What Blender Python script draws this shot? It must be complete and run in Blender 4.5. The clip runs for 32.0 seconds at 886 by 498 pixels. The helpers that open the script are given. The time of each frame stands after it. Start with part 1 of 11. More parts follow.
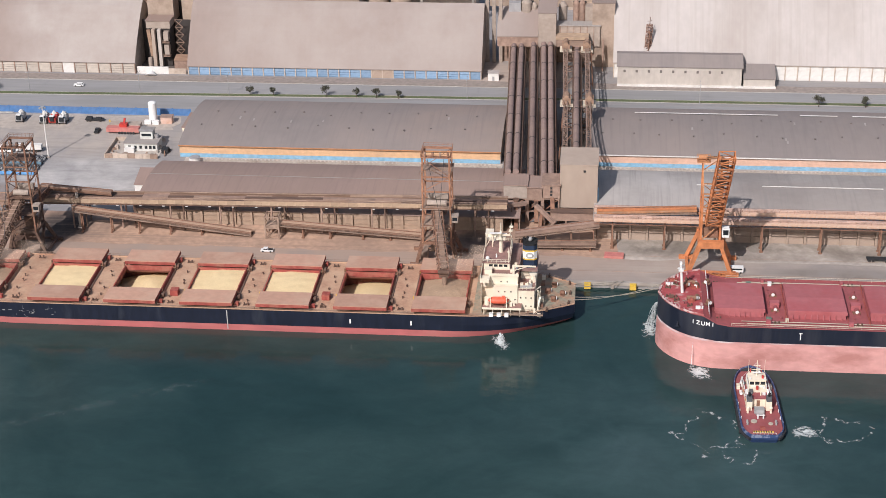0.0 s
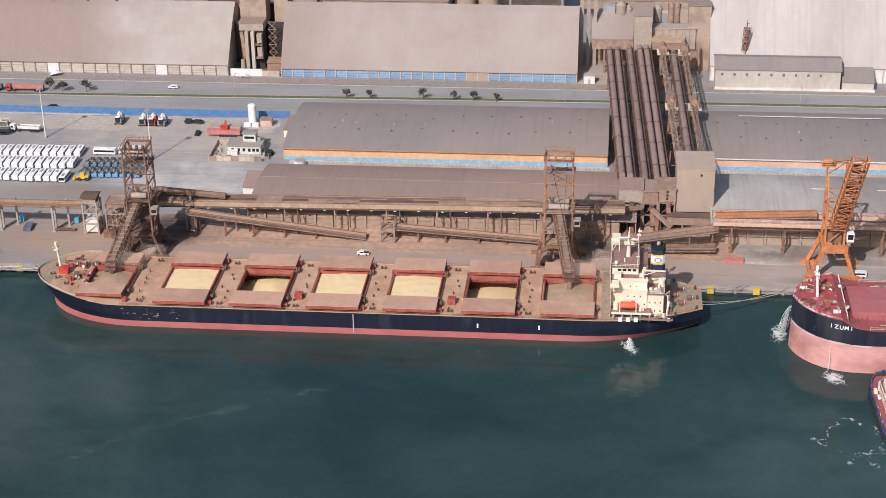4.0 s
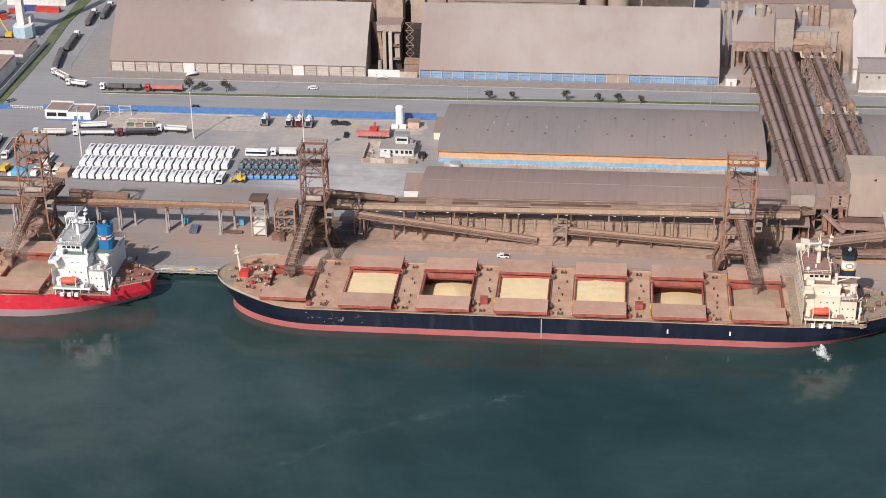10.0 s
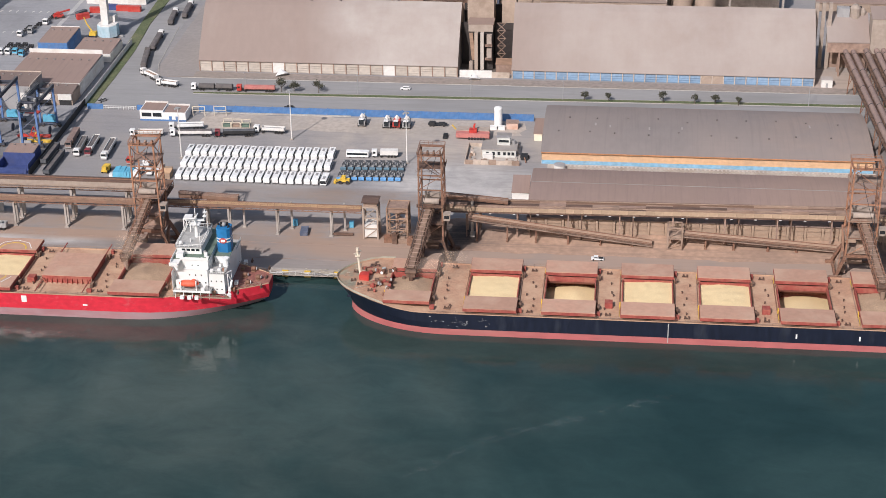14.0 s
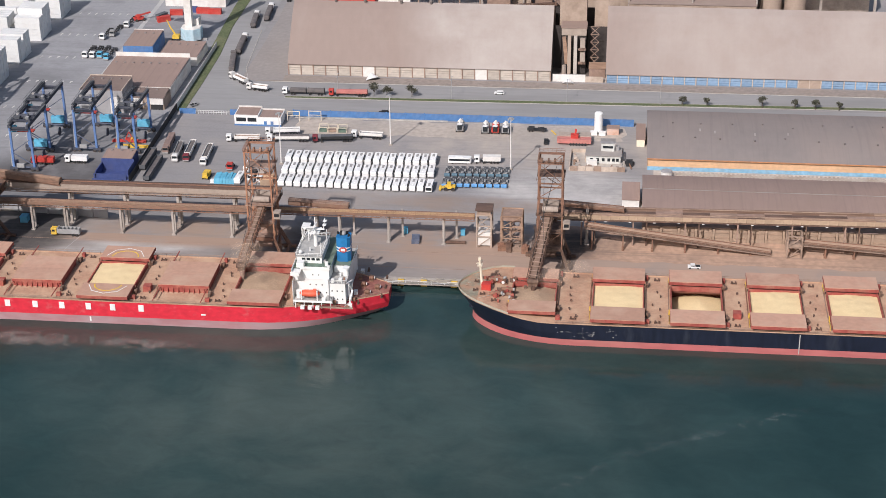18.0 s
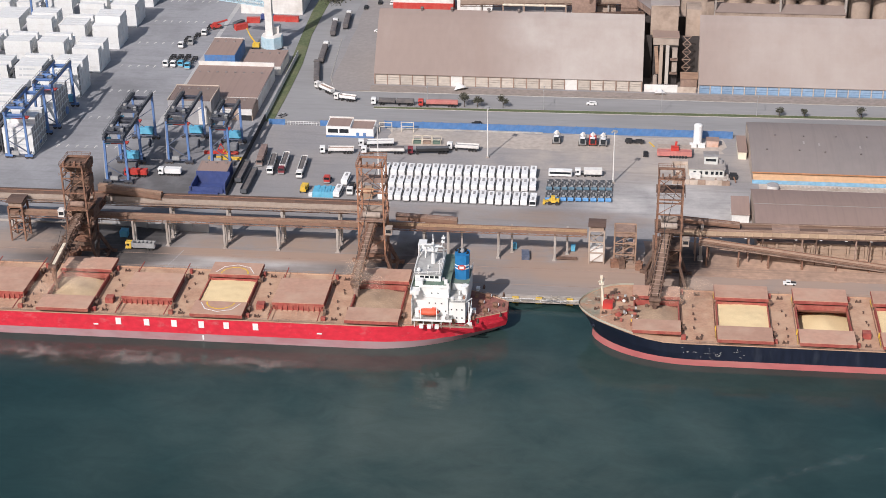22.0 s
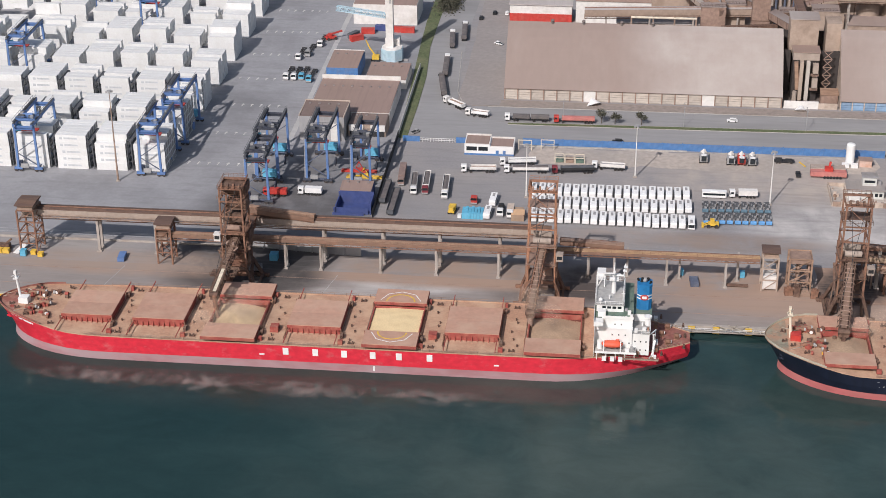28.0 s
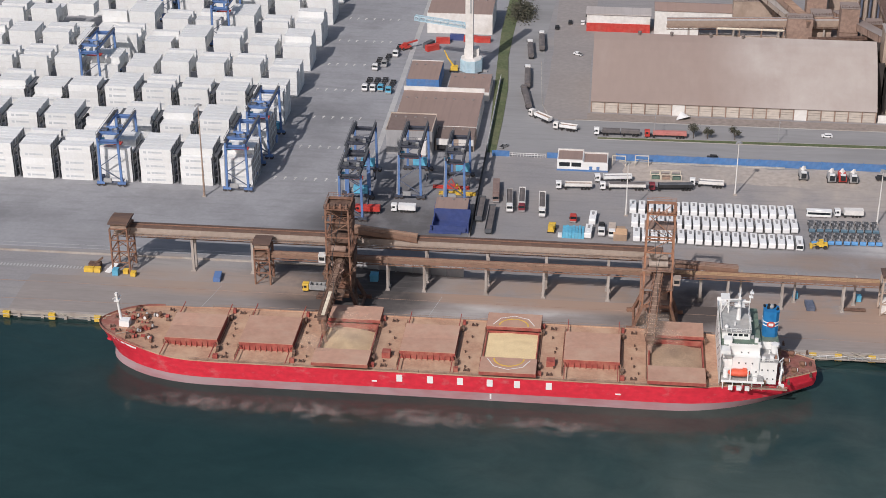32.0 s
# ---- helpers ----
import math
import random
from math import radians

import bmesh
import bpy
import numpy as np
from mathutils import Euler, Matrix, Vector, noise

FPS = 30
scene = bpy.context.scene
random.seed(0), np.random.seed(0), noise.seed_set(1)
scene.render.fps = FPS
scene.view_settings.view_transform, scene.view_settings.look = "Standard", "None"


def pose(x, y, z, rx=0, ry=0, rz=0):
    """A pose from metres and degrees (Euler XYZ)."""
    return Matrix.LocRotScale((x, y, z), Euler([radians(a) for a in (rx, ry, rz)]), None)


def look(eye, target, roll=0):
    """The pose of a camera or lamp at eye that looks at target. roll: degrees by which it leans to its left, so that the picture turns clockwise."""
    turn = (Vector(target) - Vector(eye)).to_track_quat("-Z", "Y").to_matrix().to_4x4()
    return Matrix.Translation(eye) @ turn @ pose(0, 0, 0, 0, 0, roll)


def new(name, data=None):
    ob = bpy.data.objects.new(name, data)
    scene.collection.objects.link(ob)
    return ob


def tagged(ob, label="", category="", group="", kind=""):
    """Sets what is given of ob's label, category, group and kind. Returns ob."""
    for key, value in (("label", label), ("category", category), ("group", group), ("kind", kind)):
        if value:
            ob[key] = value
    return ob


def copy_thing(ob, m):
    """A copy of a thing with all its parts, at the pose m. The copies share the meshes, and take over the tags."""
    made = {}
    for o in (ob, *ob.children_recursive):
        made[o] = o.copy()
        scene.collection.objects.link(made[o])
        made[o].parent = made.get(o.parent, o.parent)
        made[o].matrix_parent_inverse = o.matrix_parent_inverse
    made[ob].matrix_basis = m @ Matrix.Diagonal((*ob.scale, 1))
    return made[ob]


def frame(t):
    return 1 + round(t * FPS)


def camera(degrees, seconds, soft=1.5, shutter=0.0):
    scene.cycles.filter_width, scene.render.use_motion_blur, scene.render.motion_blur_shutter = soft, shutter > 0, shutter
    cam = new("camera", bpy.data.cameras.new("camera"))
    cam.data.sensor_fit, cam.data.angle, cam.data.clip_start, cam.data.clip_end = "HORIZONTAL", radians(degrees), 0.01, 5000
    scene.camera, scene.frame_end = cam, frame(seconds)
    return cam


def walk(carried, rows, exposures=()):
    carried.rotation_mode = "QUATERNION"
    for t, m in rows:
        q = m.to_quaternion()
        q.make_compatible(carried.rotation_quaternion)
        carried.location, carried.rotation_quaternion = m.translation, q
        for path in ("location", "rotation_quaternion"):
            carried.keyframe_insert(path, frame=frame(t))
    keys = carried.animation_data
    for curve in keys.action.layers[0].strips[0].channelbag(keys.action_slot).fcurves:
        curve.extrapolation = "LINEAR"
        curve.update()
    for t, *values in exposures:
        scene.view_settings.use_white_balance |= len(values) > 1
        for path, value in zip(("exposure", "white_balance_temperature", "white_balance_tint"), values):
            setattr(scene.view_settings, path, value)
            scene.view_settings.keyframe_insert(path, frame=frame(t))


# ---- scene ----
cam = camera(29.23, 32.0, soft=0.7)
PATH = [
    (0.0, 0.29, -480.77, 271.86, 63.630, 0.967, 5.506),
    (1.0, -9.65, -481.07, 271.98, 63.635, 0.982, 5.581),
    (2.0, -19.57, -481.37, 272.13, 63.636, 0.986, 5.651),
    (3.0, -29.48, -481.70, 272.33, 63.649, 0.974, 5.700),
    (4.0, -39.38, -482.06, 272.58, 63.652, 0.957, 5.744),
    (5.0, -49.32, -482.45, 272.88, 63.642, 0.948, 5.789),
    (6.0, -59.29, -482.86, 273.24, 63.614, 0.941, 5.838),
    (7.0, -69.29, -483.28, 273.66, 63.584, 0.925, 5.890),
    (8.0, -79.31, -483.67, 274.11, 63.570, 0.898, 5.933),
    (9.0, -89.34, -484.02, 274.52, 63.536, 0.870, 5.967),
    (10.0, -99.38, -484.28, 274.90, 63.507, 0.828, 5.993),
    (11.0, -109.46, -484.42, 275.22, 63.499, 0.797, 6.055),
    (12.0, -119.57, -484.41, 275.47, 63.483, 0.765, 6.104),
    (13.0, -129.69, -484.19, 275.62, 63.435, 0.746, 6.121),
    (14.0, -139.83, -483.69, 275.70, 63.382, 0.740, 6.121),
    (15.0, -149.99, -482.90, 275.77, 63.332, 0.743, 6.144),
    (16.0, -160.14, -481.80, 275.88, 63.292, 0.739, 6.174),
    (17.0, -170.27, -480.40, 276.05, 63.278, 0.735, 6.213),
    (18.0, -180.37, -478.74, 276.28, 63.270, 0.738, 6.242),
    (19.0, -190.45, -476.85, 276.57, 63.245, 0.746, 6.256),
    (20.0, -200.51, -474.81, 276.88, 63.232, 0.738, 6.266),
    (21.0, -210.56, -472.64, 277.20, 63.216, 0.726, 6.270),
    (22.0, -220.60, -470.37, 277.50, 63.207, 0.688, 6.281),
    (23.0, -230.61, -467.99, 277.78, 63.221, 0.647, 6.297),
    (24.0, -240.57, -465.49, 278.00, 63.211, 0.612, 6.319),
    (25.0, -250.49, -462.84, 278.12, 63.190, 0.582, 6.330),
    (26.0, -260.40, -459.99, 278.15, 63.130, 0.562, 6.335),
    (27.0, -270.33, -456.91, 278.13, 63.082, 0.521, 6.338),
    (28.0, -280.31, -453.63, 278.12, 63.049, 0.459, 6.331),
    (29.0, -290.36, -450.17, 278.14, 63.018, 0.378, 6.311),
    (30.0, -300.47, -446.59, 278.20, 62.960, 0.294, 6.284),
    (31.0, -310.60, -442.92, 278.32, 62.925, 0.207, 6.258),
    (32.0, -320.75, -439.20, 278.47, 62.910, 0.140, 6.236),
]
walk(cam, [(t, pose(x, y, z, rx, ry, rz)) for t, x, y, z, rx, ry, rz in PATH], [(0.0, 0.0), (24.0, 0.0), (28.0, -0.15), (32.0, -0.27)])

# ---- light: hazy afternoon sun from the water side ----
SUN = Vector((-9.6, -24.0, 21.8)).normalized()
world = bpy.data.worlds.new("sky")
scene.world = world
world.use_nodes = True
wn = world.node_tree.nodes
sky = wn.new("ShaderNodeTexSky")
sky.sky_type = "NISHITA"
sky.sun_disc = False
sky.sun_elevation = math.asin(SUN.z)
sky.sun_rotation = math.atan2(SUN.x, SUN.y)
sky.air_density, sky.dust_density, sky.ozone_density = 1.0, 2.5, 1.0
world.node_tree.links.new(sky.outputs[0], wn["Background"].inputs[0])
wn["Background"].inputs[1].default_value = 0.098
sun = new("sun", bpy.data.lights.new("sun", "SUN"))
sun.data.energy, sun.data.angle, sun.data.color = 4.0, radians(0.6), (1.0, 0.94, 0.93)
sun.matrix_world = look(SUN * 600, (0, 0, 0))


# ---- materials ----
def mat(name, col, rough=0.75, metal=0.0, var=0.18, scale=0.6, dirt=None, amount=0.4, dscale=0.06, lo=0.45, hi=0.7,
        bump=0.0, rand=0.0, stretch=(1, 1, 1), world_space=False, spec=0.4):
    """Base colour with fine grain, larger stains of a second colour, and a little relief."""
    m = bpy.data.materials.new(name)
    m.use_nodes = True
    nt = m.node_tree
    n, l = nt.nodes, nt.links
    b = n["Principled BSDF"]
    b.inputs["Metallic"].default_value = metal
    b.inputs["Specular IOR Level"].default_value = spec
    if world_space:
        src = n.new("ShaderNodeNewGeometry").outputs["Position"]
    else:
        src = n.new("ShaderNodeTexCoord").outputs["Object"]
    mp = n.new("ShaderNodeMapping")
    mp.inputs["Scale"].default_value = stretch
    l.new(src, mp.inputs["Vector"])
    fine = n.new("ShaderNodeTexNoise")
    fine.inputs["Scale"].default_value, fine.inputs["Detail"].default_value = scale, 8
    l.new(mp.outputs[0], fine.inputs["Vector"])
    grain = n.new("ShaderNodeMix")
    grain.data_type = "RGBA"
    grain.inputs["A"].default_value = (*[c * (1 - var) for c in col], 1)
    grain.inputs["B"].default_value = (*[min(1, c * (1 + var)) for c in col], 1)
    crisp = n.new("ShaderNodeMapRange")
    crisp.inputs["From Min"].default_value, crisp.inputs["From Max"].default_value = 0.3, 0.7
    l.new(fine.outputs["Fac"], crisp.inputs["Value"])
    l.new(crisp.outputs[0], grain.inputs["Factor"])
    out = grain.outputs["Result"]
    if rand:
        info = n.new("ShaderNodeObjectInfo")
        ramp = n.new("ShaderNodeMapRange")
        ramp.inputs["To Min"].default_value, ramp.inputs["To Max"].default_value = 1 - rand, 1 + rand
        l.new(info.outputs["Random"], ramp.inputs["Value"])
        mul = n.new("ShaderNodeVectorMath")
        mul.operation = "SCALE"
        l.new(out, mul.inputs[0])
        l.new(ramp.outputs[0], mul.inputs["Scale"])
        out = mul.outputs[0]
    if dirt:
        big = n.new("ShaderNodeTexNoise")
        big.inputs["Scale"].default_value, big.inputs["Detail"].default_value, big.inputs["Roughness"].default_value = dscale, 6, 0.62
        l.new(mp.outputs[0], big.inputs["Vector"])
        mr = n.new("ShaderNodeMapRange")
        mr.inputs["From Min"].default_value, mr.inputs["From Max"].default_value = lo, hi
        mr.inputs["To Max"].default_value = amount
        l.new(big.outputs["Fac"], mr.inputs["Value"])
        mix = n.new("ShaderNodeMix")
        mix.data_type = "RGBA"
        mix.inputs["B"].default_value = (*dirt, 1)
        l.new(mr.outputs[0], mix.inputs["Factor"])
        l.new(out, mix.inputs["A"])
        out = mix.outputs["Result"]
    l.new(out, b.inputs["Base Color"])
    rr = n.new("ShaderNodeMapRange")
    rr.inputs["To Min"].default_value, rr.inputs["To Max"].default_value = max(0.02, rough - 0.1), min(1, rough + 0.1)
    l.new(fine.outputs["Fac"], rr.inputs["Value"])
    l.new(rr.outputs[0], b.inputs["Roughness"])
    if bump:
        bp = n.new("ShaderNodeBump")
        bp.inputs["Strength"].default_value, bp.inputs["Distance"].default_value = 0.6, bump
        l.new(fine.outputs["Fac"], bp.inputs["Height"])
        l.new(bp.outputs[0], b.inputs["Normal"])
    return m


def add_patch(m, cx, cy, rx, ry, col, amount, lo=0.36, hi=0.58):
    """A stain, spill or painted shade with a broken outline, at one place of a ground material."""
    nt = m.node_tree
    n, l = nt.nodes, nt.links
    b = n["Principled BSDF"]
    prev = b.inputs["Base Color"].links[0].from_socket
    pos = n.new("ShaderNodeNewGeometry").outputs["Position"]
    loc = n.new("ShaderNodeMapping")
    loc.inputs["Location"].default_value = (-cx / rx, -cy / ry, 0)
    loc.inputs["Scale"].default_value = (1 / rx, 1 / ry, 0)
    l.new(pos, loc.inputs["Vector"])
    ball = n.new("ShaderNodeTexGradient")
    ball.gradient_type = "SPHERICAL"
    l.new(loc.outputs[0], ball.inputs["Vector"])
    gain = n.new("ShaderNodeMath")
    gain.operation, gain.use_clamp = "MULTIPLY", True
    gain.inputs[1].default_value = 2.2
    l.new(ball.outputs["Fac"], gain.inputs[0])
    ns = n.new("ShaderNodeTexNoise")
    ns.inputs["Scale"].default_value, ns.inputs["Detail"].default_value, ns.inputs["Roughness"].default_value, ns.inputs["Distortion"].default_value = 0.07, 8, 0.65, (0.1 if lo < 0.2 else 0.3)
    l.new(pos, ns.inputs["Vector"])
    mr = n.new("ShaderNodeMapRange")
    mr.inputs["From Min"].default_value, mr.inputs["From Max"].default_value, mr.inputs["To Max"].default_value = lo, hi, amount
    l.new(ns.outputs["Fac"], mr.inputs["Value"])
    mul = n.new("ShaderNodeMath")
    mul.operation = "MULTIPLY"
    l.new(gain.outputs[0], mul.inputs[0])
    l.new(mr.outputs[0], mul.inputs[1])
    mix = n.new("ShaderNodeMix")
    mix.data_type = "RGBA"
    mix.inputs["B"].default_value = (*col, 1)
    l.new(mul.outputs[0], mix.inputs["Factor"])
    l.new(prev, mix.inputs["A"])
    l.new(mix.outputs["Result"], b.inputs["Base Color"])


def add_streaks(m, sx, sy, col, amount):
    """Fine streaks along one direction over a ground or roof material."""
    nt = m.node_tree
    n, l = nt.nodes, nt.links
    b = n["Principled BSDF"]
    prev = b.inputs["Base Color"].links[0].from_socket
    loc = n.new("ShaderNodeMapping")
    loc.inputs["Scale"].default_value = (sx, sy, 0)
    l.new(n.new("ShaderNodeNewGeometry").outputs["Position"], loc.inputs["Vector"])
    ns = n.new("ShaderNodeTexNoise")
    ns.inputs["Scale"].default_value, ns.inputs["Detail"].default_value, ns.inputs["Roughness"].default_value, ns.inputs["Distortion"].default_value = 1.0, 4, 0.6, 0.25
    l.new(loc.outputs[0], ns.inputs["Vector"])
    mr = n.new("ShaderNodeMapRange")
    mr.inputs["From Min"].default_value, mr.inputs["From Max"].default_value, mr.inputs["To Max"].default_value = 0.5, 0.68, amount
    l.new(ns.outputs["Fac"], mr.inputs["Value"])
    mix = n.new("ShaderNodeMix")
    mix.data_type = "RGBA"
    mix.inputs["B"].default_value = (*col, 1)
    l.new(mr.outputs[0], mix.inputs["Factor"])
    l.new(prev, mix.inputs["A"])
    l.new(mix.outputs["Result"], b.inputs["Base Color"])


DUST = (0.30, 0.215, 0.165)
M = {}


def mk(key, *a, **k):
    M[key] = mat(key, *a, **k)


mk("asphalt", (0.275, 0.265, 0.268), 0.9, var=0.07, scale=0.9, dirt=(0.36, 0.325, 0.30), amount=0.7, dscale=0.022, lo=0.42, hi=0.66, world_space=True, bump=0.02)
mk("yard_asphalt", (0.305, 0.305, 0.318), 0.9, var=0.06, scale=0.7, dirt=(0.13, 0.128, 0.132), amount=0.55, dscale=0.03, world_space=True, bump=0.02)
mk("road_asphalt", (0.30, 0.295, 0.295), 0.88, var=0.05, scale=0.8, dirt=(0.17, 0.165, 0.16), amount=0.6, dscale=0.05, stretch=(0.25, 1, 1), world_space=True, bump=0.02)
mk("apron", (0.295, 0.262, 0.245), 0.9, var=0.08, scale=0.8, dirt=(0.225, 0.208, 0.20), amount=0.8, dscale=0.05, stretch=(0.3, 1, 1), world_space=True, bump=0.02)
mk("dust_ground", (0.46, 0.305, 0.222), 0.95, var=0.16, scale=0.5, dirt=(0.27, 0.19, 0.15), amount=0.7, dscale=0.05, world_space=True, bump=0.15)
mk("pale_ground", (0.50, 0.445, 0.395), 0.95, var=0.14, scale=0.5, dirt=(0.30, 0.265, 0.24), amount=0.85, dscale=0.04, world_space=True, bump=0.08)
mk("tan_ground", (0.45, 0.39, 0.34), 0.95, var=0.14, scale=0.5, dirt=(0.33, 0.30, 0.275), amount=0.8, dscale=0.04, lo=0.42, hi=0.66, world_space=True, bump=0.05)
mk("earth", (0.285, 0.24, 0.215), 0.95, var=0.18, scale=0.5, dirt=(0.30, 0.255, 0.22), amount=0.6, dscale=0.05, world_space=True, bump=0.03)
mk("grey_earth", (0.30, 0.272, 0.258), 0.95, var=0.09, scale=0.5, dirt=(0.255, 0.23, 0.218), amount=0.6, dscale=0.04, world_space=True, bump=0.02)
mk("walk_paint", (0.44, 0.435, 0.43), 0.88, var=0.08, dirt=(0.34, 0.335, 0.335), amount=0.7, dscale=0.15)
mk("tarp_grey", (0.135, 0.122, 0.12), 0.85, var=0.15, dirt=(0.19, 0.165, 0.155), amount=0.7, dscale=0.3)
mk("grass", (0.105, 0.128, 0.062), 0.95, var=0.3, scale=0.9, dirt=(0.20, 0.185, 0.11), amount=0.6, dscale=0.09, world_space=True, bump=0.2)
mk("kerb", (0.42, 0.40, 0.37), 0.9, dirt=DUST, amount=0.6)
mk("concrete", (0.40, 0.36, 0.325), 0.9, var=0.15, dirt=(0.23, 0.18, 0.145), amount=0.75, dscale=0.15, bump=0.03)
mk("concrete_grey", (0.34, 0.335, 0.34), 0.9, var=0.1, dirt=(0.2, 0.17, 0.15), amount=0.75, dscale=0.12, stretch=(1, 1, 0.4))
mk("line_paint", (0.62, 0.61, 0.58), 0.85, dirt=(0.28, 0.26, 0.25), amount=0.8, dscale=0.3)
mk("roof_brown", (0.30, 0.215, 0.185), 0.85, var=0.05, scale=0.4, dirt=(0.29, 0.21, 0.17), amount=0.7, dscale=0.03, stretch=(1, 0.35, 1), world_space=True)
mk("roof_tan", (0.272, 0.212, 0.187), 0.85, var=0.04, scale=0.35, dirt=(0.35, 0.295, 0.265), amount=0.8, dscale=0.018, stretch=(1, 0.5, 0.5), world_space=True)
mk("roof_pale", (0.47, 0.43, 0.41), 0.85, var=0.05, scale=0.35, dirt=(0.33, 0.28, 0.25), amount=0.7, dscale=0.02, stretch=(1, 0.5, 0.5), world_space=True)
mk("roof_grey", (0.245, 0.212, 0.20), 0.85, var=0.05, scale=0.4, dirt=(0.30, 0.245, 0.22), amount=0.8, dscale=0.02, stretch=(1, 0.4, 1), world_space=True)
mk("roof_worn", (0.365, 0.332, 0.308), 0.85, var=0.05, scale=0.4, dirt=(0.24, 0.21, 0.195), amount=0.8, dscale=0.03, world_space=True)
mk("wall_orange", (0.66, 0.42, 0.25), 0.85, var=0.08, dirt=(0.45, 0.30, 0.2), amount=0.5, dscale=0.1)
mk("wall_pink", (0.66, 0.43, 0.33), 0.85, var=0.08, dirt=(0.45, 0.30, 0.23), amount=0.5, dscale=0.1)
mk("blue_paint", (0.075, 0.185, 0.40), 0.75, dirt=(0.26, 0.24, 0.24), amount=0.45, dscale=0.2)
mk("sky_blue", (0.22, 0.42, 0.58), 0.75, dirt=(0.3, 0.3, 0.3), amount=0.35, dscale=0.2)
mk("wall_tan", (0.52, 0.43, 0.36), 0.9, var=0.12, dirt=(0.27, 0.2, 0.155), amount=0.8, dscale=0.12, bump=0.03)
mk("wall_dusty", (0.40, 0.31, 0.25), 0.92, var=0.08, dirt=(0.20, 0.145, 0.11), amount=0.8, dscale=0.1, bump=0.05)
mk("wall_grey", (0.60, 0.60, 0.57), 0.88, var=0.08, dirt=(0.40, 0.38, 0.35), amount=0.6, dscale=0.2)
mk("wall_beige", (0.50, 0.45, 0.405), 0.9, var=0.08, dirt=(0.38, 0.33, 0.29), amount=0.6, dscale=0.1, stretch=(1, 1, 0.5))
mk("wall_brown", (0.40, 0.29, 0.215), 0.92, var=0.14, dirt=(0.22, 0.155, 0.115), amount=0.8, dscale=0.14, bump=0.03)
mk("wall_white", (0.70, 0.68, 0.65), 0.85, var=0.07, dirt=(0.42, 0.36, 0.31), amount=0.5, dscale=0.12)
mk("louvre", (0.46, 0.41, 0.36), 0.85, dirt=DUST, amount=0.6, dscale=0.15, rand=0.12)
mk("louvre_blue", (0.20, 0.31, 0.45), 0.8, dirt=(0.3, 0.25, 0.22), amount=0.5, dscale=0.15, rand=0.15)
mk("steel_rust", (0.225, 0.118, 0.08), 0.85, var=0.35, scale=0.8, dirt=(0.29, 0.175, 0.115), amount=0.8, dscale=0.15)
mk("steel_dark", (0.125, 0.074, 0.055), 0.85, var=0.35, scale=0.8, dirt=(0.22, 0.15, 0.11), amount=0.8, dscale=0.2)
mk("steel_orange", (0.48, 0.22, 0.105), 0.8, var=0.2, dirt=(0.33, 0.19, 0.11), amount=0.8, dscale=0.2)
mk("crane_orange", (0.55, 0.205, 0.085), 0.75, var=0.2, dirt=(0.36, 0.15, 0.08), amount=0.6, dscale=0.2)
mk("dust_steel", (0.34, 0.245, 0.19), 0.9, var=0.2, dirt=(0.17, 0.11, 0.08), amount=0.8, dscale=0.1)
mk("gallery_roof", (0.125, 0.08, 0.064), 0.88, var=0.2, dirt=(0.30, 0.175, 0.11), amount=0.8, dscale=0.09, stretch=(0.3, 1, 1))
mk("gallery_side", (0.235, 0.13, 0.09), 0.88, var=0.25, dirt=(0.20, 0.14, 0.105), amount=0.85, dscale=0.12, stretch=(0.5, 1, 1), rand=0.05)
mk("gallery_grey", (0.37, 0.305, 0.26), 0.88, var=0.12, dirt=(0.30, 0.235, 0.19), amount=0.75, dscale=0.05, rand=0.08)
mk("pale_orange", (0.50, 0.27, 0.16), 0.85, var=0.2, dirt=(0.62, 0.52, 0.45), amount=0.8, dscale=0.25, rand=0.1)
mk("hood_tan", (0.36, 0.235, 0.165), 0.88, var=0.25, scale=0.7, dirt=(0.22, 0.14, 0.10), amount=0.9, dscale=0.16, lo=0.42, hi=0.62, stretch=(0.25, 1, 1))
mk("hood_ochre", (0.47, 0.31, 0.18), 0.88, var=0.2, scale=0.7, dirt=(0.30, 0.19, 0.12), amount=0.8, dscale=0.16, stretch=(0.25, 1, 1))
mk("steel_ochre", (0.36, 0.18, 0.11), 0.82, var=0.3, scale=0.8, dirt=(0.26, 0.14, 0.09), amount=0.7, dscale=0.15)
mk("hood_dark", (0.28, 0.195, 0.155), 0.88, var=0.25, scale=0.7, dirt=(0.36, 0.25, 0.18), amount=0.8, dscale=0.16, stretch=(0.25, 1, 1))
mk("hood_pink", (0.60, 0.43, 0.36), 0.85, var=0.15, dirt=(0.42, 0.22, 0.14), amount=0.8, dscale=0.3, rand=0.16)
mk("conveyor_pink", (0.42, 0.285, 0.205), 0.88, var=0.15, dirt=(0.26, 0.165, 0.125), amount=0.8, dscale=0.12, stretch=(0.4, 1, 1))
mk("dust_brown", (0.33, 0.225, 0.178), 0.9, var=0.2, dirt=(0.20, 0.135, 0.105), amount=0.8, dscale=0.14, rand=0.1)
mk("fascia_tan", (0.42, 0.305, 0.215), 0.9, var=0.14, dirt=(0.29, 0.195, 0.14), amount=0.8, dscale=0.12, rand=0.12)
mk("boom_top", (0.185, 0.12, 0.09), 0.9, var=0.25, dirt=(0.29, 0.2, 0.145), amount=0.7, dscale=0.2)
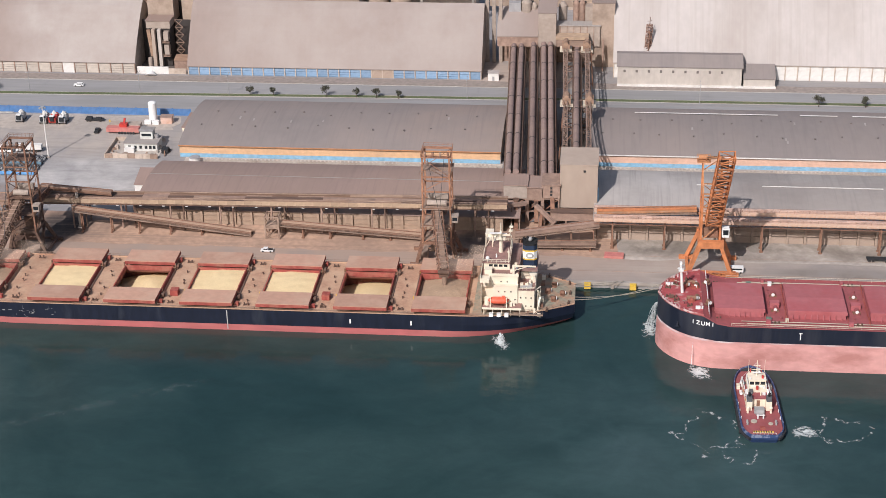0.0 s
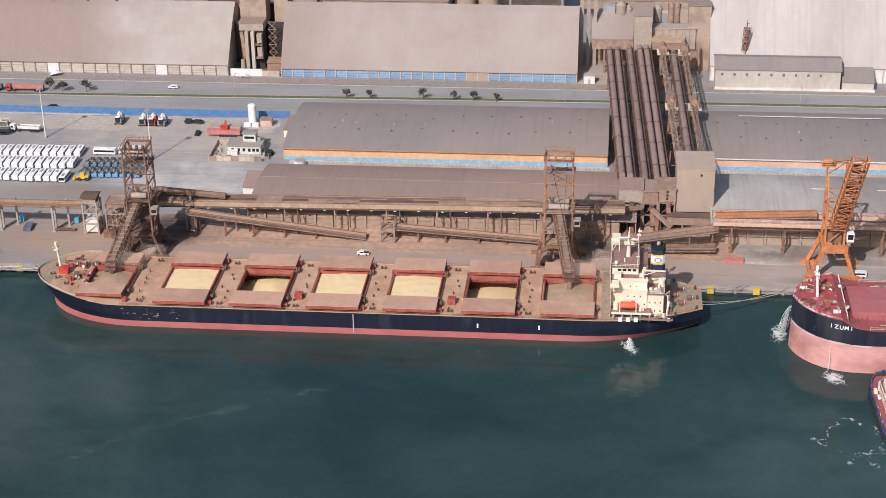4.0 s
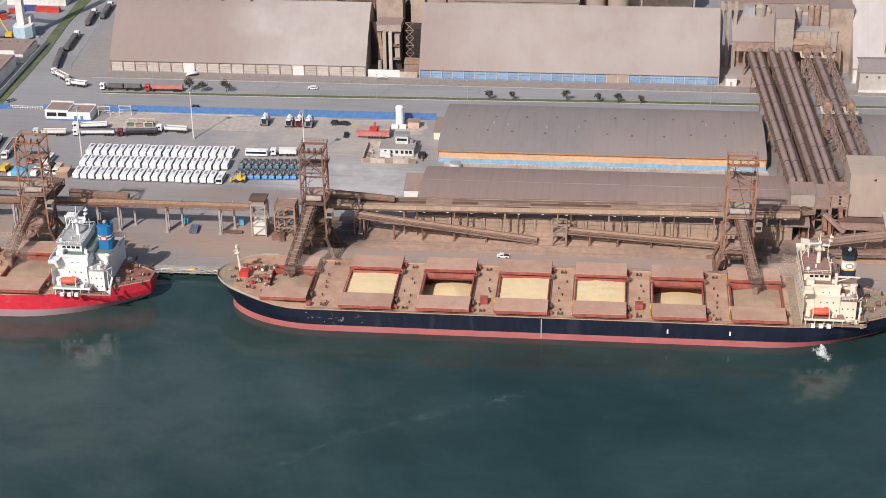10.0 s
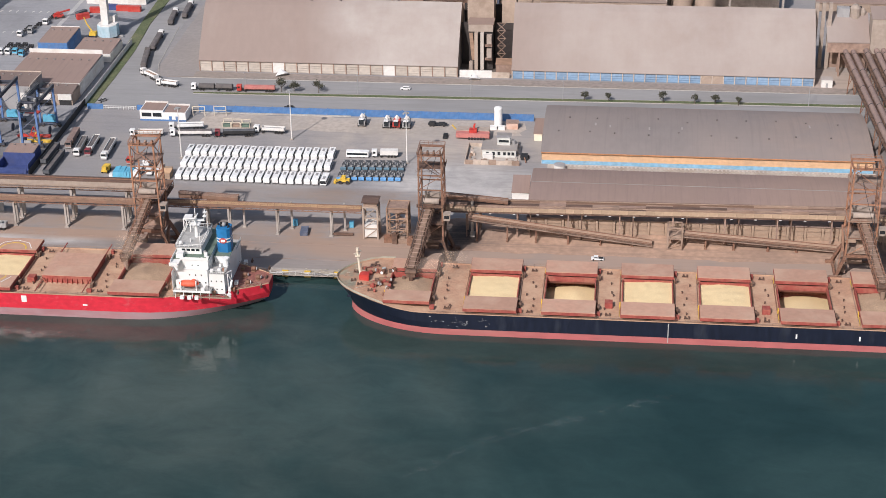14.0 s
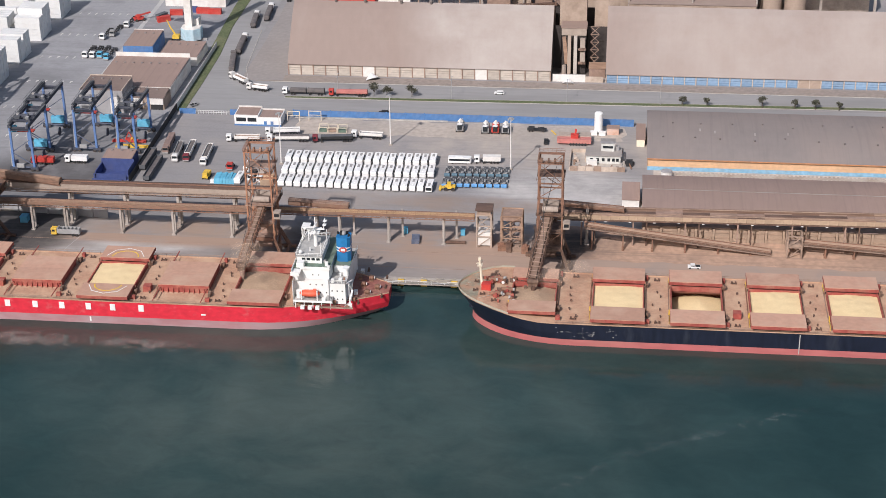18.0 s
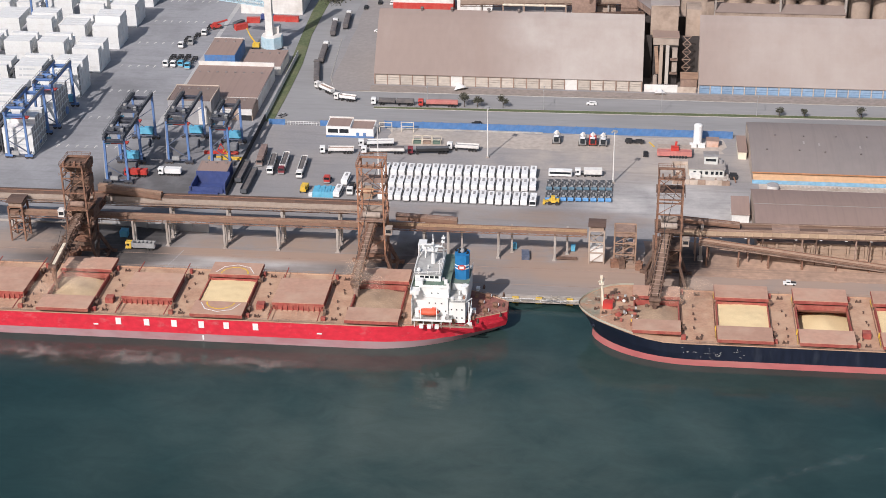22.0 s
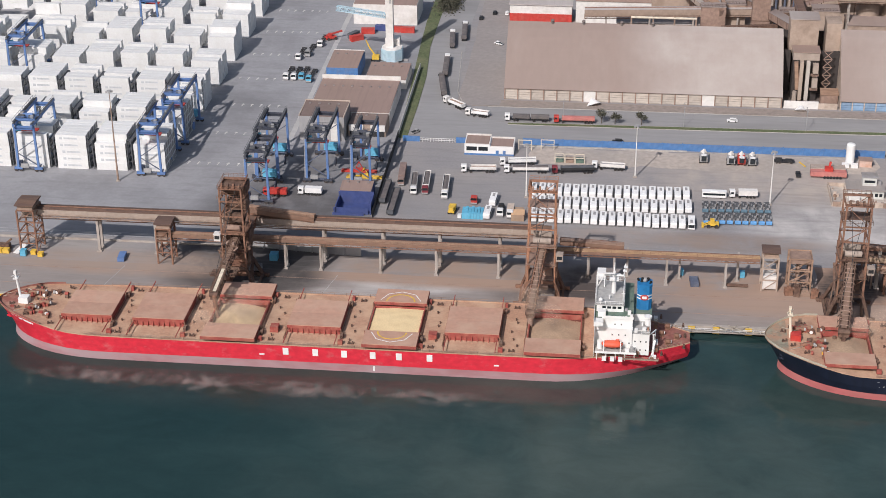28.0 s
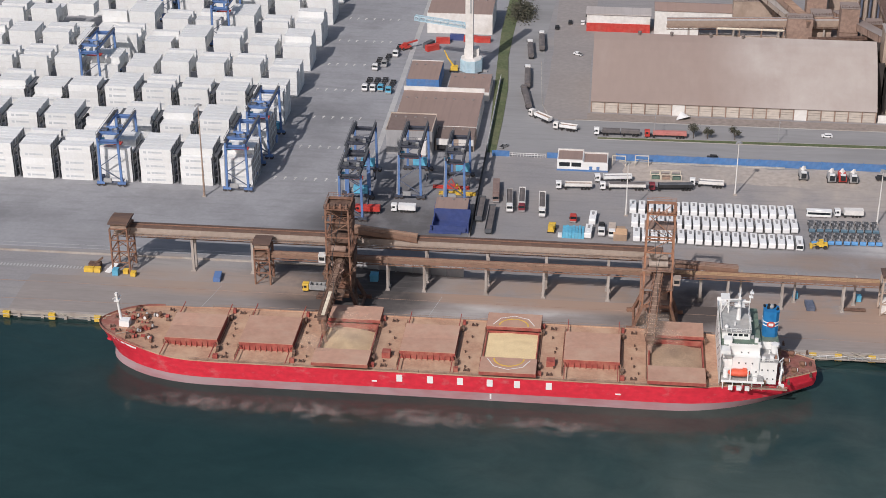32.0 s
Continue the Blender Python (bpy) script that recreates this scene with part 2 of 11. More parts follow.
mk("clad_tan", (0.42, 0.335, 0.275), 0.9, var=0.05, scale=0.3, dirt=(0.34, 0.26, 0.21), amount=0.6, dscale=0.06, stretch=(1, 1, 0.4), bump=0.02)
mk("ring_black", (0.05, 0.042, 0.04), 0.8)
mk("belt", (0.62, 0.55, 0.44), 0.9)
mk("rubber", (0.035, 0.034, 0.035), 0.9, var=0.3, dirt=(0.16, 0.12, 0.10), amount=0.5, dscale=0.6)
mk("hull_black", (0.008, 0.012, 0.027), 0.5, var=0.25, scale=0.5, dirt=(0.10, 0.11, 0.13), amount=0.32, dscale=0.11, lo=0.56, hi=0.78, stretch=(1.4, 1, 0.35))
mk("hull_navy", (0.010, 0.014, 0.028), 0.55, var=0.2, scale=0.5, dirt=(0.07, 0.07, 0.08), amount=0.5, dscale=0.06, stretch=(2, 1, 0.3))
mk("hull_red", (0.60, 0.028, 0.05), 0.5, var=0.14, scale=0.5, dirt=(0.55, 0.20, 0.20), amount=0.5, dscale=0.26, lo=0.56, hi=0.7, stretch=(0.8, 1, 1.3))
mk("boot_red", (0.43, 0.125, 0.125), 0.7, var=0.12, scale=0.4, dirt=(0.40, 0.17, 0.15), amount=0.7, dscale=0.08, stretch=(0.4, 1, 1.4))
mk("boot_pink", (0.61, 0.315, 0.295), 0.75, var=0.1, scale=0.4, dirt=(0.40, 0.17, 0.15), amount=0.8, dscale=0.09, lo=0.48, hi=0.66, stretch=(0.6, 1, 1.2))
mk("boot_dull", (0.36, 0.18, 0.195), 0.75, var=0.14, scale=0.4, dirt=(0.37, 0.27, 0.285), amount=0.85, dscale=0.09, lo=0.38, hi=0.6, stretch=(0.5, 1, 1.6))
mk("deck_dusty", (0.44, 0.26, 0.175), 0.9, var=0.14, scale=1.2, dirt=(0.56, 0.38, 0.26), amount=0.85, dscale=0.16, lo=0.4, hi=0.64)
mk("deck_red", (0.31, 0.09, 0.096), 0.75, var=0.15, scale=0.6, dirt=(0.27, 0.06, 0.055), amount=0.6, dscale=0.15)
mk("cover_dusty", (0.47, 0.28, 0.205), 0.85, var=0.08, scale=0.6, dirt=(0.53, 0.37, 0.275), amount=0.7, dscale=0.1, rand=0.1)
mk("cover_side", (0.33, 0.075, 0.06), 0.8, var=0.2, dirt=(0.36, 0.19, 0.13), amount=0.6, dscale=0.3)
mk("cover_red", (0.385, 0.125, 0.134), 0.7, var=0.08, scale=0.6, dirt=(0.36, 0.06, 0.065), amount=0.5, dscale=0.1, rand=0.08)
mk("hold_wall", (0.20, 0.07, 0.05), 0.85, var=0.25, dirt=(0.12, 0.05, 0.04), amount=0.6, dscale=0.2)
mk("grain", (0.76, 0.59, 0.34), 0.95, var=0.08, scale=2.5, dirt=(0.64, 0.46, 0.25), amount=0.3, dscale=0.15, bump=0.05)
mk("grain_mid", (0.62, 0.46, 0.28), 0.95, var=0.1, scale=2.0, dirt=(0.42, 0.29, 0.19), amount=0.7, dscale=0.12, bump=0.05)
mk("grain_dusty", (0.40, 0.28, 0.19), 0.95, var=0.15, scale=2.0, dirt=(0.29, 0.20, 0.14), amount=0.7, dscale=0.12, bump=0.05)
mk("ship_white", (0.80, 0.80, 0.78), 0.5, var=0.05, dirt=(0.58, 0.52, 0.46), amount=0.35, dscale=0.15)
mk("ship_cream", (0.80, 0.72, 0.58), 0.55, var=0.06, dirt=(0.55, 0.42, 0.30), amount=0.5, dscale=0.15)
mk("deck_green", (0.13, 0.19, 0.15), 0.8, dirt=(0.3, 0.27, 0.22), amount=0.5, dscale=0.2)
mk("deck_brown", (0.28, 0.16, 0.14), 0.8, dirt=(0.35, 0.26, 0.2), amount=0.6, dscale=0.2)
mk("deck_grey", (0.38, 0.38, 0.37), 0.8, dirt=(0.5, 0.45, 0.4), amount=0.6, dscale=0.2)
mk("fc_green", (0.27, 0.25, 0.19), 0.85, var=0.25, scale=0.8, dirt=(0.40, 0.24, 0.16), amount=0.9, dscale=0.25, lo=0.42, hi=0.6)
mk("fc_brown", (0.36, 0.20, 0.15), 0.85, var=0.25, scale=0.8, dirt=(0.28, 0.10, 0.08), amount=0.9, dscale=0.25, lo=0.42, hi=0.6)
mk("fc_red", (0.36, 0.075, 0.08), 0.75, var=0.2, scale=0.8, dirt=(0.62, 0.45, 0.43), amount=0.8, dscale=0.28, lo=0.55, hi=0.66)
mk("fc_edge", (0.48, 0.47, 0.38), 0.75, var=0.15, dirt=(0.33, 0.22, 0.15), amount=0.7, dscale=0.3)
mk("fc_white", (0.66, 0.52, 0.50), 0.7, var=0.15, dirt=(0.40, 0.10, 0.10), amount=0.95, dscale=0.3, lo=0.46, hi=0.56)
mk("glass_dark", (0.02, 0.025, 0.03), 0.15, var=0.2, spec=0.6)
mk("lifeboat_orange", (0.70, 0.115, 0.06), 0.55, var=0.1, dirt=(0.62, 0.25, 0.17), amount=0.4, dscale=0.5)
mk("funnel_blue", (0.02, 0.18, 0.42), 0.5, dirt=(0.03, 0.12, 0.25), amount=0.5, dscale=0.3)
mk("funnel_navy", (0.02, 0.035, 0.07), 0.5)
mk("soot", (0.015, 0.015, 0.016), 0.85)
mk("yellow", (0.72, 0.47, 0.06), 0.65, dirt=(0.45, 0.31, 0.12), amount=0.5, dscale=0.4)
mk("white", (0.78, 0.78, 0.77), 0.6, var=0.06, dirt=(0.55, 0.5, 0.45), amount=0.4, dscale=0.3)
mk("bus_white", (0.83, 0.83, 0.82), 0.4, var=0.04, dirt=(0.66, 0.63, 0.6), amount=0.4, dscale=0.2, rand=0.06)
mk("grey", (0.34, 0.34, 0.34), 0.7, dirt=(0.25, 0.22, 0.2), amount=0.5, dscale=0.3)
mk("vent_brown", (0.17, 0.145, 0.135), 0.8)
mk("black", (0.03, 0.03, 0.032), 0.7, var=0.3)
mk("red", (0.50, 0.05, 0.04), 0.55, dirt=(0.35, 0.12, 0.09), amount=0.5, dscale=0.3)
mk("maroon", (0.20, 0.035, 0.045), 0.55)
mk("rtg_blue", (0.12, 0.215, 0.44), 0.6, var=0.12, dirt=(0.09, 0.13, 0.22), amount=0.6, dscale=0.3)
mk("navy_box", (0.055, 0.08, 0.22), 0.6, dirt=(0.06, 0.07, 0.15), amount=0.6, dscale=0.3)
mk("cyan", (0.12, 0.42, 0.60), 0.6, dirt=(0.15, 0.3, 0.4), amount=0.5, dscale=0.3)
mk("tube_brown", (0.26, 0.185, 0.163), 0.85, var=0.15, dirt=(0.33, 0.235, 0.195), amount=0.75, dscale=0.08, rand=0.1)
mk("rack_grey", (0.10, 0.105, 0.115), 0.85)
mk("letter_grey", (0.52, 0.54, 0.56), 0.7)
mk("container_white", (0.735, 0.74, 0.73), 0.6, var=0.04, scale=1.5, dirt=(0.60, 0.58, 0.55), amount=0.4, dscale=0.25, rand=0.08, bump=0.02)
mk("bark", (0.10, 0.075, 0.055), 0.95)
mk("leaves", (0.078, 0.078, 0.056), 0.85, var=0.4, scale=1.2, dirt=(0.11, 0.09, 0.065), amount=0.6, dscale=0.4)
mk("rope", (0.45, 0.40, 0.33), 0.95)
mk("foam_white", (0.68, 0.72, 0.72), 0.8, var=0.1)
mk("salt_band", (0.62, 0.56, 0.57), 0.75, var=0.15, dirt=(0.52, 0.27, 0.26), amount=0.95, dscale=0.2, lo=0.4, hi=0.6, stretch=(0.4, 1, 1.5))
mk("foam", (0.42, 0.50, 0.50), 0.7, var=0.1)
mk("rtg_dark", (0.105, 0.125, 0.18), 0.7, var=0.2, dirt=(0.2, 0.2, 0.22), amount=0.5, dscale=0.3)
mk("rtg_black", (0.055, 0.062, 0.085), 0.75, var=0.25, dirt=(0.14, 0.135, 0.14), amount=0.5, dscale=0.4)
mk("roof_umber", (0.195, 0.145, 0.128), 0.88, var=0.08, dirt=(0.25, 0.19, 0.16), amount=0.6, dscale=0.08, world_space=True)
mk("poop_brown", (0.27, 0.105, 0.085), 0.8, var=0.2, scale=0.7, dirt=(0.36, 0.21, 0.16), amount=0.7, dscale=0.25)
mk("red_faded", (0.52, 0.19, 0.17), 0.7, dirt=(0.38, 0.2, 0.16), amount=0.6, dscale=0.3)
mk("nose_blue", (0.12, 0.30, 0.56), 0.6)
mk("nose_teal", (0.10, 0.17, 0.22), 0.65)
mk("crane_pale", (0.42, 0.58, 0.66), 0.65, dirt=(0.5, 0.5, 0.5), amount=0.5, dscale=0.3)
mk("tug_blue", (0.025, 0.05, 0.13), 0.55)
mk("tug_rim", (0.04, 0.07, 0.17), 0.55, var=0.2, dirt=(0.45, 0.48, 0.55), amount=0.4, dscale=0.6, lo=0.5, hi=0.62)
mk("tug_buff", (0.80, 0.71, 0.57), 0.6, var=0.06)
mk("tyre_fender", (0.03, 0.03, 0.035), 0.9, var=0.3)


# near-black patches mix spilt dust with painted shade under loaders and parked cranes
PALE, TANS, SPILL_SHADE = (0.54, 0.515, 0.495), (0.45, 0.39, 0.34), (0.135, 0.11, 0.098)
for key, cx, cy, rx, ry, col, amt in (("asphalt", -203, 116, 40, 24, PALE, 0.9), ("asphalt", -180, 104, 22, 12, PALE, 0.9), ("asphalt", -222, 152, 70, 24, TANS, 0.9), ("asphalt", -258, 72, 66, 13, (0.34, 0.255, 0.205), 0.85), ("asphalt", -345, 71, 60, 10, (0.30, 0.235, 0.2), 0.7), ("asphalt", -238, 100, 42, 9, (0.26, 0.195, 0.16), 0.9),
                                      ("asphalt", -412, 74, 38, 18, (0.10, 0.085, 0.08), 0.95), ("asphalt", -304, 70, 20, 14, SPILL_SHADE, 0.85), ("asphalt", -345, 120, 40, 40, (0.255, 0.245, 0.245), 0.5), ("asphalt", -290, 100, 60, 9, (0.33, 0.265, 0.225), 0.7),
                                      ("apron", -410, 58, 34, 18, (0.10, 0.085, 0.08), 0.95), ("apron", -304, 56, 22, 18, SPILL_SHADE, 0.8), ("apron", -204, 56, 22, 16, SPILL_SHADE, 0.8), ("apron", -50, 58, 26, 12, SPILL_SHADE, 0.8), ("dust_ground", -196, 68, 20, 12, SPILL_SHADE, 0.8),
                                      ("dust_ground", -46, 62, 22, 10, SPILL_SHADE, 0.8), ("dust_ground", -201, 70, 15, 18, (0.055, 0.046, 0.044), 0.95), ("apron", -200, 57, 13, 9, (0.06, 0.05, 0.046), 0.9), ("dust_ground", -42, 66, 13, 12, (0.07, 0.058, 0.052), 0.85), ("apron", -350, 56, 26, 6, PALE, 0.85), ("apron", -372, 50, 18, 4, PALE, 0.5), ("apron", -450, 61, 50, 8, (0.38, 0.265, 0.2), 0.8), ("apron", -380, 63, 50, 6, (0.38, 0.265, 0.2), 0.7),
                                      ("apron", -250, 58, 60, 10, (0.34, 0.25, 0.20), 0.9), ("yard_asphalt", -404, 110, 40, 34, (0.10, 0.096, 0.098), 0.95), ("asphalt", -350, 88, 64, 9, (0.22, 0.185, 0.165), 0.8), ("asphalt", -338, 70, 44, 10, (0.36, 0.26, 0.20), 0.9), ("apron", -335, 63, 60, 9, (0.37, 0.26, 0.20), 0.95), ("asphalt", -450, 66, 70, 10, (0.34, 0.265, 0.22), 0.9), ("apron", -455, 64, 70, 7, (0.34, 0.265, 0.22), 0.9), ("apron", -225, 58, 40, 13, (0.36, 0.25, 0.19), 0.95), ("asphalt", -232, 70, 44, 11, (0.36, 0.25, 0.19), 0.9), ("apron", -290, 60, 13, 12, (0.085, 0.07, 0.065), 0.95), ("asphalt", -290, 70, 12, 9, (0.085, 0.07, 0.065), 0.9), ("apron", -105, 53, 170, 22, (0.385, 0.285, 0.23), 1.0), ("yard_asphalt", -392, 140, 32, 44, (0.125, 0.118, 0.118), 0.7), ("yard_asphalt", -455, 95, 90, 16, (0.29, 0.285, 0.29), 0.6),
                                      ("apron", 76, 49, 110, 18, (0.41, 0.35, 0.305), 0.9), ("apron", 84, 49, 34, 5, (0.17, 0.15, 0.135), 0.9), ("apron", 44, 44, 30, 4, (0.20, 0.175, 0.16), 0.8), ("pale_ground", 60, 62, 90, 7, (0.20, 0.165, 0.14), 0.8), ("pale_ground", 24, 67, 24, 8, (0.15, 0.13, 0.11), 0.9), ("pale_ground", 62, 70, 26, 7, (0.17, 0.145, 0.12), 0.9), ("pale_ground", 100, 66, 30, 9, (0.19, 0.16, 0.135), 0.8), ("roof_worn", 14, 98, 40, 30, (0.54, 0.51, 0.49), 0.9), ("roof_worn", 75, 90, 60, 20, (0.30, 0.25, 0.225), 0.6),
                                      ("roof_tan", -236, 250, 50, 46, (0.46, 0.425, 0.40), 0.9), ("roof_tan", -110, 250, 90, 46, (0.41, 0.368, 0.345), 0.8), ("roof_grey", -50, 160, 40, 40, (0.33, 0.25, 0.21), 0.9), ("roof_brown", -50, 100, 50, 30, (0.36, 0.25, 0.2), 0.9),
                                      # here also painted shade of the shed gap and below the tube conveyors
                                      ("asphalt", -401, 72, 24, 22, (0.06, 0.056, 0.056), 0.97), ("apron", -401, 60, 24, 16, (0.07, 0.064, 0.062), 0.97), ("asphalt", -201, 248, 20, 20, SPILL_SHADE, 1.0), ("asphalt", -45, 236, 36, 22, (0.43, 0.35, 0.30), 0.95), ("asphalt", -22, 160, 26, 60, (0.19, 0.15, 0.13), 0.9)):
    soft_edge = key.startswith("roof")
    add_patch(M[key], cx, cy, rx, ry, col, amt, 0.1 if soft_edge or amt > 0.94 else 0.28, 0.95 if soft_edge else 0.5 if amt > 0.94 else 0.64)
# wheel tracks and run-off: long thin streaks
for key, sx, sy, col, amt in (("apron", 0.012, 0.9, (0.19, 0.155, 0.135), 0.14), ("asphalt", 0.05, 0.4, (0.19, 0.18, 0.18), 0.3), ("yard_asphalt", 0.06, 0.3, (0.17, 0.17, 0.175), 0.3), ("road_asphalt", 0.03, 0.5, (0.21, 0.205, 0.2), 0.25), ("dust_ground", 0.02, 0.8, (0.24, 0.175, 0.14), 0.5),
                              ("roof_tan", 0.35, 0.012, (0.27, 0.21, 0.19), 0.09), ("roof_brown", 0.7, 0.02, (0.21, 0.155, 0.135), 0.3), ("roof_grey", 0.6, 0.02, (0.19, 0.165, 0.16), 0.3), ("roof_worn", 0.6, 0.02, (0.24, 0.22, 0.21), 0.4), ("roof_pale", 0.5, 0.015, (0.36, 0.31, 0.28), 0.4)):
    add_streaks(M[key], sx, sy, col, amt)


def water_material():
    m = bpy.data.materials.new("water")
    m.use_nodes = True
    nt = m.node_tree
    n, l = nt.nodes, nt.links
    b = n["Principled BSDF"]
    b.inputs["Roughness"].default_value = 0.05
    b.inputs["IOR"].default_value = 1.33
    pos = n.new("ShaderNodeNewGeometry").outputs["Position"]
    big = n.new("ShaderNodeTexNoise")
    big.inputs["Scale"].default_value, big.inputs["Detail"].default_value, big.inputs["Distortion"].default_value = 0.012, 6, 1.4
    l.new(pos, big.inputs["Vector"])
    mix = n.new("ShaderNodeMix")
    mix.data_type = "RGBA"
    mix.inputs["A"].default_value = (0.0155, 0.0385, 0.0385, 1)
    mix.inputs["B"].default_value = (0.031, 0.062, 0.0605, 1)
    mr = n.new("ShaderNodeMapRange")
    mr.inputs["From Min"].default_value, mr.inputs["From Max"].default_value = 0.38, 0.68
    l.new(big.outputs["Fac"], mr.inputs["Value"])
    # clearer, darker water towards the harbour mouth
    sx = n.new("ShaderNodeSeparateXYZ")
    l.new(pos, sx.inputs[0])
    far = n.new("ShaderNodeMapRange")
    far.inputs["From Min"].default_value, far.inputs["From Max"].default_value = -440, -160
    far.inputs["To Min"].default_value, far.inputs["To Max"].default_value = 0.3, 1.0
    l.new(sx.outputs["X"], far.inputs["Value"])
    both = n.new("ShaderNodeMath")
    both.operation = "MULTIPLY"
    l.new(mr.outputs[0], both.inputs[0])
    l.new(far.outputs[0], both.inputs[1])
    l.new(both.outputs[0], mix.inputs["Factor"])
    # colour patches beside the hulls, between the moored ships and near the tug
    swirl = n.new("ShaderNodeTexNoise")
    swirl.inputs["Scale"].default_value, swirl.inputs["Detail"].default_value, swirl.inputs["Distortion"].default_value = 0.03, 8, 0.5
    l.new(pos, swirl.inputs["Vector"])
    cut = n.new("ShaderNodeMapRange")
    cut.inputs["From Min"].default_value, cut.inputs["From Max"].default_value = 0.2, 0.8
    l.new(swirl.outputs["Fac"], cut.inputs["Value"])
    shade = mix.outputs["Result"]
    # hull reflections painted brown with murk; pale reflections painted between the ships
    for cx, cy, rx, ry, col in ((-368, -2, 150, 26, (0.062, 0.050, 0.042, 1)), (-130, -3, 108, 24, (0.048, 0.042, 0.035, 1)), (-268, -48, 134, 80, (0.093, 0.116, 0.102, 1)), (28, -62, 80, 50, (0.062, 0.10, 0.104, 1))):
        loc = n.new("ShaderNodeMapping")
        loc.inputs["Location"].default_value = (-cx / rx, -cy / ry, 0)
        loc.inputs["Scale"].default_value = (1 / rx, 1 / ry, 0)
        l.new(pos, loc.inputs["Vector"])
        ball = n.new("ShaderNodeTexGradient")
        ball.gradient_type = "SPHERICAL"
        l.new(loc.outputs[0], ball.inputs["Vector"])
        amt = n.new("ShaderNodeMath")
        amt.operation = "MULTIPLY"
        l.new(ball.outputs["Fac"], amt.inputs[0])
        l.new(cut.outputs[0], amt.inputs[1])
        water_patch = n.new("ShaderNodeMix")
        water_patch.data_type = "RGBA"
        water_patch.inputs["B"].default_value = col
        l.new(amt.outputs[0], water_patch.inputs["Factor"])
        l.new(shade, water_patch.inputs["A"])
        shade = water_patch.outputs["Result"]
    # mottled patches a few metres across, drawn out by the breeze
    drift = n.new("ShaderNodeMapping")
    drift.inputs["Rotation"].default_value = (0, 0, 0.5)
    drift.inputs["Scale"].default_value = (0.07, 0.12, 1)
    l.new(pos, drift.inputs["Vector"])
    mott = n.new("ShaderNodeTexNoise")
    mott.inputs["Scale"].default_value, mott.inputs["Detail"].default_value, mott.inputs["Roughness"].default_value, mott.inputs["Distortion"].default_value = 1.0, 9, 0.72, 0.6
    l.new(drift.outputs[0], mott.inputs["Vector"])
    gain = n.new("ShaderNodeMapRange")
    gain.inputs["From Min"].default_value, gain.inputs["From Max"].default_value = 0.3, 0.7
    gain.inputs["To Min"].default_value, gain.inputs["To Max"].default_value = 0.87, 1.13
    l.new(mott.outputs["Fac"], gain.inputs["Value"])
    tint = n.new("ShaderNodeVectorMath")
    tint.operation = "SCALE"
    l.new(shade, tint.inputs[0])
    l.new(gain.outputs[0], tint.inputs["Scale"])
    l.new(tint.outputs[0], b.inputs["Base Color"])
    mp = n.new("ShaderNodeMapping")
    mp.inputs["Rotation"].default_value = (0, 0, 0.35)
    mp.inputs["Scale"].default_value = (0.5, 0.8, 1)
    l.new(pos, mp.inputs["Vector"])
    wave = n.new("ShaderNodeTexNoise")
    wave.inputs["Scale"].default_value, wave.inputs["Detail"].default_value, wave.inputs["Roughness"].default_value = 0.5, 7, 0.62
    l.new(mp.outputs[0], wave.inputs["Vector"])
    bp = n.new("ShaderNodeBump")
    bp.inputs["Strength"].default_value, bp.inputs["Distance"].default_value = 0.6, 0.12
    slick = n.new("ShaderNodeMapRange")
    slick.inputs["From Min"].default_value, slick.inputs["From Max"].default_value = 0.4, 0.62
    slick.inputs["To Min"].default_value, slick.inputs["To Max"].default_value = 0.3, 0.7
    l.new(swirl.outputs["Fac"], slick.inputs["Value"])
    l.new(slick.outputs[0], bp.inputs["Strength"])
    swell = n.new("ShaderNodeTexNoise")
    swell.inputs["Scale"].default_value, swell.inputs["Detail"].default_value, swell.inputs["Roughness"].default_value = 0.22, 3, 0.5
    l.new(mp.outputs[0], swell.inputs["Vector"])
    crest = n.new("ShaderNodeMath")
    crest.operation = "MULTIPLY_ADD"
    crest.inputs[1].default_value = 2.4
    l.new(swell.outputs["Fac"], crest.inputs[0])
    l.new(wave.outputs["Fac"], crest.inputs[2])
    l.new(crest.outputs[0], bp.inputs["Height"])
    l.new(bp.outputs[0], b.inputs["Normal"])
    return m


M["water"] = water_material()


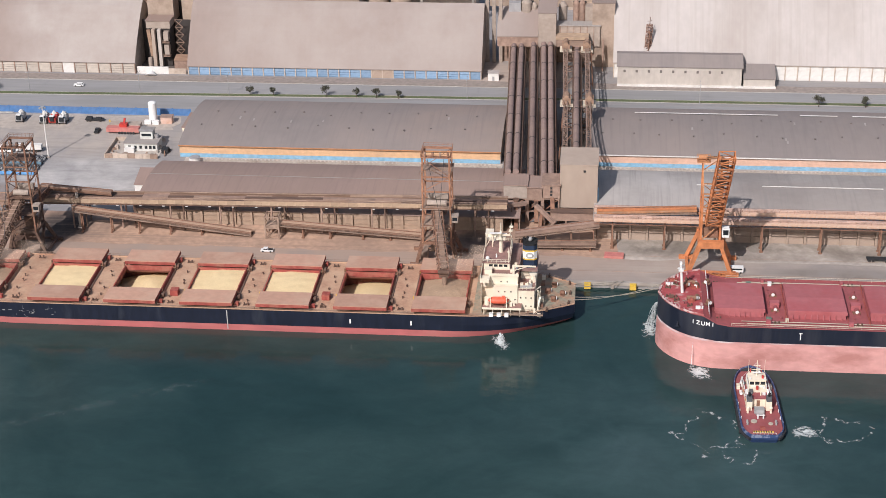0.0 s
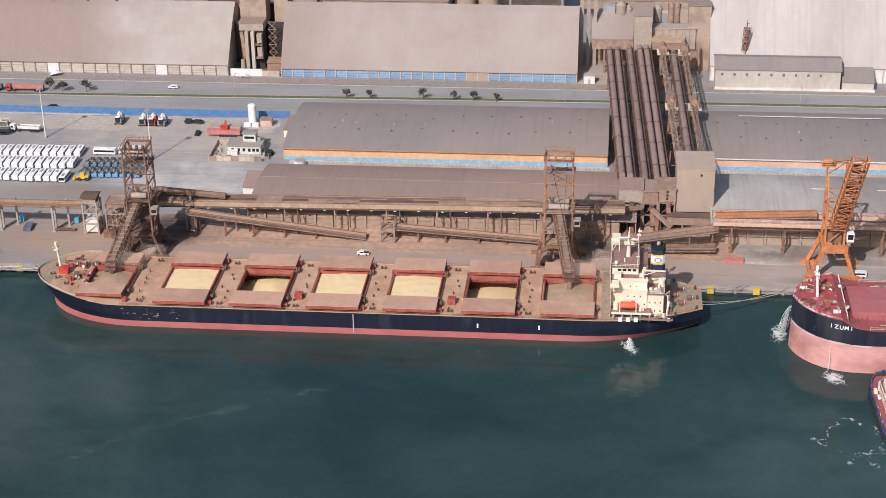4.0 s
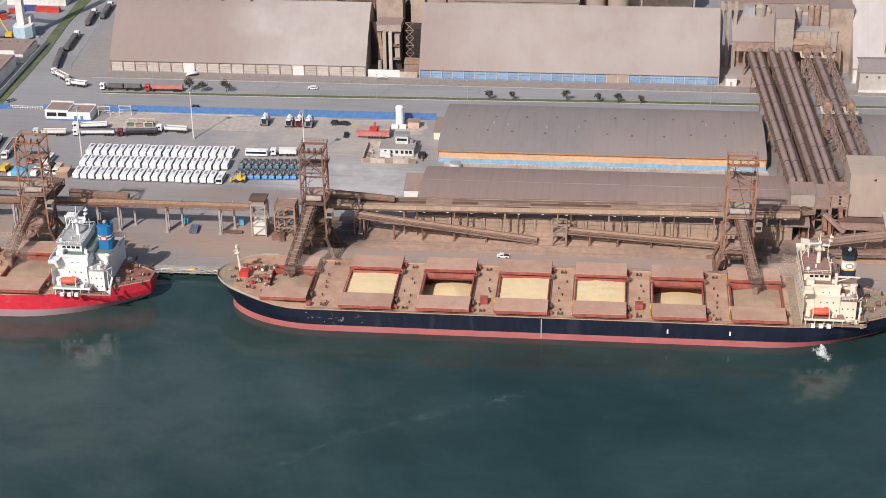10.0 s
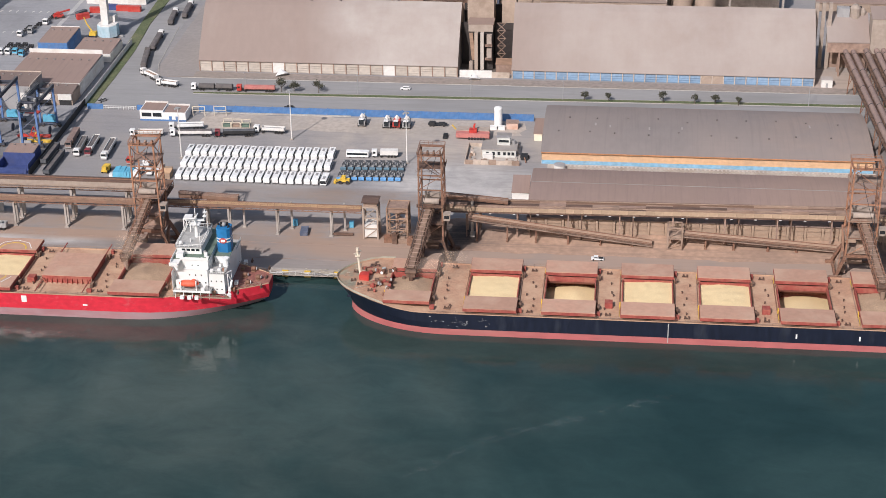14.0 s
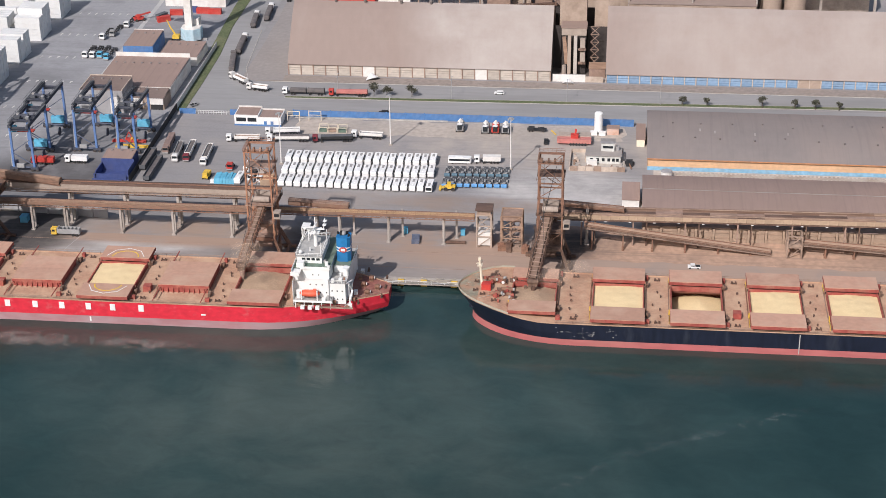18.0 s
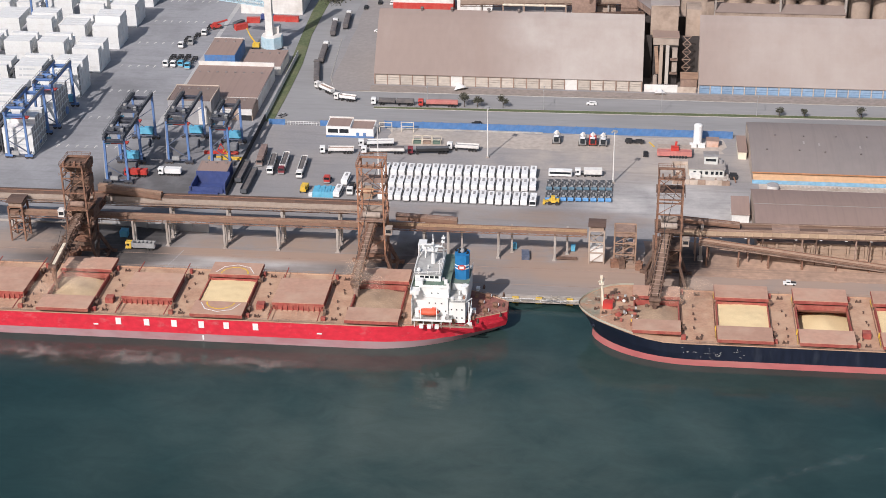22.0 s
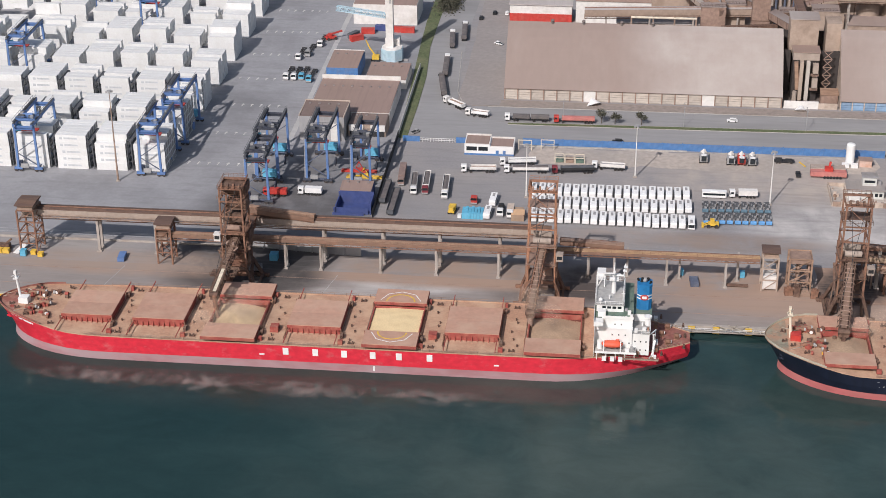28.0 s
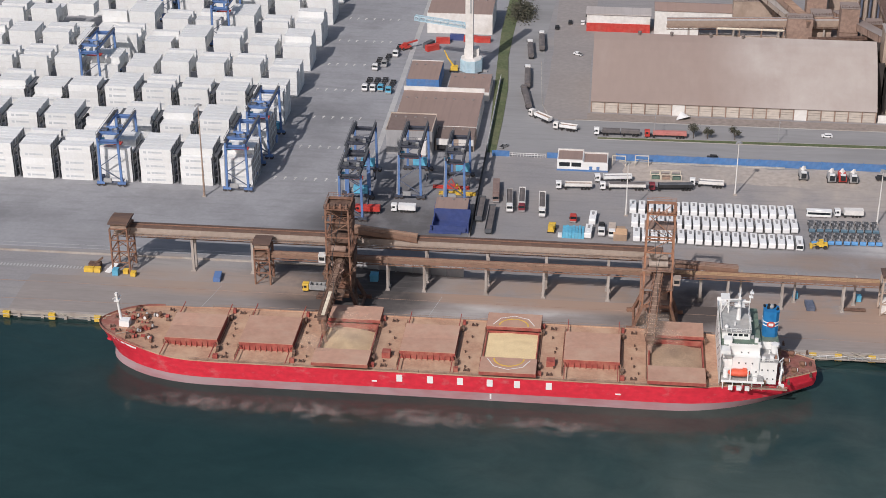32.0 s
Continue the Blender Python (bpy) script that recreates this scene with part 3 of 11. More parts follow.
def froth_material(name, ring, top, lift, soft=0.0):
    """White foam whose cover breaks into wisps where it is thin."""
    m = bpy.data.materials.new(name)
    m.use_nodes = True
    nt = m.node_tree
    n, l = nt.nodes, nt.links
    b = n["Principled BSDF"]
    b.inputs["Base Color"].default_value = (0.72, 0.76, 0.75, 1)
    b.inputs["Roughness"].default_value = 0.8

    def step(op, a, c):
        k = n.new("ShaderNodeMath")
        k.operation = op
        for i, v in enumerate((a, c)):
            if isinstance(v, (int, float)):
                k.inputs[i].default_value = v
            else:
                l.new(v, k.inputs[i])
        return k.outputs[0]

    pos = n.new("ShaderNodeNewGeometry").outputs["Position"]
    wisp = n.new("ShaderNodeTexNoise")
    wisp.inputs["Scale"].default_value, wisp.inputs["Detail"].default_value, wisp.inputs["Roughness"].default_value, wisp.inputs["Distortion"].default_value = (0.4 if ring else soft or 0.5), (4 if soft else 6), (0.55 if soft else 0.62), (0.8 if ring else 1.2)
    l.new(pos, wisp.inputs["Vector"])
    xyz = n.new("ShaderNodeSeparateXYZ")
    l.new(n.new("ShaderNodeTexCoord").outputs["Generated"], xyz.inputs[0])
    u = step("MULTIPLY_ADD", xyz.outputs["X"], 2.0)
    u.node.inputs[2].default_value = -1.0
    v = step("MULTIPLY_ADD", xyz.outputs["Y"], 2.0)
    v.node.inputs[2].default_value = -1.0
    r = step("SQRT", step("ADD", step("MULTIPLY", u, u), step("MULTIPLY", v, v)), 0.0)
    if ring:
        bend = n.new("ShaderNodeTexNoise")
        bend.inputs["Scale"].default_value, bend.inputs["Detail"].default_value = 0.14, 3
        l.new(pos, bend.inputs["Vector"])
        r = step("ADD", r, step("MULTIPLY", step("SUBTRACT", bend.outputs["Fac"], 0.5), 1.5))
        r = step("MAXIMUM", r, 0.0)
        den = step("SUBTRACT", 1.0, step("DIVIDE", step("ABSOLUTE", step("SUBTRACT", r, 0.66), 0.0), 0.13))
    else:
        den = step("SUBTRACT", 1.0, step("POWER", r, 1.6))
    den = step("MULTIPLY", step("MAXIMUM", den, 0.0), top)
    cut = n.new("ShaderNodeMapRange")
    cut.inputs["From Min"].default_value, cut.inputs["From Max"].default_value = lift, lift + 0.28
    l.new(step("ADD", step("MULTIPLY", den, 0.55), wisp.outputs["Fac"]), cut.inputs["Value"])
    if soft:
        wisp.inputs["Distortion"].default_value = 0.4
        cut.inputs["From Min"].default_value, cut.inputs["From Max"].default_value = 0.48, 0.86
        l.new(step("MULTIPLY", cut.outputs[0], step("MULTIPLY", den, 2.1)), b.inputs["Alpha"])
    else:
        l.new(step("MINIMUM", cut.outputs[0], step("MULTIPLY", den, 1.15)), b.inputs["Alpha"])
    return m


M["froth"] = froth_material("froth", False, 0.75, 0.69)
M["froth_ring"] = froth_material("froth_ring", True, 0.4, 0.67)
# brownish pink: rippled reflections painted into the froth colour
M["froth_sheen"] = froth_material("froth_sheen", False, 0.24, 0.54, 0.2)
M["froth_sheen"].node_tree.nodes["Principled BSDF"].inputs["Base Color"].default_value = (0.52, 0.43, 0.39, 1)
M["froth_faint"] = froth_material("froth_faint", False, 0.045, 0.52, 0.3)


# ---- mesh building ----
class Geo:
    """Collects vertices and faces of one mesh."""

    def __init__(self):
        self.v, self.f = [], []

    def add(self, verts, faces):
        k = len(self.v)
        self.v += [tuple(p) for p in verts]
        self.f += [tuple(k + i for i in f) for f in faces]
        return self

    def box(self, x0, x1, y0, y1, z0, z1):
        vs = [(x, y, z) for z in (z0, z1) for y in (y0, y1) for x in (x0, x1)]
        return self.add(vs, [(0, 2, 3, 1), (4, 5, 7, 6), (0, 1, 5, 4), (2, 6, 7, 3), (0, 4, 6, 2), (1, 3, 7, 5)])

    def beam(self, p, q, w, h=None):
        p, q = Vector(p), Vector(q)
        d = (q - p).normalized()
        up = Vector((0, 0, 1)) if abs(d.z) < 0.95 else Vector((0, 1, 0))
        s = d.cross(up).normalized() * (w / 2)
        u = s.cross(d).normalized() * ((h or w) / 2)
        vs = [c + a * s + b * u for c in (p, q) for a, b in ((-1, -1), (1, -1), (1, 1), (-1, 1))]
        return self.add(vs, [(3, 2, 1, 0), (4, 5, 6, 7), (0, 1, 5, 4), (1, 2, 6, 5), (2, 3, 7, 6), (3, 0, 4, 7)])

    def cyl(self, p, q, r0, r1=None, n=10, caps=True):
        r1 = r0 if r1 is None else r1
        p, q = Vector(p), Vector(q)
        d = (q - p).normalized()
        up = Vector((0, 0, 1)) if abs(d.z) < 0.95 else Vector((0, 1, 0))
        s = d.cross(up).normalized()
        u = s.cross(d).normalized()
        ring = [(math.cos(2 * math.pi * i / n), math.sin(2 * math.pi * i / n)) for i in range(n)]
        vs = [c + r * (a * s + b * u) for c, r in ((p, r0), (q, r1)) for a, b in ring]
        fs = [(i, (i + 1) % n, n + (i + 1) % n, n + i) for i in range(n)]
        if caps:
            fs += [tuple(reversed(range(n))), tuple(range(n, 2 * n))]
        return self.add(vs, fs)

    def prism(self, poly, z0, z1):
        n = len(poly)
        vs = [(x, y, z) for z in (z0, z1) for x, y in poly]
        return self.add(vs, [tuple(reversed(range(n))), tuple(range(n, 2 * n))] + [(i, (i + 1) % n, n + (i + 1) % n, n + i) for i in range(n)])

    def along_x(self, prof, x0, x1):
        """A profile of (y, z) drawn out along x, closed at both ends."""
        n = len(prof)
        vs = [(x, y, z) for x in (x0, x1) for y, z in prof]
        return self.add(vs, [tuple(range(n)), tuple(reversed(range(n, 2 * n)))] + [((i + 1) % n, i, n + i, n + (i + 1) % n) for i in range(n)])

    def ball(self, c, r, sz=1.0, n=8, m=5):
        vs, fs = [(c[0], c[1], c[2] - r * sz)], []
        for j in range(1, m):
            a = math.pi * j / m
            vs += [(c[0] + r * math.sin(a) * math.cos(2 * math.pi * i / n), c[1] + r * math.sin(a) * math.sin(2 * math.pi * i / n), c[2] - r * sz * math.cos(a)) for i in range(n)]
        vs.append((c[0], c[1], c[2] + r * sz))
        for i in range(n):
            fs.append((0, 1 + (i + 1) % n, 1 + i))
            for j in range(m - 2):
                a = 1 + j * n
                fs.append((a + i, a + (i + 1) % n, a + n + (i + 1) % n, a + n + i))
            a = 1 + (m - 2) * n
            fs.append((a + i, a + (i + 1) % n, len(vs) - 1))
        return self.add(vs, fs)

    def rail(self, pts, h=1.1, step=3.0, w=0.09, bars=2):
        """A railing along a line of points."""
        for a, b in zip(pts, pts[1:]):
            a, b = Vector(a), Vector(b)
            n = max(1, round((b - a).length / step))
            for i in range(n + 1):
                p = a.lerp(b, i / n)
                self.beam(p, p + Vector((0, 0, h)), w)
            for k in range(1, bars + 1):
                up = Vector((0, 0, h * k / bars))
                self.beam(a + up, b + up, w)
        return self

    def mesh(self, name, material, smooth=False):
        me = bpy.data.meshes.new(name)
        me.from_pydata(self.v, [], self.f)
        me.materials.append(material)
        if smooth:
            me.polygons.foreach_set("use_smooth", [True] * len(me.polygons))
        me.update()
        if smooth:
            me.set_sharp_from_angle(angle=0.9)
        return me


def part(name, geo, material, parent, label="", m=None, smooth=False):
    """Links a mesh as one part under a thing or under a part."""
    me = geo if isinstance(geo, bpy.types.Mesh) else geo.mesh(name, M[material], smooth)
    ob = new(name, me)
    ob.parent = parent
    if m is not None:
        ob.matrix_basis = m
    return tagged(ob, label)


def thing(name, label, category, x=0.0, y=0.0, z=0.0, rz=0.0, group="", kind=""):
    ob = new(name)
    ob.empty_display_size = 0.5
    ob.matrix_basis = pose(x, y, z, 0, 0, rz)
    return tagged(ob, label, category, group, kind)


def solid(name, geo, material, label, category, group="", kind="", m=None, smooth=False):
    ob = new(name, geo.mesh(name, M[material], smooth))
    if m is not None:
        ob.matrix_basis = m
    return tagged(ob, label, category, group, kind)


def lattice(g, a, b, c, d, n, w):
    """A braced panel between the chords a-b and c-d."""
    a, b, c, d = map(Vector, (a, b, c, d))
    for i in range(n):
        p, q = a.lerp(b, i / n), a.lerp(b, (i + 1) / n)
        r, s = c.lerp(d, i / n), c.lerp(d, (i + 1) / n)
        g.beam(p, r, w)
        g.beam(p, s, w) if i % 2 else g.beam(q, r, w)
    g.beam(b, d, w)
    return g


def truss(g, p, q, w, h, n, chord=0.3, brace=0.18):
    """A box truss from p to q, w wide and h high."""
    p, q = Vector(p), Vector(q)
    d = (q - p).normalized()
    s = d.cross(Vector((0, 0, 1))).normalized() * (w / 2)
    u = s.cross(d).normalized() * (h / 2)
    ends = [(p + a * s + b * u, q + a * s + b * u) for a, b in ((-1, -1), (1, -1), (1, 1), (-1, 1))]
    for a, b in ends:
        g.beam(a, b, chord)
    for i in range(4):
        lattice(g, *ends[i], *ends[(i + 1) % 4], n, brace)
    return g


G0 = 2.3  # ground level above the water


# ---- water, land, roads ----
def sheet(name, x0, x1, y0, y1, z, material, label, category, wob=0.0, nx=2, ny=2, drop=0.0):
    """A flat piece of ground; wob metres of unevenness along its outline."""
    rnd = random.Random(name)
    top = [(x0 + (x1 - x0) * i / nx, y0 + rnd.uniform(-wob, wob)) for i in range(nx + 1)]
    top += [(x1 + rnd.uniform(-wob, wob), y0 + (y1 - y0) * i / ny) for i in range(1, ny)]
    top += [(x1 - (x1 - x0) * i / nx, y1 + rnd.uniform(-wob, wob)) for i in range(nx + 1)]
    top += [(x0 + rnd.uniform(-wob, wob), y1 - (y1 - y0) * i / ny) for i in range(1, ny)]
    g = Geo()
    if drop:
        g.prism(top, z - drop, z)
    else:
        g.add([(x, y, z) for x, y in top], [tuple(range(len(top)))])
    return solid(name, g, material, label, category, kind="structure")


sheet("water", -2500, 2500, -2500, 42, 0.0, "water", "dark green harbour water with small ripples", "water")
g = Geo()
g.box(-2500, 2500, 38.2, 2500, -3.0, G0)
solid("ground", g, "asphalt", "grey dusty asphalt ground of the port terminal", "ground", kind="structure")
g = Geo()
g.box(-2500, 2500, 37.7, 38.9, 1.3, G0 + 0.12)
for i in range(120):
    x = -700 + i * 8.0
    g.box(x - 0.5, x + 0.5, 37.5, 38.2, -2.5, 1.4)
solid("quay_edge", g, "concrete", "stained concrete quay edge beam on piles", "quay", kind="structure")
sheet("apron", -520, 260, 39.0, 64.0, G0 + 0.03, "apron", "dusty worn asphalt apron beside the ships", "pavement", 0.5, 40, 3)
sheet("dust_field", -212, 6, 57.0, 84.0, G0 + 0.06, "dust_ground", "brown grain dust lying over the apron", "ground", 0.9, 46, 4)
sheet("wall_strip", -318, -180, 163.5, 180.0, G0 + 0.04, "tan_ground", "pale tan earth strip along the wall", "ground", 1.6, 24, 4)
sheet("pale_field", 6, 200, 56.0, 84.0, G0 + 0.06, "pale_ground", "pale dust under the orange conveyor", "ground", 0.5, 40, 3)
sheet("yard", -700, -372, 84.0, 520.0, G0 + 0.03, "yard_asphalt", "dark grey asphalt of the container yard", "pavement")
sheet("road_north", -344, 400, 205.0, 221.0, G0 + 0.06, "road_asphalt", "grey asphalt carriageway", "road")
sheet("road_south", -366, 400, 184.5, 203.4, G0 + 0.05, "road_asphalt", "grey asphalt carriageway beside the blue wall", "road")
sheet("verge", -345, 400, 221.2, 229.0, G0 + 0.035, "earth", "bare brown earth verge before the sheds", "ground", 0.4, 60, 2)
g = Geo()
g.prism([(-328, 201.8), (-250, 202.6), (-100, 205.6), (-40, 206.4), (400, 208.0), (400, 210.8), (-40, 209.2), (-100, 208.4), (-250, 205.4), (-328, 203.6)], G0, G0 + 0.22)
solid("median", g, "grass", "green grass median strip between the carriageways", "grass", kind="structure")
g = Geo()
for ln in ([(-328, 201.7), (-250, 202.5), (-100, 205.5), (-40, 206.3), (400, 207.9)], [(-328, 203.7), (-250, 205.5), (-100, 208.5), (-40, 209.3), (400, 210.9)], [(-338, 221.0), (400, 221.2)]):
    for (xa, ya), (xb, yb) in zip(ln, ln[1:]):
        g.beam((xa, ya, G0 + 0.13), (xb, yb, G0 + 0.13), 0.22, 0.26)
solid("kerb", g, "kerb", "pale concrete kerbs along the road", "kerb", kind="structure")
# the side road that bends north, with its grass bank
poly = [(-368.2, 184.5), (-330, 184.5), (-326, 203), (-338, 206), (-346, 210), (-351.5, 219), (-352, 233), (-353, 255), (-354.6, 282), (-355, 330), (-352, 420), (-370, 420), (-371, 322), (-371, 292), (-368.3, 253), (-368, 217)]
g = Geo()
g.add([(x, y, G0 + 0.055) for x, y in poly], [tuple(range(len(poly)))])
solid("side_road", g, "road_asphalt", "grey side road that bends away along the yard wall", "road", kind="structure")
poly = [(-371.6, 184), (-368.3, 184), (-368.0, 217), (-368.4, 253), (-371.2, 292), (-371.1, 322), (-370, 420), (-376, 420), (-377, 326), (-376, 292), (-374.4, 253), (-373, 217)]
g = Geo()
g.prism(poly, G0, G0 + 0.25)
solid("grass_bank", g, "grass", "green grass strip beside the side road", "grass", kind="structure")
g = Geo()
bend = [(-355.9, 288), (-354.0, 258), (-352.6, 237), (-349.2, 224.3), (-343.2, 213.3), (-335.6, 209.5)]
for (xa, ya), (xb, yb) in zip(bend, bend[1:]):
    for k in range(5):
        g.beam((xa + (xb - xa) * (k + 0.05) / 5, ya + (yb - ya) * (k + 0.05) / 5, G0 + 0.12), (xa + (xb - xa) * (k + 0.85) / 5, ya + (yb - ya) * (k + 0.85) / 5, G0 + 0.12), 0.3, 0.24)
solid("side_kerb", g, "kerb", "broken dusty kerb round the bend of the side road", "kerb", kind="structure")
sheet("shed_yard", -351.5, -333, 222, 420, G0 + 0.04, "grey_earth", "grey-brown earth beside the shed", "ground", 0.6, 4, 12)
g = Geo()
rnd = random.Random(4)
for j, y in enumerate(range(150, 420, 31)):
    for k in range(7):
        x = -452 + k * 4.0 + rnd.uniform(-0.3, 0.3)
        g.prism([(x, y), (x + 0.4, y), (x + 0.7, y + 1.8), (x + 0.3, y + 1.8)], G0 + 0.05, G0 + 0.06)
        g.prism([(x - 0.3, y + 1.8), (x + 1.2, y + 1.8), (x + 0.6, y + 2.9)], G0 + 0.05, G0 + 0.06)
solid("lane_arrows", g, "line_paint", "faded white arrows painted on the yard", "road marking", kind="structure")
g = Geo()
for i in range(24):
    y = 168 + 9.0 * i
    g.prism([(-416.9, y), (-414.7, y), (-414.9, y + 8.9), (-417.1, y + 8.9)], G0 + 0.05, G0 + 0.06)
solid("walkway_lines", g, "walk_paint", "pale painted walkway along the yard", "road marking", kind="structure")
# rails and painted lines on the apron
g = Geo()
for y, z in ((46.2, 0.08), (58.6, 0.08)):
    g.box(-560, 240, y, y + 0.14, G0, G0 + z)
solid("crane_rail", g, "dust_brown", "dark crane rails set in the apron", "rail", kind="structure")
g = Geo()
for y in (84.6, 87.0):
    g.box(-700, -392, y, y + 0.25, G0 + 0.05, G0 + 0.06)
for i in range(60):
    g.box(-560 + i * 1.2, -559.4 + i * 1.2, 69.2, 71.0, G0 + 0.05, G0 + 0.06)
for x in (-456, -380):
    g.beam((x, 46, G0 + 0.06), (x + 3.5, 62, G0 + 0.06), 0.16, 0.02)
solid("apron_lines", g, "walk_paint", "faded pale lines on the apron", "road marking", kind="structure")
# low pale wall between apron and yard
g = Geo()
g.box(-560, -386, 80.2, 80.7, G0, G0 + 0.7)
solid("low_wall", g, "concrete", "low pale concrete wall at the edge of the apron", "wall", kind="structure")

# retaining wall behind the western gallery
rw = thing("retaining_wall", "stained grey concrete retaining wall behind the conveyor", "wall", -412.4, 80.6, G0, -5.4, kind="structure")
pan = Geo().box(-2.95, 2.95, 0, 0.35, 0, 3.9).box(-2.95, 2.95, -0.08, 0.43, 3.9, 4.05).mesh("wall_panel", M["concrete_grey"])
for i in range(7):
    part("wall_panel", pan, None, rw, m=pose(3.0 + i * 6.0, 0, 0))
    part("buttress", Geo().box(-0.25, 0.25, -0.4, 0, 0, 3.6), "concrete_grey", rw, m=pose(i * 6.0, 0, 0))

# fenders on the quay face
fender = thing("quay_fender", "yellow steel fender block on the quay edge", "fender", -520, 37.4, G0 - 1.6, group="fenders along the quay")
part("panel", Geo().box(-1.1, 1.1, -0.9, 0.2, -0.4, 1.7), "yellow", fender)
part("backing", Geo().box(-0.8, 0.8, 0.2, 0.9, -0.3, 1.2), "black", fender)
for x in (-535.6, -504.4, -488.8, -255.0, -247.0, -236.5, -4.5, 11.0, 26.6, 42.2, 57.8, 73.4, 89.0, 104.6, 120.2):
    copy_thing(fender, pose(x, 37.4, G0 - 1.6))


# ---- sheds ----
def arc_roof(y0, y1, ze, zr, n, thick=0.25, power=2.0):
    """Outer and inner line of a bowed roof."""
    outer = []
    for i in range(n + 1):
        u = i / n
        outer.append((y0 + (y1 - y0) * u, ze + (zr - ze) * (1 - abs(2 * u - 1) ** power)))
    return outer + [(y, z - thick) for y, z in reversed(outer)]


def shed(name, label, x0, x1, y0, y1, ze, zr, roof, walls, power=2.0, seams=0, n=14):
    ob = thing(name, label, "warehouse", (x0 + x1) / 2, y0, G0)
    hx, d = (x1 - x0) / 2, y1 - y0
    prof = arc_roof(-0.6, d + 0.6, ze - G0, zr - G0, n, power=power)
    r = part("roof", Geo().along_x(prof, -hx - 0.3, hx + 0.3), roof, ob, smooth=False)
    if seams:
        g = Geo()
        top = prof[:n + 1]
        for i in range(seams + 1):
            x = -hx + 2 * hx * i / seams
            for a, b in zip(top, top[1:]):
                g.beam((x, a[0], a[1] + 0.03), (x, b[0], b[1] + 0.03), 0.12, 0.1)
        part("roof_seam", g, roof, r)
    inner = [(y, z) for y, z in prof[n + 1:]]
    gable = [(0.1, 0.0)] + [(min(max(y, 0.1), d - 0.1), z) for y, z in reversed(inner)] + [(d - 0.1, 0.0)]
    for s in (-1, 1):
        part("gable_wall", Geo().along_x(gable, s * hx - 0.15, s * hx + 0.15), walls, ob)
    part("back_wall", Geo().box(-hx, hx, d - 0.3, d - 0.1, 0, ze - G0), walls, ob)
    return ob, hx


def bays(ob, hx, count, h, panel, post, odd=(), odd_mat="wall_white", slats=4):
    """The open louvred side of a store: posts, and one louvred panel in each bay."""
    w = 2 * hx / count
    frame_post = Geo().box(-0.22, 0.22, -0.35, 0.15, 0, h).mesh("post", M[post])
    g = Geo().box(-w / 2 + 0.24, w / 2 - 0.24, 0.05, 0.2, 0, h - 0.3)
    for i in range(slats):
        z = 0.35 + (h - 1.0) * i / slats
        g.along_x([(-0.18, z), (0.05, z + (h - 1.0) / slats * 0.75), (0.05, z)], -w / 2 + 0.26, w / 2 - 0.26)
    me = g.mesh("louvre", M[panel])
    plain = Geo().box(-w / 2 + 0.24, w / 2 - 0.24, -0.2, 0.2, 0, h - 0.3).mesh("plain_panel", M[odd_mat])
    for i in range(count + 1):
        part("post", frame_post, None, ob, m=pose(-hx + w * i, 0, 0))
    for i in range(count):
        part("plain_panel" if i in odd else "louvre", plain if i in odd else me, None, ob, m=pose(-hx + w * (i + 0.5), 0, 0))
    part("eave_beam", Geo().box(-hx, hx, -0.4, 0.2, h - 0.3, h + 0.05), post, ob)


A, hx = shed("bulk_shed", "long bulk store with a bowed dusty tan roof and louvred front", -331.5, -213.5, 230.5, 276.0, 7.6, 30.0, "roof_tan", "wall_tan", 1.25, seams=0)
bays(A, hx, 21, 5.2, "louvre", "dust_brown", (6, 15))
B, hx = shed("bulk_shed", "long bulk store with a bowed tan roof and blue louvres", -188.8, -55.8, 230.5, 272.5, 6.6, 31.0, "roof_tan", "wall_tan", 1.25)
bays(B, hx, 27, 4.2, "louvre_blue", "wall_tan", (17, 18), "wall_dusty", 3)
C, hx = shed("bulk_shed", "long bulk store with a pale bowed roof streaked by dust", 3.0, 240.0, 236.5, 286.5, 9.6, 37.0, "roof_pale", "wall_tan", 1.25)
bays(C, hx, 44, 7.0, "wall_white", "wall_tan", slats=1)

part("roof_edge", Geo().box(59.0, 59.35, 0.0, 0.3, 4.4, 5.2), "wall_white", A)
for x in (-40, -26.5, -10, 3.5):
    part("ridge_vent", Geo().cyl((x, 22.0, 27.4), (x, 22.0, 28.3), 0.6, n=10).ball((x, 22.0, 28.6), 0.85, 0.7, 10, 6), "vent_brown", A, smooth=True)
ob = thing("roof_tower", "rusty lattice access tower standing on the pale roof", "tower", 17.8, 240.4, 14.2)
part("frame", truss(Geo(), (0, 0, 0), (0.6, 0.8, 11.5), 1.9, 1.9, 7, 0.26, 0.16), "steel_rust", ob)
part("mast", Geo().cyl((0.6, 0.8, 11.5), (0.7, 0.9, 15.0), 0.14, n=6).beam((-0.4, 0.8, 13.0), (1.6, 0.8, 13.4), 0.16), "steel_dark", ob)
for z in (2.4, 5.2, 8.0, 11.0):
    part("landing", Geo().box(-0.9, 1.4, -0.8, 1.4, z, z + 0.2), "dust_brown", ob)
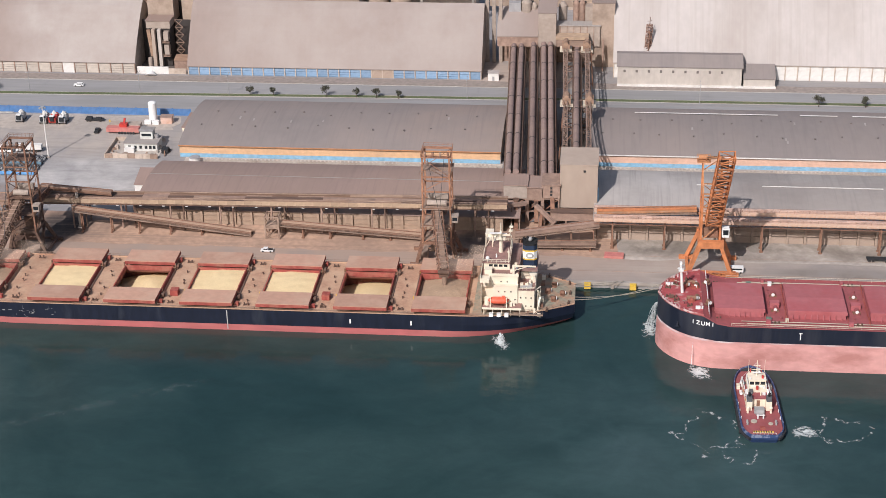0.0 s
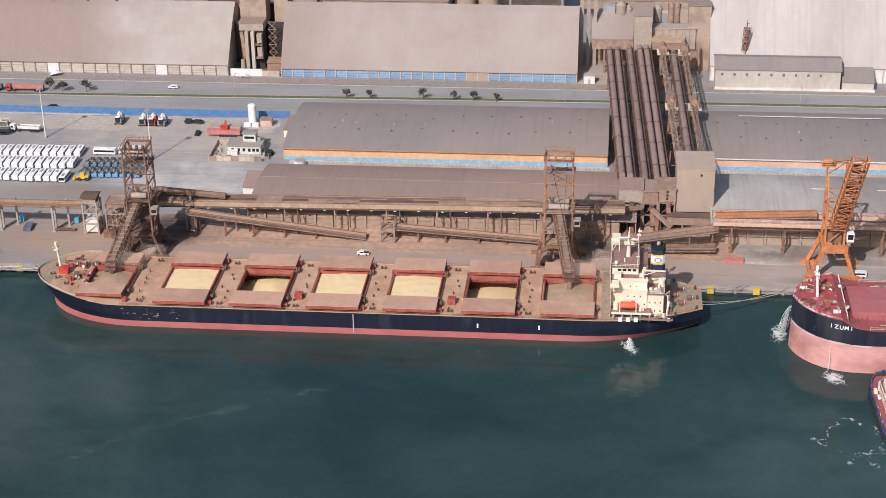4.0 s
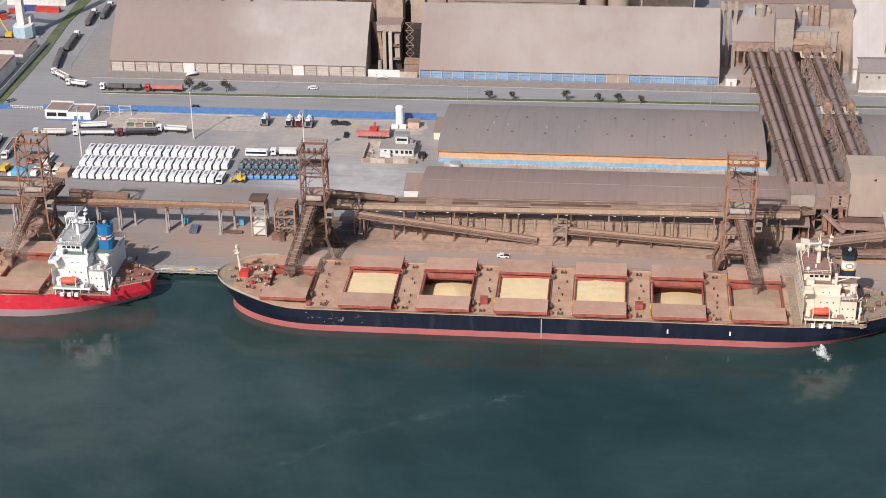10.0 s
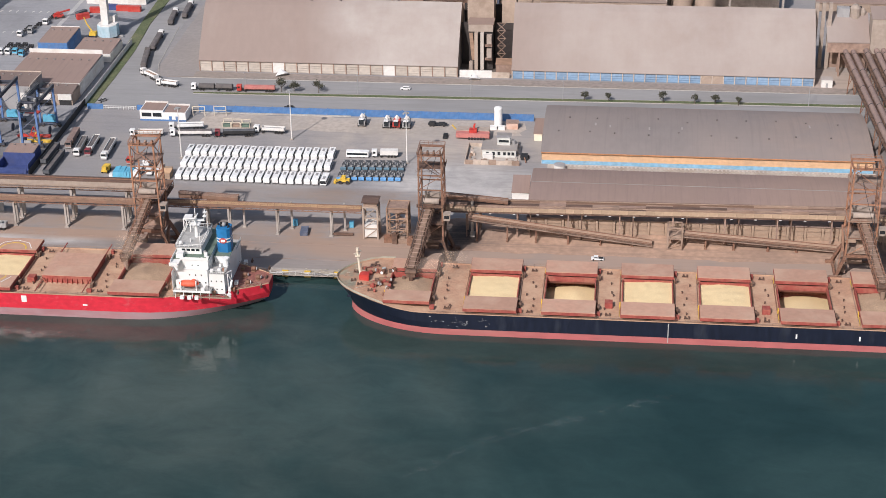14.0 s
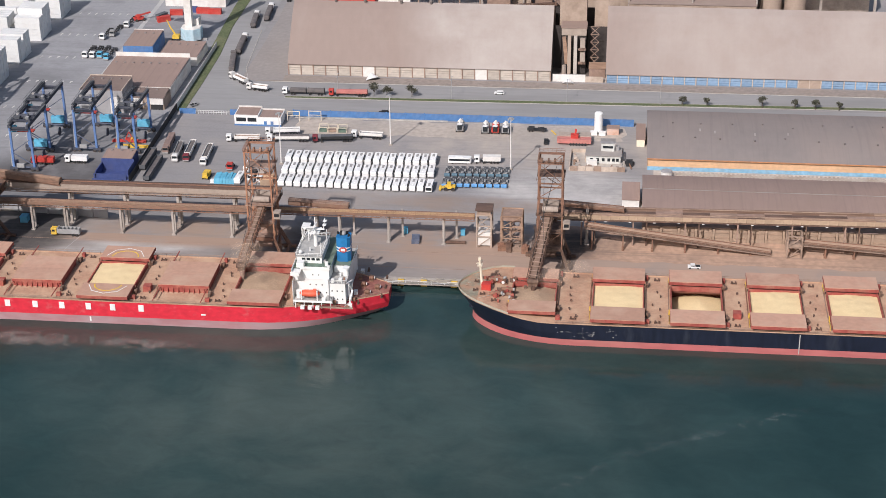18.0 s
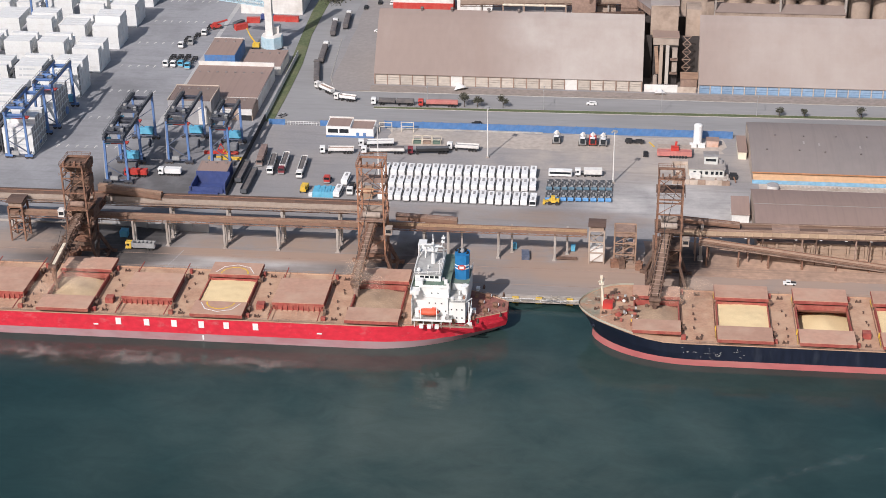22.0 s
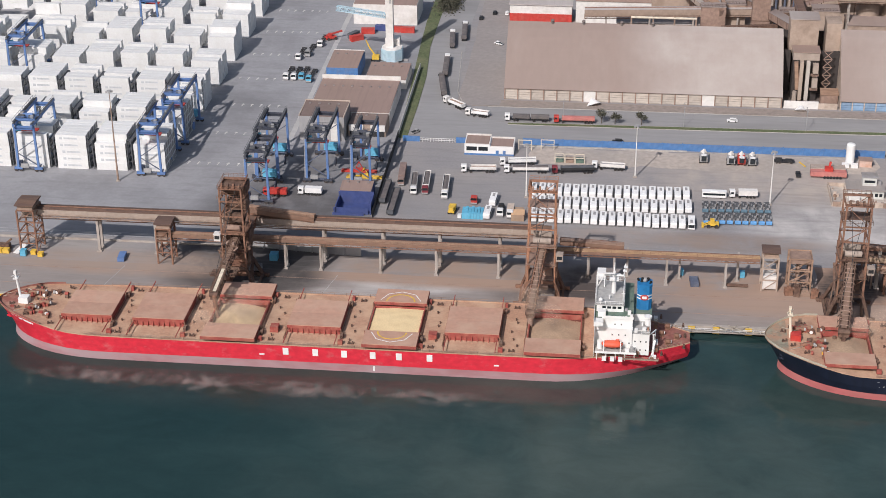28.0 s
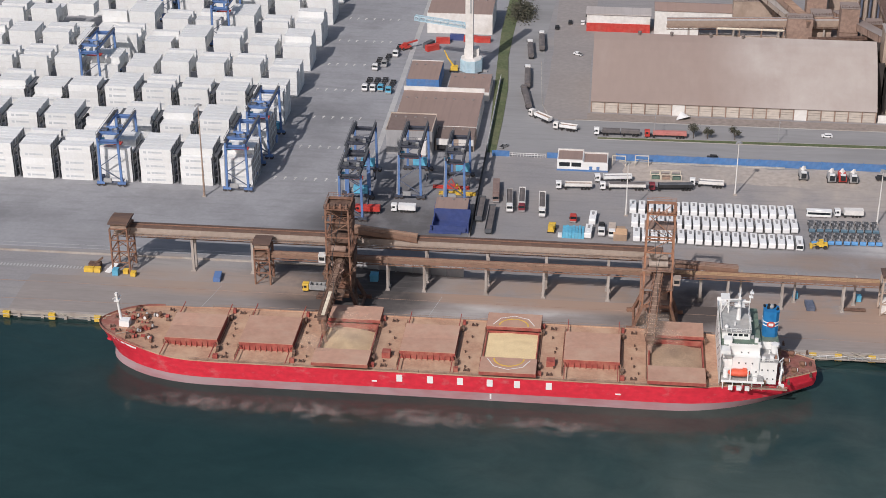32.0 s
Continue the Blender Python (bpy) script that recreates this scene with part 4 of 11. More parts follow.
# flat-roofed stores behind the apron
D, hx = shed("transit_shed", "wide transit shed with a dark roof and orange front", -170.5, -41.0, 137.2, 186.2, 7.6, 10.6, "roof_grey", "wall_tan", 2.2)
part("front_wall", Geo().box(-hx, hx, 0.1, 0.4, 1.6, 5.0), "wall_orange", D, "orange painted wall")
part("wall_base", Geo().box(-hx, hx, 0.05, 0.4, 0, 1.6), "sky_blue", D, "blue painted base of the wall")
part("eave_board", Geo().box(-hx - 0.2, hx + 0.2, -0.75, -0.35, 4.85, 5.3), "steel_orange", D)
D2, hx2 = shed("transit_shed", "wide transit shed with a dark roof and faded pink front", -7.0, 240.0, 137.2, 186.2, 7.6, 10.6, "roof_grey", "wall_tan", 2.2)
part("front_wall", Geo().box(-hx2, hx2, 0.1, 0.4, 1.6, 5.0), "wall_pink", D2, "faded pink wall")
part("wall_base", Geo().box(-hx2, hx2, 0.05, 0.4, 0, 1.6), "sky_blue", D2, "blue painted base of the wall")
part("eave_board", Geo().box(-hx2 - 0.2, hx2 + 0.2, -0.75, -0.35, 4.85, 5.3), "wall_white", D2)
for ob, h in ((D, hx), (D2, hx2)):
    vent = Geo().cyl((0, 0, 0), (0, 0, 0.5), 0.35, 0.3, 8).cyl((0, 0, 0.5), (0, 0, 0.7), 0.45, 0.1, 8).mesh("roof_vent", M["vent_brown"])
    n = int(2 * h / 12)
    for i in range(n):
        for y in (15, 29):
            z = 5.3 + 3.0 * (1 - abs(2 * (y + 0.6) / 50.2 - 1) ** 2.2)
            part("roof_vent", vent, None, ob, m=pose(-h + 6 + 12 * i + (y % 5) + 3 * noise.noise((i * 1.7, y, 0)), y + 4 * noise.noise((i * 2.1, 0, y)), z - 0.15))
    rp = Geo().box(-0.35, 0.35, -1.1, 1.1, 0, 0.05).mesh("roof_patch", M["roof_worn"])
    rr = random.Random(n)
    for i in range(n // 2):
        y = rr.uniform(8, 30)
        part("roof_patch", rp, None, ob, m=pose(rr.uniform(-h, h), y, 5.3 + 3.0 * (1 - abs(2 * (y + 0.6) / 50.2 - 1) ** 2.2) + 0.1, 5))

for x0, x1 in ((12.0, 70.0), (79.0, 94.0), (100.0, 150.0)):
    part("ridge_flashing", Geo().box(x0 - 116.5, x1 - 116.5, 37.5, 38.1, 8.0, 8.12), "wall_white", D2)

# low fence and pale loading strip in front of the transit sheds
for name, x0, x1 in (("loading_strip", -168, -40), ("loading_strip_east", -6, 240)):
    sheet(name, x0, x1, 121.5, 137.0, G0 + 0.05, "pale_ground", "pale concrete loading strip before the transit shed", "pavement")
g = Geo()
for x0, x1 in ((-160, -42), (-6, 240)):
    for i in range(int((x1 - x0) / 1.6)):
        g.box(x0 + i * 1.6, x0 + i * 1.6 + 0.9, 132.6, 132.9, G0, G0 + 1.5)
    g.box(x0, x1, 132.7, 132.8, G0 + 0.2, G0 + 1.0)
solid("fence", g, "concrete", "low grey paling fence along the loading strip", "fence", kind="structure")

E_, hx = shed("long_shed", "low long shed with a brown dusty roof", -172.2, -30.0, 74.0, 117.0, 9.0, 11.6, "roof_brown", "wall_dusty", 2.0)
part("roof_ridge", Geo().box(-hx, hx, 25, 25.3, 9.3, 9.42), "roof_worn", E_)
E2, hx2 = shed("long_shed", "low long shed with a worn pale grey roof", -3.0, 240.0, 72.0, 119.0, 8.6, 11.4, "roof_worn", "wall_dusty", 2.0)
part("roof_patch", Geo().box(-60, -16, 29.1, 29.4, 9.0, 9.2), "wall_white", E2)
part("roof_patch", Geo().box(-84, -78, 29.2, 29.5, 9.0, 9.2), "wall_white", E2)
for ob, h, m_ in ((E_, hx, "wall_brown"), (E2, hx2, "wall_dusty")):
    w = 6.2
    k = int(2 * h / w)
    col = Geo().box(-0.4, 0.4, -0.7, 0.1, 0, 6.2).mesh("pilaster", M[m_])
    pan = Geo().box(-2.6, 2.6, -0.1, 0.2, 0, 2.4).box(-2.6, 2.6, 0.05, 0.25, 2.4, 6.2).box(-2.6, 2.6, -0.25, 0.1, 2.3, 2.6).box(-2.6, 2.6, -0.2, 0.1, 4.4, 4.6).mesh("wall_panel", M[m_])
    for i in range(k):
        part("pilaster", col, None, ob, m=pose(-h + w * i + 0.5, 0, 0))
        part("wall_panel", pan, None, ob, m=pose(-h + w * (i + 0.5) + 0.5, 0, 0))
ob = thing("lean_to", "low lean-to with a brown roof beside the long shed", "shed", -176.6, 101.5, G0)
part("roof", Geo().along_x([(0, 3.2), (11, 5.6), (11, 5.9), (0, 3.5)], -3.4, 3.4), "roof_brown", ob)
part("wall", Geo().box(-3.2, 3.2, 0.3, 10.8, 0, 3.1), "wall_white", ob)
# small tank and low wall behind the long shed
ob = thing("tank", "small squat white tank behind the long shed", "tank", -163.0, 131.0, G0)
part("shell", Geo().cyl((0, 0, 0), (0, 0, 2.6), 2.2, n=16), "wall_white", ob)
part("lid", Geo().cyl((0, 0, 2.6), (0, 0, 2.9), 2.3, 1.6, 16), "concrete_grey", ob)

# berms of spilt dust under the conveyor
g = Geo()
rnd = random.Random(9)
prof_n = 70
for i in range(prof_n):
    x0, x1 = -190 + i * 2.6, -190 + (i + 1) * 2.6
    h0, h1 = 1.1 + 0.8 * noise.noise((i * 0.3, 0, 0)), 1.1 + 0.8 * noise.noise(((i + 1) * 0.3, 0, 0))
    g.add([(x0, 65.5, G0), (x1, 65.5, G0), (x1, 70.5, G0 + 0.6 * h1), (x0, 70.5, G0 + 0.6 * h0), (x1, 73.7, G0 + h1), (x0, 73.7, G0 + h0)], [(0, 1, 2, 3), (3, 2, 4, 5)])
solid("dust_berm", g, "dust_ground", "sloping bank of brown dust against the shed", "dust", kind="stuff")

# annexes of the pale store
ob = thing("annex", "long grey-roofed annex with a tan wall of small openings", "building", 31.8, 226.5, G0)
part("roof", Geo().along_x([(-0.4, 9.2), (6.0, 12.9), (10.2, 12.4), (10.2, 12.1), (6.0, 12.6), (-0.4, 8.9)], -27.5, 27.5), "roof_grey", ob)
part("wall", Geo().box(-27, 27, 0, 10, 0, 9.3), "wall_beige", ob)
op = Geo().box(-0.5, 0.5, -0.06, 0.1, 0, 1.2).mesh("opening", M["vent_brown"])
for i in range(9):
    part("opening", op, None, ob, m=pose(-24 + i * 5.3, 0, 6.3))
part("plinth", Geo().box(-27.2, 42, -0.9, 0, 0, 0.9), "wall_white", ob)
ob = thing("annex", "small grey-roofed annex beside the pale store", "building", 66.5, 226.5, G0)
part("roof", Geo().along_x([(-0.4, 4.4), (8, 8.4), (8, 8.1), (-0.4, 4.1)], -7.0, 7.0), "roof_grey", ob)
part("wall", Geo().box(-6.8, 6.8, 0, 7.8, 0, 4.2), "wall_beige", ob)
part("wall_upper", Geo().box(-6.8, 6.8, 5, 7.8, 4.2, 6.4), "wall_beige", ob)
ob = thing("annex", "low open-sided grey-roofed lean-to", "building", 150, 229.5, G0)
part("roof", Geo().along_x([(0, 4.2), (6.5, 5.6), (6.5, 5.3), (0, 3.9)], -28, 28), "roof_grey", ob)
for i in range(8):
    part("post", Geo().box(-27.5 + i * 7.8, -27.1 + i * 7.8, 0.2, 0.6, 0, 4.0), "wall_beige", ob)
part("wall", Geo().box(-27.8, 27.8, 5.8, 6.3, 0, 5.0), "wall_white", ob)

# blue boundary wall
wall = thing("boundary_wall", "long blue painted boundary wall with pale coping", "wall", -245, 181.0, G0, kind="structure")
seg = Geo().box(-3.95, 3.95, -0.12, 0.12, 0, 3.1).mesh("wall_panel", M["blue_paint"])
post = Geo().box(-0.2, 0.2, -0.2, 0.2, 0, 3.3).mesh("post", M["blue_paint"])
for i in range(18):
    part("wall_panel", seg, None, wall, m=pose(-71 + i * 8.0, 0, 0))
    part("post", post, None, wall, m=pose(-75 + i * 8.0, 0, 0))
part("foot", Geo().box(-74, -9, -1.2, -0.2, 0, 0.35), "kerb", wall)
fw = thing("boundary_wall", "short blue wall beside the gate", "wall", -366, 181, G0, kind="structure")
part("wall_panel", Geo().box(-3.5, 3.5, -0.15, 0.15, 0, 2.4), "blue_paint", fw)
fw = thing("boundary_wall", "short blue wall beside the gatehouse", "wall", -345, 181, G0, kind="structure")
part("wall_panel", Geo().box(-2.5, 3.5, -0.15, 0.15, 0, 2.4), "blue_paint", fw)
g = Geo().rail([(-362.5, 181, G0), (-348, 181, G0)], 1.6, 1.1, 0.14, 2)
solid("gate", g, "white", "white barred sliding gate", "gate")


# ---- ships ----
def hull_rings(L, B, levels, n=44):
    """Outlines of the hull at several heights: near side points and far side points from bow to stern."""
    us = [0.5 - 0.5 * math.cos(math.pi * i / n) for i in range(n + 1)]
    rings = []
    for z, xb, xs, ent, run, tr, sheer in levels:
        near, far = [], []
        for u in us:
            x = xb + (xs - xb) * u
            d, e = x - xb, xs - x
            k = 1.0
            if d < ent:
                k *= (1 - (1 - d / ent) ** 2.2) ** 0.62
            if e < run:
                k *= tr + (1 - tr) * (1 - (1 - e / run) ** 2.0)
            zz = z + sheer(x)
            near.append((x, B / 2 - B / 2 * k, zz))
            far.append((x, B / 2 + B / 2 * k, zz))
        rings.append((near, far))
    return rings


def strip(pts, w, h, up, side):
    """One continuous bar along a line of points."""
    g = Geo()
    n = len(pts)
    vs = [(x, y + side * b, z + up + c) for x, y, z in pts for b, c in ((0, 0), (w, 0), (w, h), (0, h))]
    fs = [(i * 4 + k, i * 4 + (k + 1) % 4, i * 4 + 4 + (k + 1) % 4, i * 4 + 4 + k) for i in range(n - 1) for k in range(4)]
    return g.add(vs, fs + [(0, 1, 2, 3), tuple((n - 1) * 4 + k for k in (3, 2, 1, 0))])


def skin(rings):
    g = Geo()
    for (n0, f0), (n1, f1) in zip(rings, rings[1:]):
        k = len(n0)
        vs = n0 + n1 + f0 + f1
        fs = [(i, i + 1, k + i + 1, k + i) for i in range(k - 1)] + [(2 * k + i + 1, 2 * k + i, 3 * k + i, 3 * k + i + 1) for i in range(k - 1)]
        fs += [(0, k, 3 * k, 2 * k), (k - 1, 3 * k - 1, 4 * k - 1, 2 * k - 1)]
        g.add(vs, fs)
    return g


def ring_y(ring, x, side):
    pts = ring[side]
    for a, b in zip(pts, pts[1:]):
        if a[0] <= x <= b[0]:
            t = (x - a[0]) / max(1e-6, b[0] - a[0])
            return a[1] + (b[1] - a[1]) * t, a[2] + (b[2] - a[2]) * t
    return pts[-1][1], pts[-1][2]


def winch(parent, x, y, z, rz, drum):
    w = part("winch", Geo().box(-1.2, 1.2, -0.7, 0.7, 0, 0.3).box(-0.3, 0.3, -0.9, -0.5, 0, 1.4).box(-0.3, 0.3, 0.5, 0.9, 0, 1.4), "steel_rust", parent, m=pose(x, y, z, 0, 0, rz))
    part("drum", Geo().cyl((0, -0.6, 0.9), (0, 0.6, 0.9), 0.75, n=12), drum, w)
    part("drum_flange", Geo().cyl((0, -1.1, 0.9), (0, -0.95, 0.9), 0.55, n=12), "white", w)


def bulker(label, L, B, deck, red, hull_mat, boot_mat, deck_mat, cover_mat, side_mat, house, hatches, fc_rise, fc_len, x, y, fc_step=False, bulk_mat="ship_white", fc_flat=6.0, form=None, blunt=False):
    """A bulk carrier with its bow at x = 0; hatches: (centre, length, width, open, look of the hold)."""
    ship = thing("bulk_carrier", label, "ship", x, y, 0.0)
    trim_mat = "yellow" if hull_mat == "hull_black" else "steel_rust"
    YC = min(B / 2, 17.7) if not blunt else B / 2 - 0.6

    def sheer(px):
        u = min(1, max(0, (fc_len - px) / (fc_len - fc_flat)))
        return fc_rise * u * u * (3 - 2 * u)

    if blunt:
        form = dict(bow=((2.0, 24), (1.0, 21), (1.2, 20.5), (1.3, 20), (1.4, 20)), stern=((8, 40, 0.10), (5, 36, 0.22), (2, 36, 0.38), (0.6, 36, 0.46), (0, 34, 0.5)))
    heights = (-1.5, 0.0, red, red + (deck - red) * 0.4, deck)
    lifts = (0, 0, 0.1, 0.5, 1)
    lv = [(z, form["bow"][i][0], L - form["stern"][i][0], form["bow"][i][1], form["stern"][i][1], form["stern"][i][2], lambda q, k=lifts[i]: k * sheer(q)) for i, z in enumerate(heights)]
    rings = hull_rings(L, B, lv)
    hull = part("hull", skin(rings[2:]), hull_mat, ship, smooth=True)
    part("hull_bottom", skin(rings[:3]), boot_mat, ship, smooth=True)
    if blunt:
        band = []
        for k in (0.0, 0.2):
            band.append(tuple([tuple(a + (b - a) * k + (0.04 * (-1 if s == 0 else 1) if i == 1 else 0) for i, (a, b) in enumerate(zip(p, q))) for p, q in zip(rings[2][s], rings[3][s])] for s in (0, 1)))
        part("salt_line", skin(band), "salt_band", ship, "pale salt-stained band above the waterline", smooth=True)
    edge = rings[-1]
    # deck plating with the open holds cut out
    cuts = sorted({round(p[0], 3) for p in edge[0]} | {h[0] + s * h[1] / 2 for h in hatches for s in (-1, 1)})
    g = Geo()
    for a, b in zip(cuts, cuts[1:]):
        mid = (a + b) / 2
        hole = next((h for h in hatches if h[3] and abs(mid - h[0]) < h[1] / 2), None)
        (ya, za), (yb, zb) = ring_y(edge, a, 0), ring_y(edge, b, 0)
        (yc, _), (yd, _) = ring_y(edge, a, 1), ring_y(edge, b, 1)
        q = 0.05
        if hole:
            h0, h1 = YC - hole[2] / 2, YC + hole[2] / 2
            g.add([(a, ya, za - q), (b, yb, zb - q), (b, h0, zb - q), (a, h0, za - q)], [(0, 1, 2, 3)])
            g.add([(a, h1, za - q), (b, h1, zb - q), (b, yd, zb - q), (a, yc, za - q)], [(0, 1, 2, 3)])
        else:
            g.add([(a, ya, za - q), (b, yb, zb - q), (b, yd, zb - q), (a, yc, za - q)], [(0, 1, 2, 3)])
    part("deck", g, deck_mat, ship)
    # deck edge bar, railing and the bulwark round the bow
    for side, k in ((0, 1), (1, -1)):
        part("gunwale", strip(edge[side], 0.3, 0.3, -0.05, k), deck_mat, ship)
        pts = [(p[0], p[1] + (0.3 if side == 0 else -0.3), p[2]) for p in edge[side] if fc_len < p[0] < L - 2]
        part("railing", Geo().rail(pts, 1.1, 4.0, 0.08, 2), "dust_steel" if not blunt else "belt", ship)
        pts = [p for p in edge[side] if p[0] <= (15.8 if blunt else fc_len * 0.62)]
        part("bulwark", strip(pts, 0.14, 0.75, 0.1, k), bulk_mat, ship)
        if blunt:
            part("deck_line", strip([(p[0], p[1] + k * 2.4, p[2]) for p in edge[side] if 24 < p[0] < L - 34], 0.16, 0.2, 0.0, k), "fc_edge", ship)
    # painted forecastle deck
    g = Geo()
    for p0, p1, q0, q1 in zip(edge[0], edge[0][1:], edge[1], edge[1][1:]):
        if p1[0] < (15.2 if blunt else 8.5):
            g.add([(p0[0], p0[1] + 0.3, p0[2] + 0.02), (p1[0], p1[1] + 0.3, p1[2] + 0.02), (q1[0], q1[1] - 0.3, q1[2] + 0.02), (q0[0], q0[1] - 0.3, q0[2] + 0.02)], [(0, 1, 2, 3)])
    part("forecastle_deck", g, "fc_red" if blunt else "fc_green" if hull_mat == "hull_black" else "fc_brown", ship)
    if not blunt:
        g = Geo()
        for p0, p1, q0, q1 in zip(edge[0], edge[0][1:], edge[1], edge[1][1:]):
            if p0[0] > L - 33:
                g.add([(p0[0], p0[1] + 0.3, p0[2] + 0.02), (p1[0], p1[1] + 0.3, p1[2] + 0.02), (q1[0], q1[1] - 0.3, q1[2] + 0.02), (q0[0], q0[1] - 0.3, q0[2] + 0.02)], [(0, 1, 2, 3)])
        part("poop_deck", g, "poop_brown" if hull_mat == "hull_red" else "fc_green", ship, "dark worn painted stern deck")
    # hatches
    for k, (cx, hl, hw, opened, hold) in enumerate(hatches):
        zc = deck + sheer(cx) * 0.6
        top = zc + 1.75
        y0, y1 = YC - hw / 2, YC + hw / 2
        x0, x1 = cx - hl / 2, cx + hl / 2
        g = Geo()
        t = 0.35
        g.box(x0 - t, x1 + t, y0 - t, y0, zc - 0.1, top).box(x0 - t, x1 + t, y1, y1 + t, zc - 0.1, top)
        g.box(x0 - t, x0, y0, y1, zc - 0.1, top).box(x1, x1 + t, y0, y1, zc - 0.1, top)
        co = part("hatch_coaming", g, side_mat, ship)
        stay = Geo().add([(-0.1, 0, 0), (0.1, 0, 0), (-0.1, -0.9, 0), (0.1, -0.9, 0), (-0.1, 0, 1.6), (0.1, 0, 1.6), (-0.1, -0.3, 1.6), (0.1, -0.3, 1.6)],
                         [(0, 2, 6, 4), (1, 5, 7, 3), (2, 3, 7, 6), (4, 6, 7, 5)]).mesh("stay", M[side_mat])
        ns = 9
        for i in range(ns):
            sx = x0 + hl * (i + 0.5) / ns
            part("stay", stay, None, co, m=pose(sx, y0 - t, zc))
            part("stay", stay, None, co, m=pose(sx, y1 + t, zc, 0, 0, 180))
        half = hw / 2 + 0.6
        th = 1.0

        def cover(ya, yb, z):
            c = part("hatch_cover", Geo().box(x0 - 0.6, x1 + 0.6, ya, yb, z + 0.15, z + th), cover_mat, ship)
            part("cover_skirt", Geo().box(x0 - 0.68, x1 + 0.68, ya - 0.08, ya, z - 0.25, z + th - 0.2).box(x0 - 0.68, x1 + 0.68, yb, yb + 0.08, z - 0.25, z + th - 0.2)
                 .box(x0 - 0.68, x0 - 0.6, ya, yb, z - 0.1, z + th - 0.2).box(x1 + 0.6, x1 + 0.68, ya, yb, z - 0.1, z + th - 0.2), side_mat, c)
            return c

        if opened:
            ca = cover(y0 - 1.5 - half, y0 - 1.5, top)
            cb = cover(y1 + 1.5, y1 + 1.5 + half, top)
            if hold == "rings":
                for cy, a0, a1, c in ((y0 - 2.0, 180, 360, ca), (y1 + 2.0, 0, 180, cb)):
                    for r, wdt, mt in ((6.6, 0.28, "white"), (4.6, 0.5, "yellow")):
                        g = Geo()
                        st = 4 if r > 6 else 14
                        angs = [radians(a0 + (a1 - a0) * (i + 0.12) / (st + 0.24)) for i in range(st + 1)]
                        pts = [(cx + r * math.cos(a), cy + r * 0.98 * math.sin(a), top + th + 0.02) for a in angs]
                        for p, q in zip(pts, pts[1:]):
                            g.beam(p, q, wdt, 0.03)
                        part("deck_marking", g, mt, c)
            # hold below
            zb = zc - 9.0
            deep = hold == "part"
            gx, gy = (3.2, 5.0) if deep else (0.02, 0.02)
            g = Geo()
            c4 = ((-1, -1), (1, -1), (1, 1), (-1, 1))
            lev = [(zb, gx, gy), (zc - 3.6, gx, gy), (zc - 0.5, 0.0, 0.0), (zc, 0.0, 0.0)] if deep else [(zb, 0, 0), (zc, 0, 0)]
            g.add([(cx + a * (hl / 2 + ex), YC + b * (hw / 2 + ey), zz) for zz, ex, ey in lev for a, b in c4],
                  [(0, 1, 2, 3)] + [(4 * q + i, 4 * q + 4 + i, 4 * q + 4 + (i + 1) % 4, 4 * q + (i + 1) % 4) for q in range(len(lev) - 1) for i in range(4)])
            ho = part("hold", g, "hold_wall", ship)
            rib = Geo().box(-0.15, 0.15, -0.35, 0, 0, 5.4 if deep else 9.0).mesh("hold_frame", M["hold_wall"])
            for i in range(14):
                part("hold_frame", rib, None, ho, m=pose(x0 + hl * (i + 0.5) / 14, y1 + (gy if deep else 0), zb))
            level, heap, gm = {"full": (1.2, 0.5, "grain"), "rings": (1.3, 0.3, "grain"), "pour": (0.3, 1.6, "grain_mid"), "part": (-3.6, 3.2, "grain"), "load": (0.5, 1.3, "grain_dusty")}[hold]
            g = Geo()
            nx, ny = 22, 18
            rr = random.Random(k * 7 + int(L))
            px, py = rr.uniform(-0.15, 0.2), rr.uniform(-0.1, 0.2)
            for j in range(ny + 1):
                for i in range(nx + 1):
                    u, v = i / nx, j / ny
                    q = math.hypot((u - 0.5 - px) * 1.5, v - 0.5 - py)
                    zz = zc + level + heap * (0.5 - 1.4 * q) + 0.2 * noise.noise((i * 0.35 + k * 5, j * 0.35, 0))
                    g.v.append((cx + (hl + 2 * gx - 0.08) * (u - 0.5), YC + (hw + 2 * gy - 0.08) * (v - 0.5), min(zz, zc + 1.6)))
            for j in range(ny):
                for i in range(nx):
                    a = j * (nx + 1) + i
                    g.f.append((a, a + 1, a + nx + 2, a + nx + 1))
            part("grain_cargo", g, gm, ship, "pale yellow grain heaped in the open hold" if gm == "grain" else "brown dusty grain being loaded", smooth=True)
        else:
            cover(y0 - 0.45, YC - 0.04, top)
            cover(YC + 0.04, y1 + 0.45, top)
        if not blunt:
            for cxx in (x0 - 0.9, x1 + 0.9):
                for cyy in (y0 - 1.2, y1 + 1.2):
                    part("corner_post", Geo().box(cxx - 0.18, cxx + 0.18, cyy - 0.18, cyy + 0.18, zc, zc + 2.3), trim_mat if cyy < YC and cxx < x0 else "steel_rust", ship)
            part("cover_rail", Geo().box(x0 - 0.2, x0 + 0.05, y0 - half - 1.4, y0 - 0.4, top - 0.25, top + 0.02), side_mat, ship)
            part("cover_rail", Geo().box(x1 - 0.05, x1 + 0.2, y0 - half - 1.4, y0 - 0.4, top - 0.25, top + 0.02), side_mat, ship)
            part("cover_rail", Geo().box(x0 - 0.2, x0 + 0.05, y1 + 0.4, y1 + half + 1.4, top - 0.25, top + 0.02), side_mat, ship)
            part("cover_rail", Geo().box(x1 - 0.05, x1 + 0.2, y1 + 0.4, y1 + half + 1.4, top - 0.25, top + 0.02), side_mat, ship)
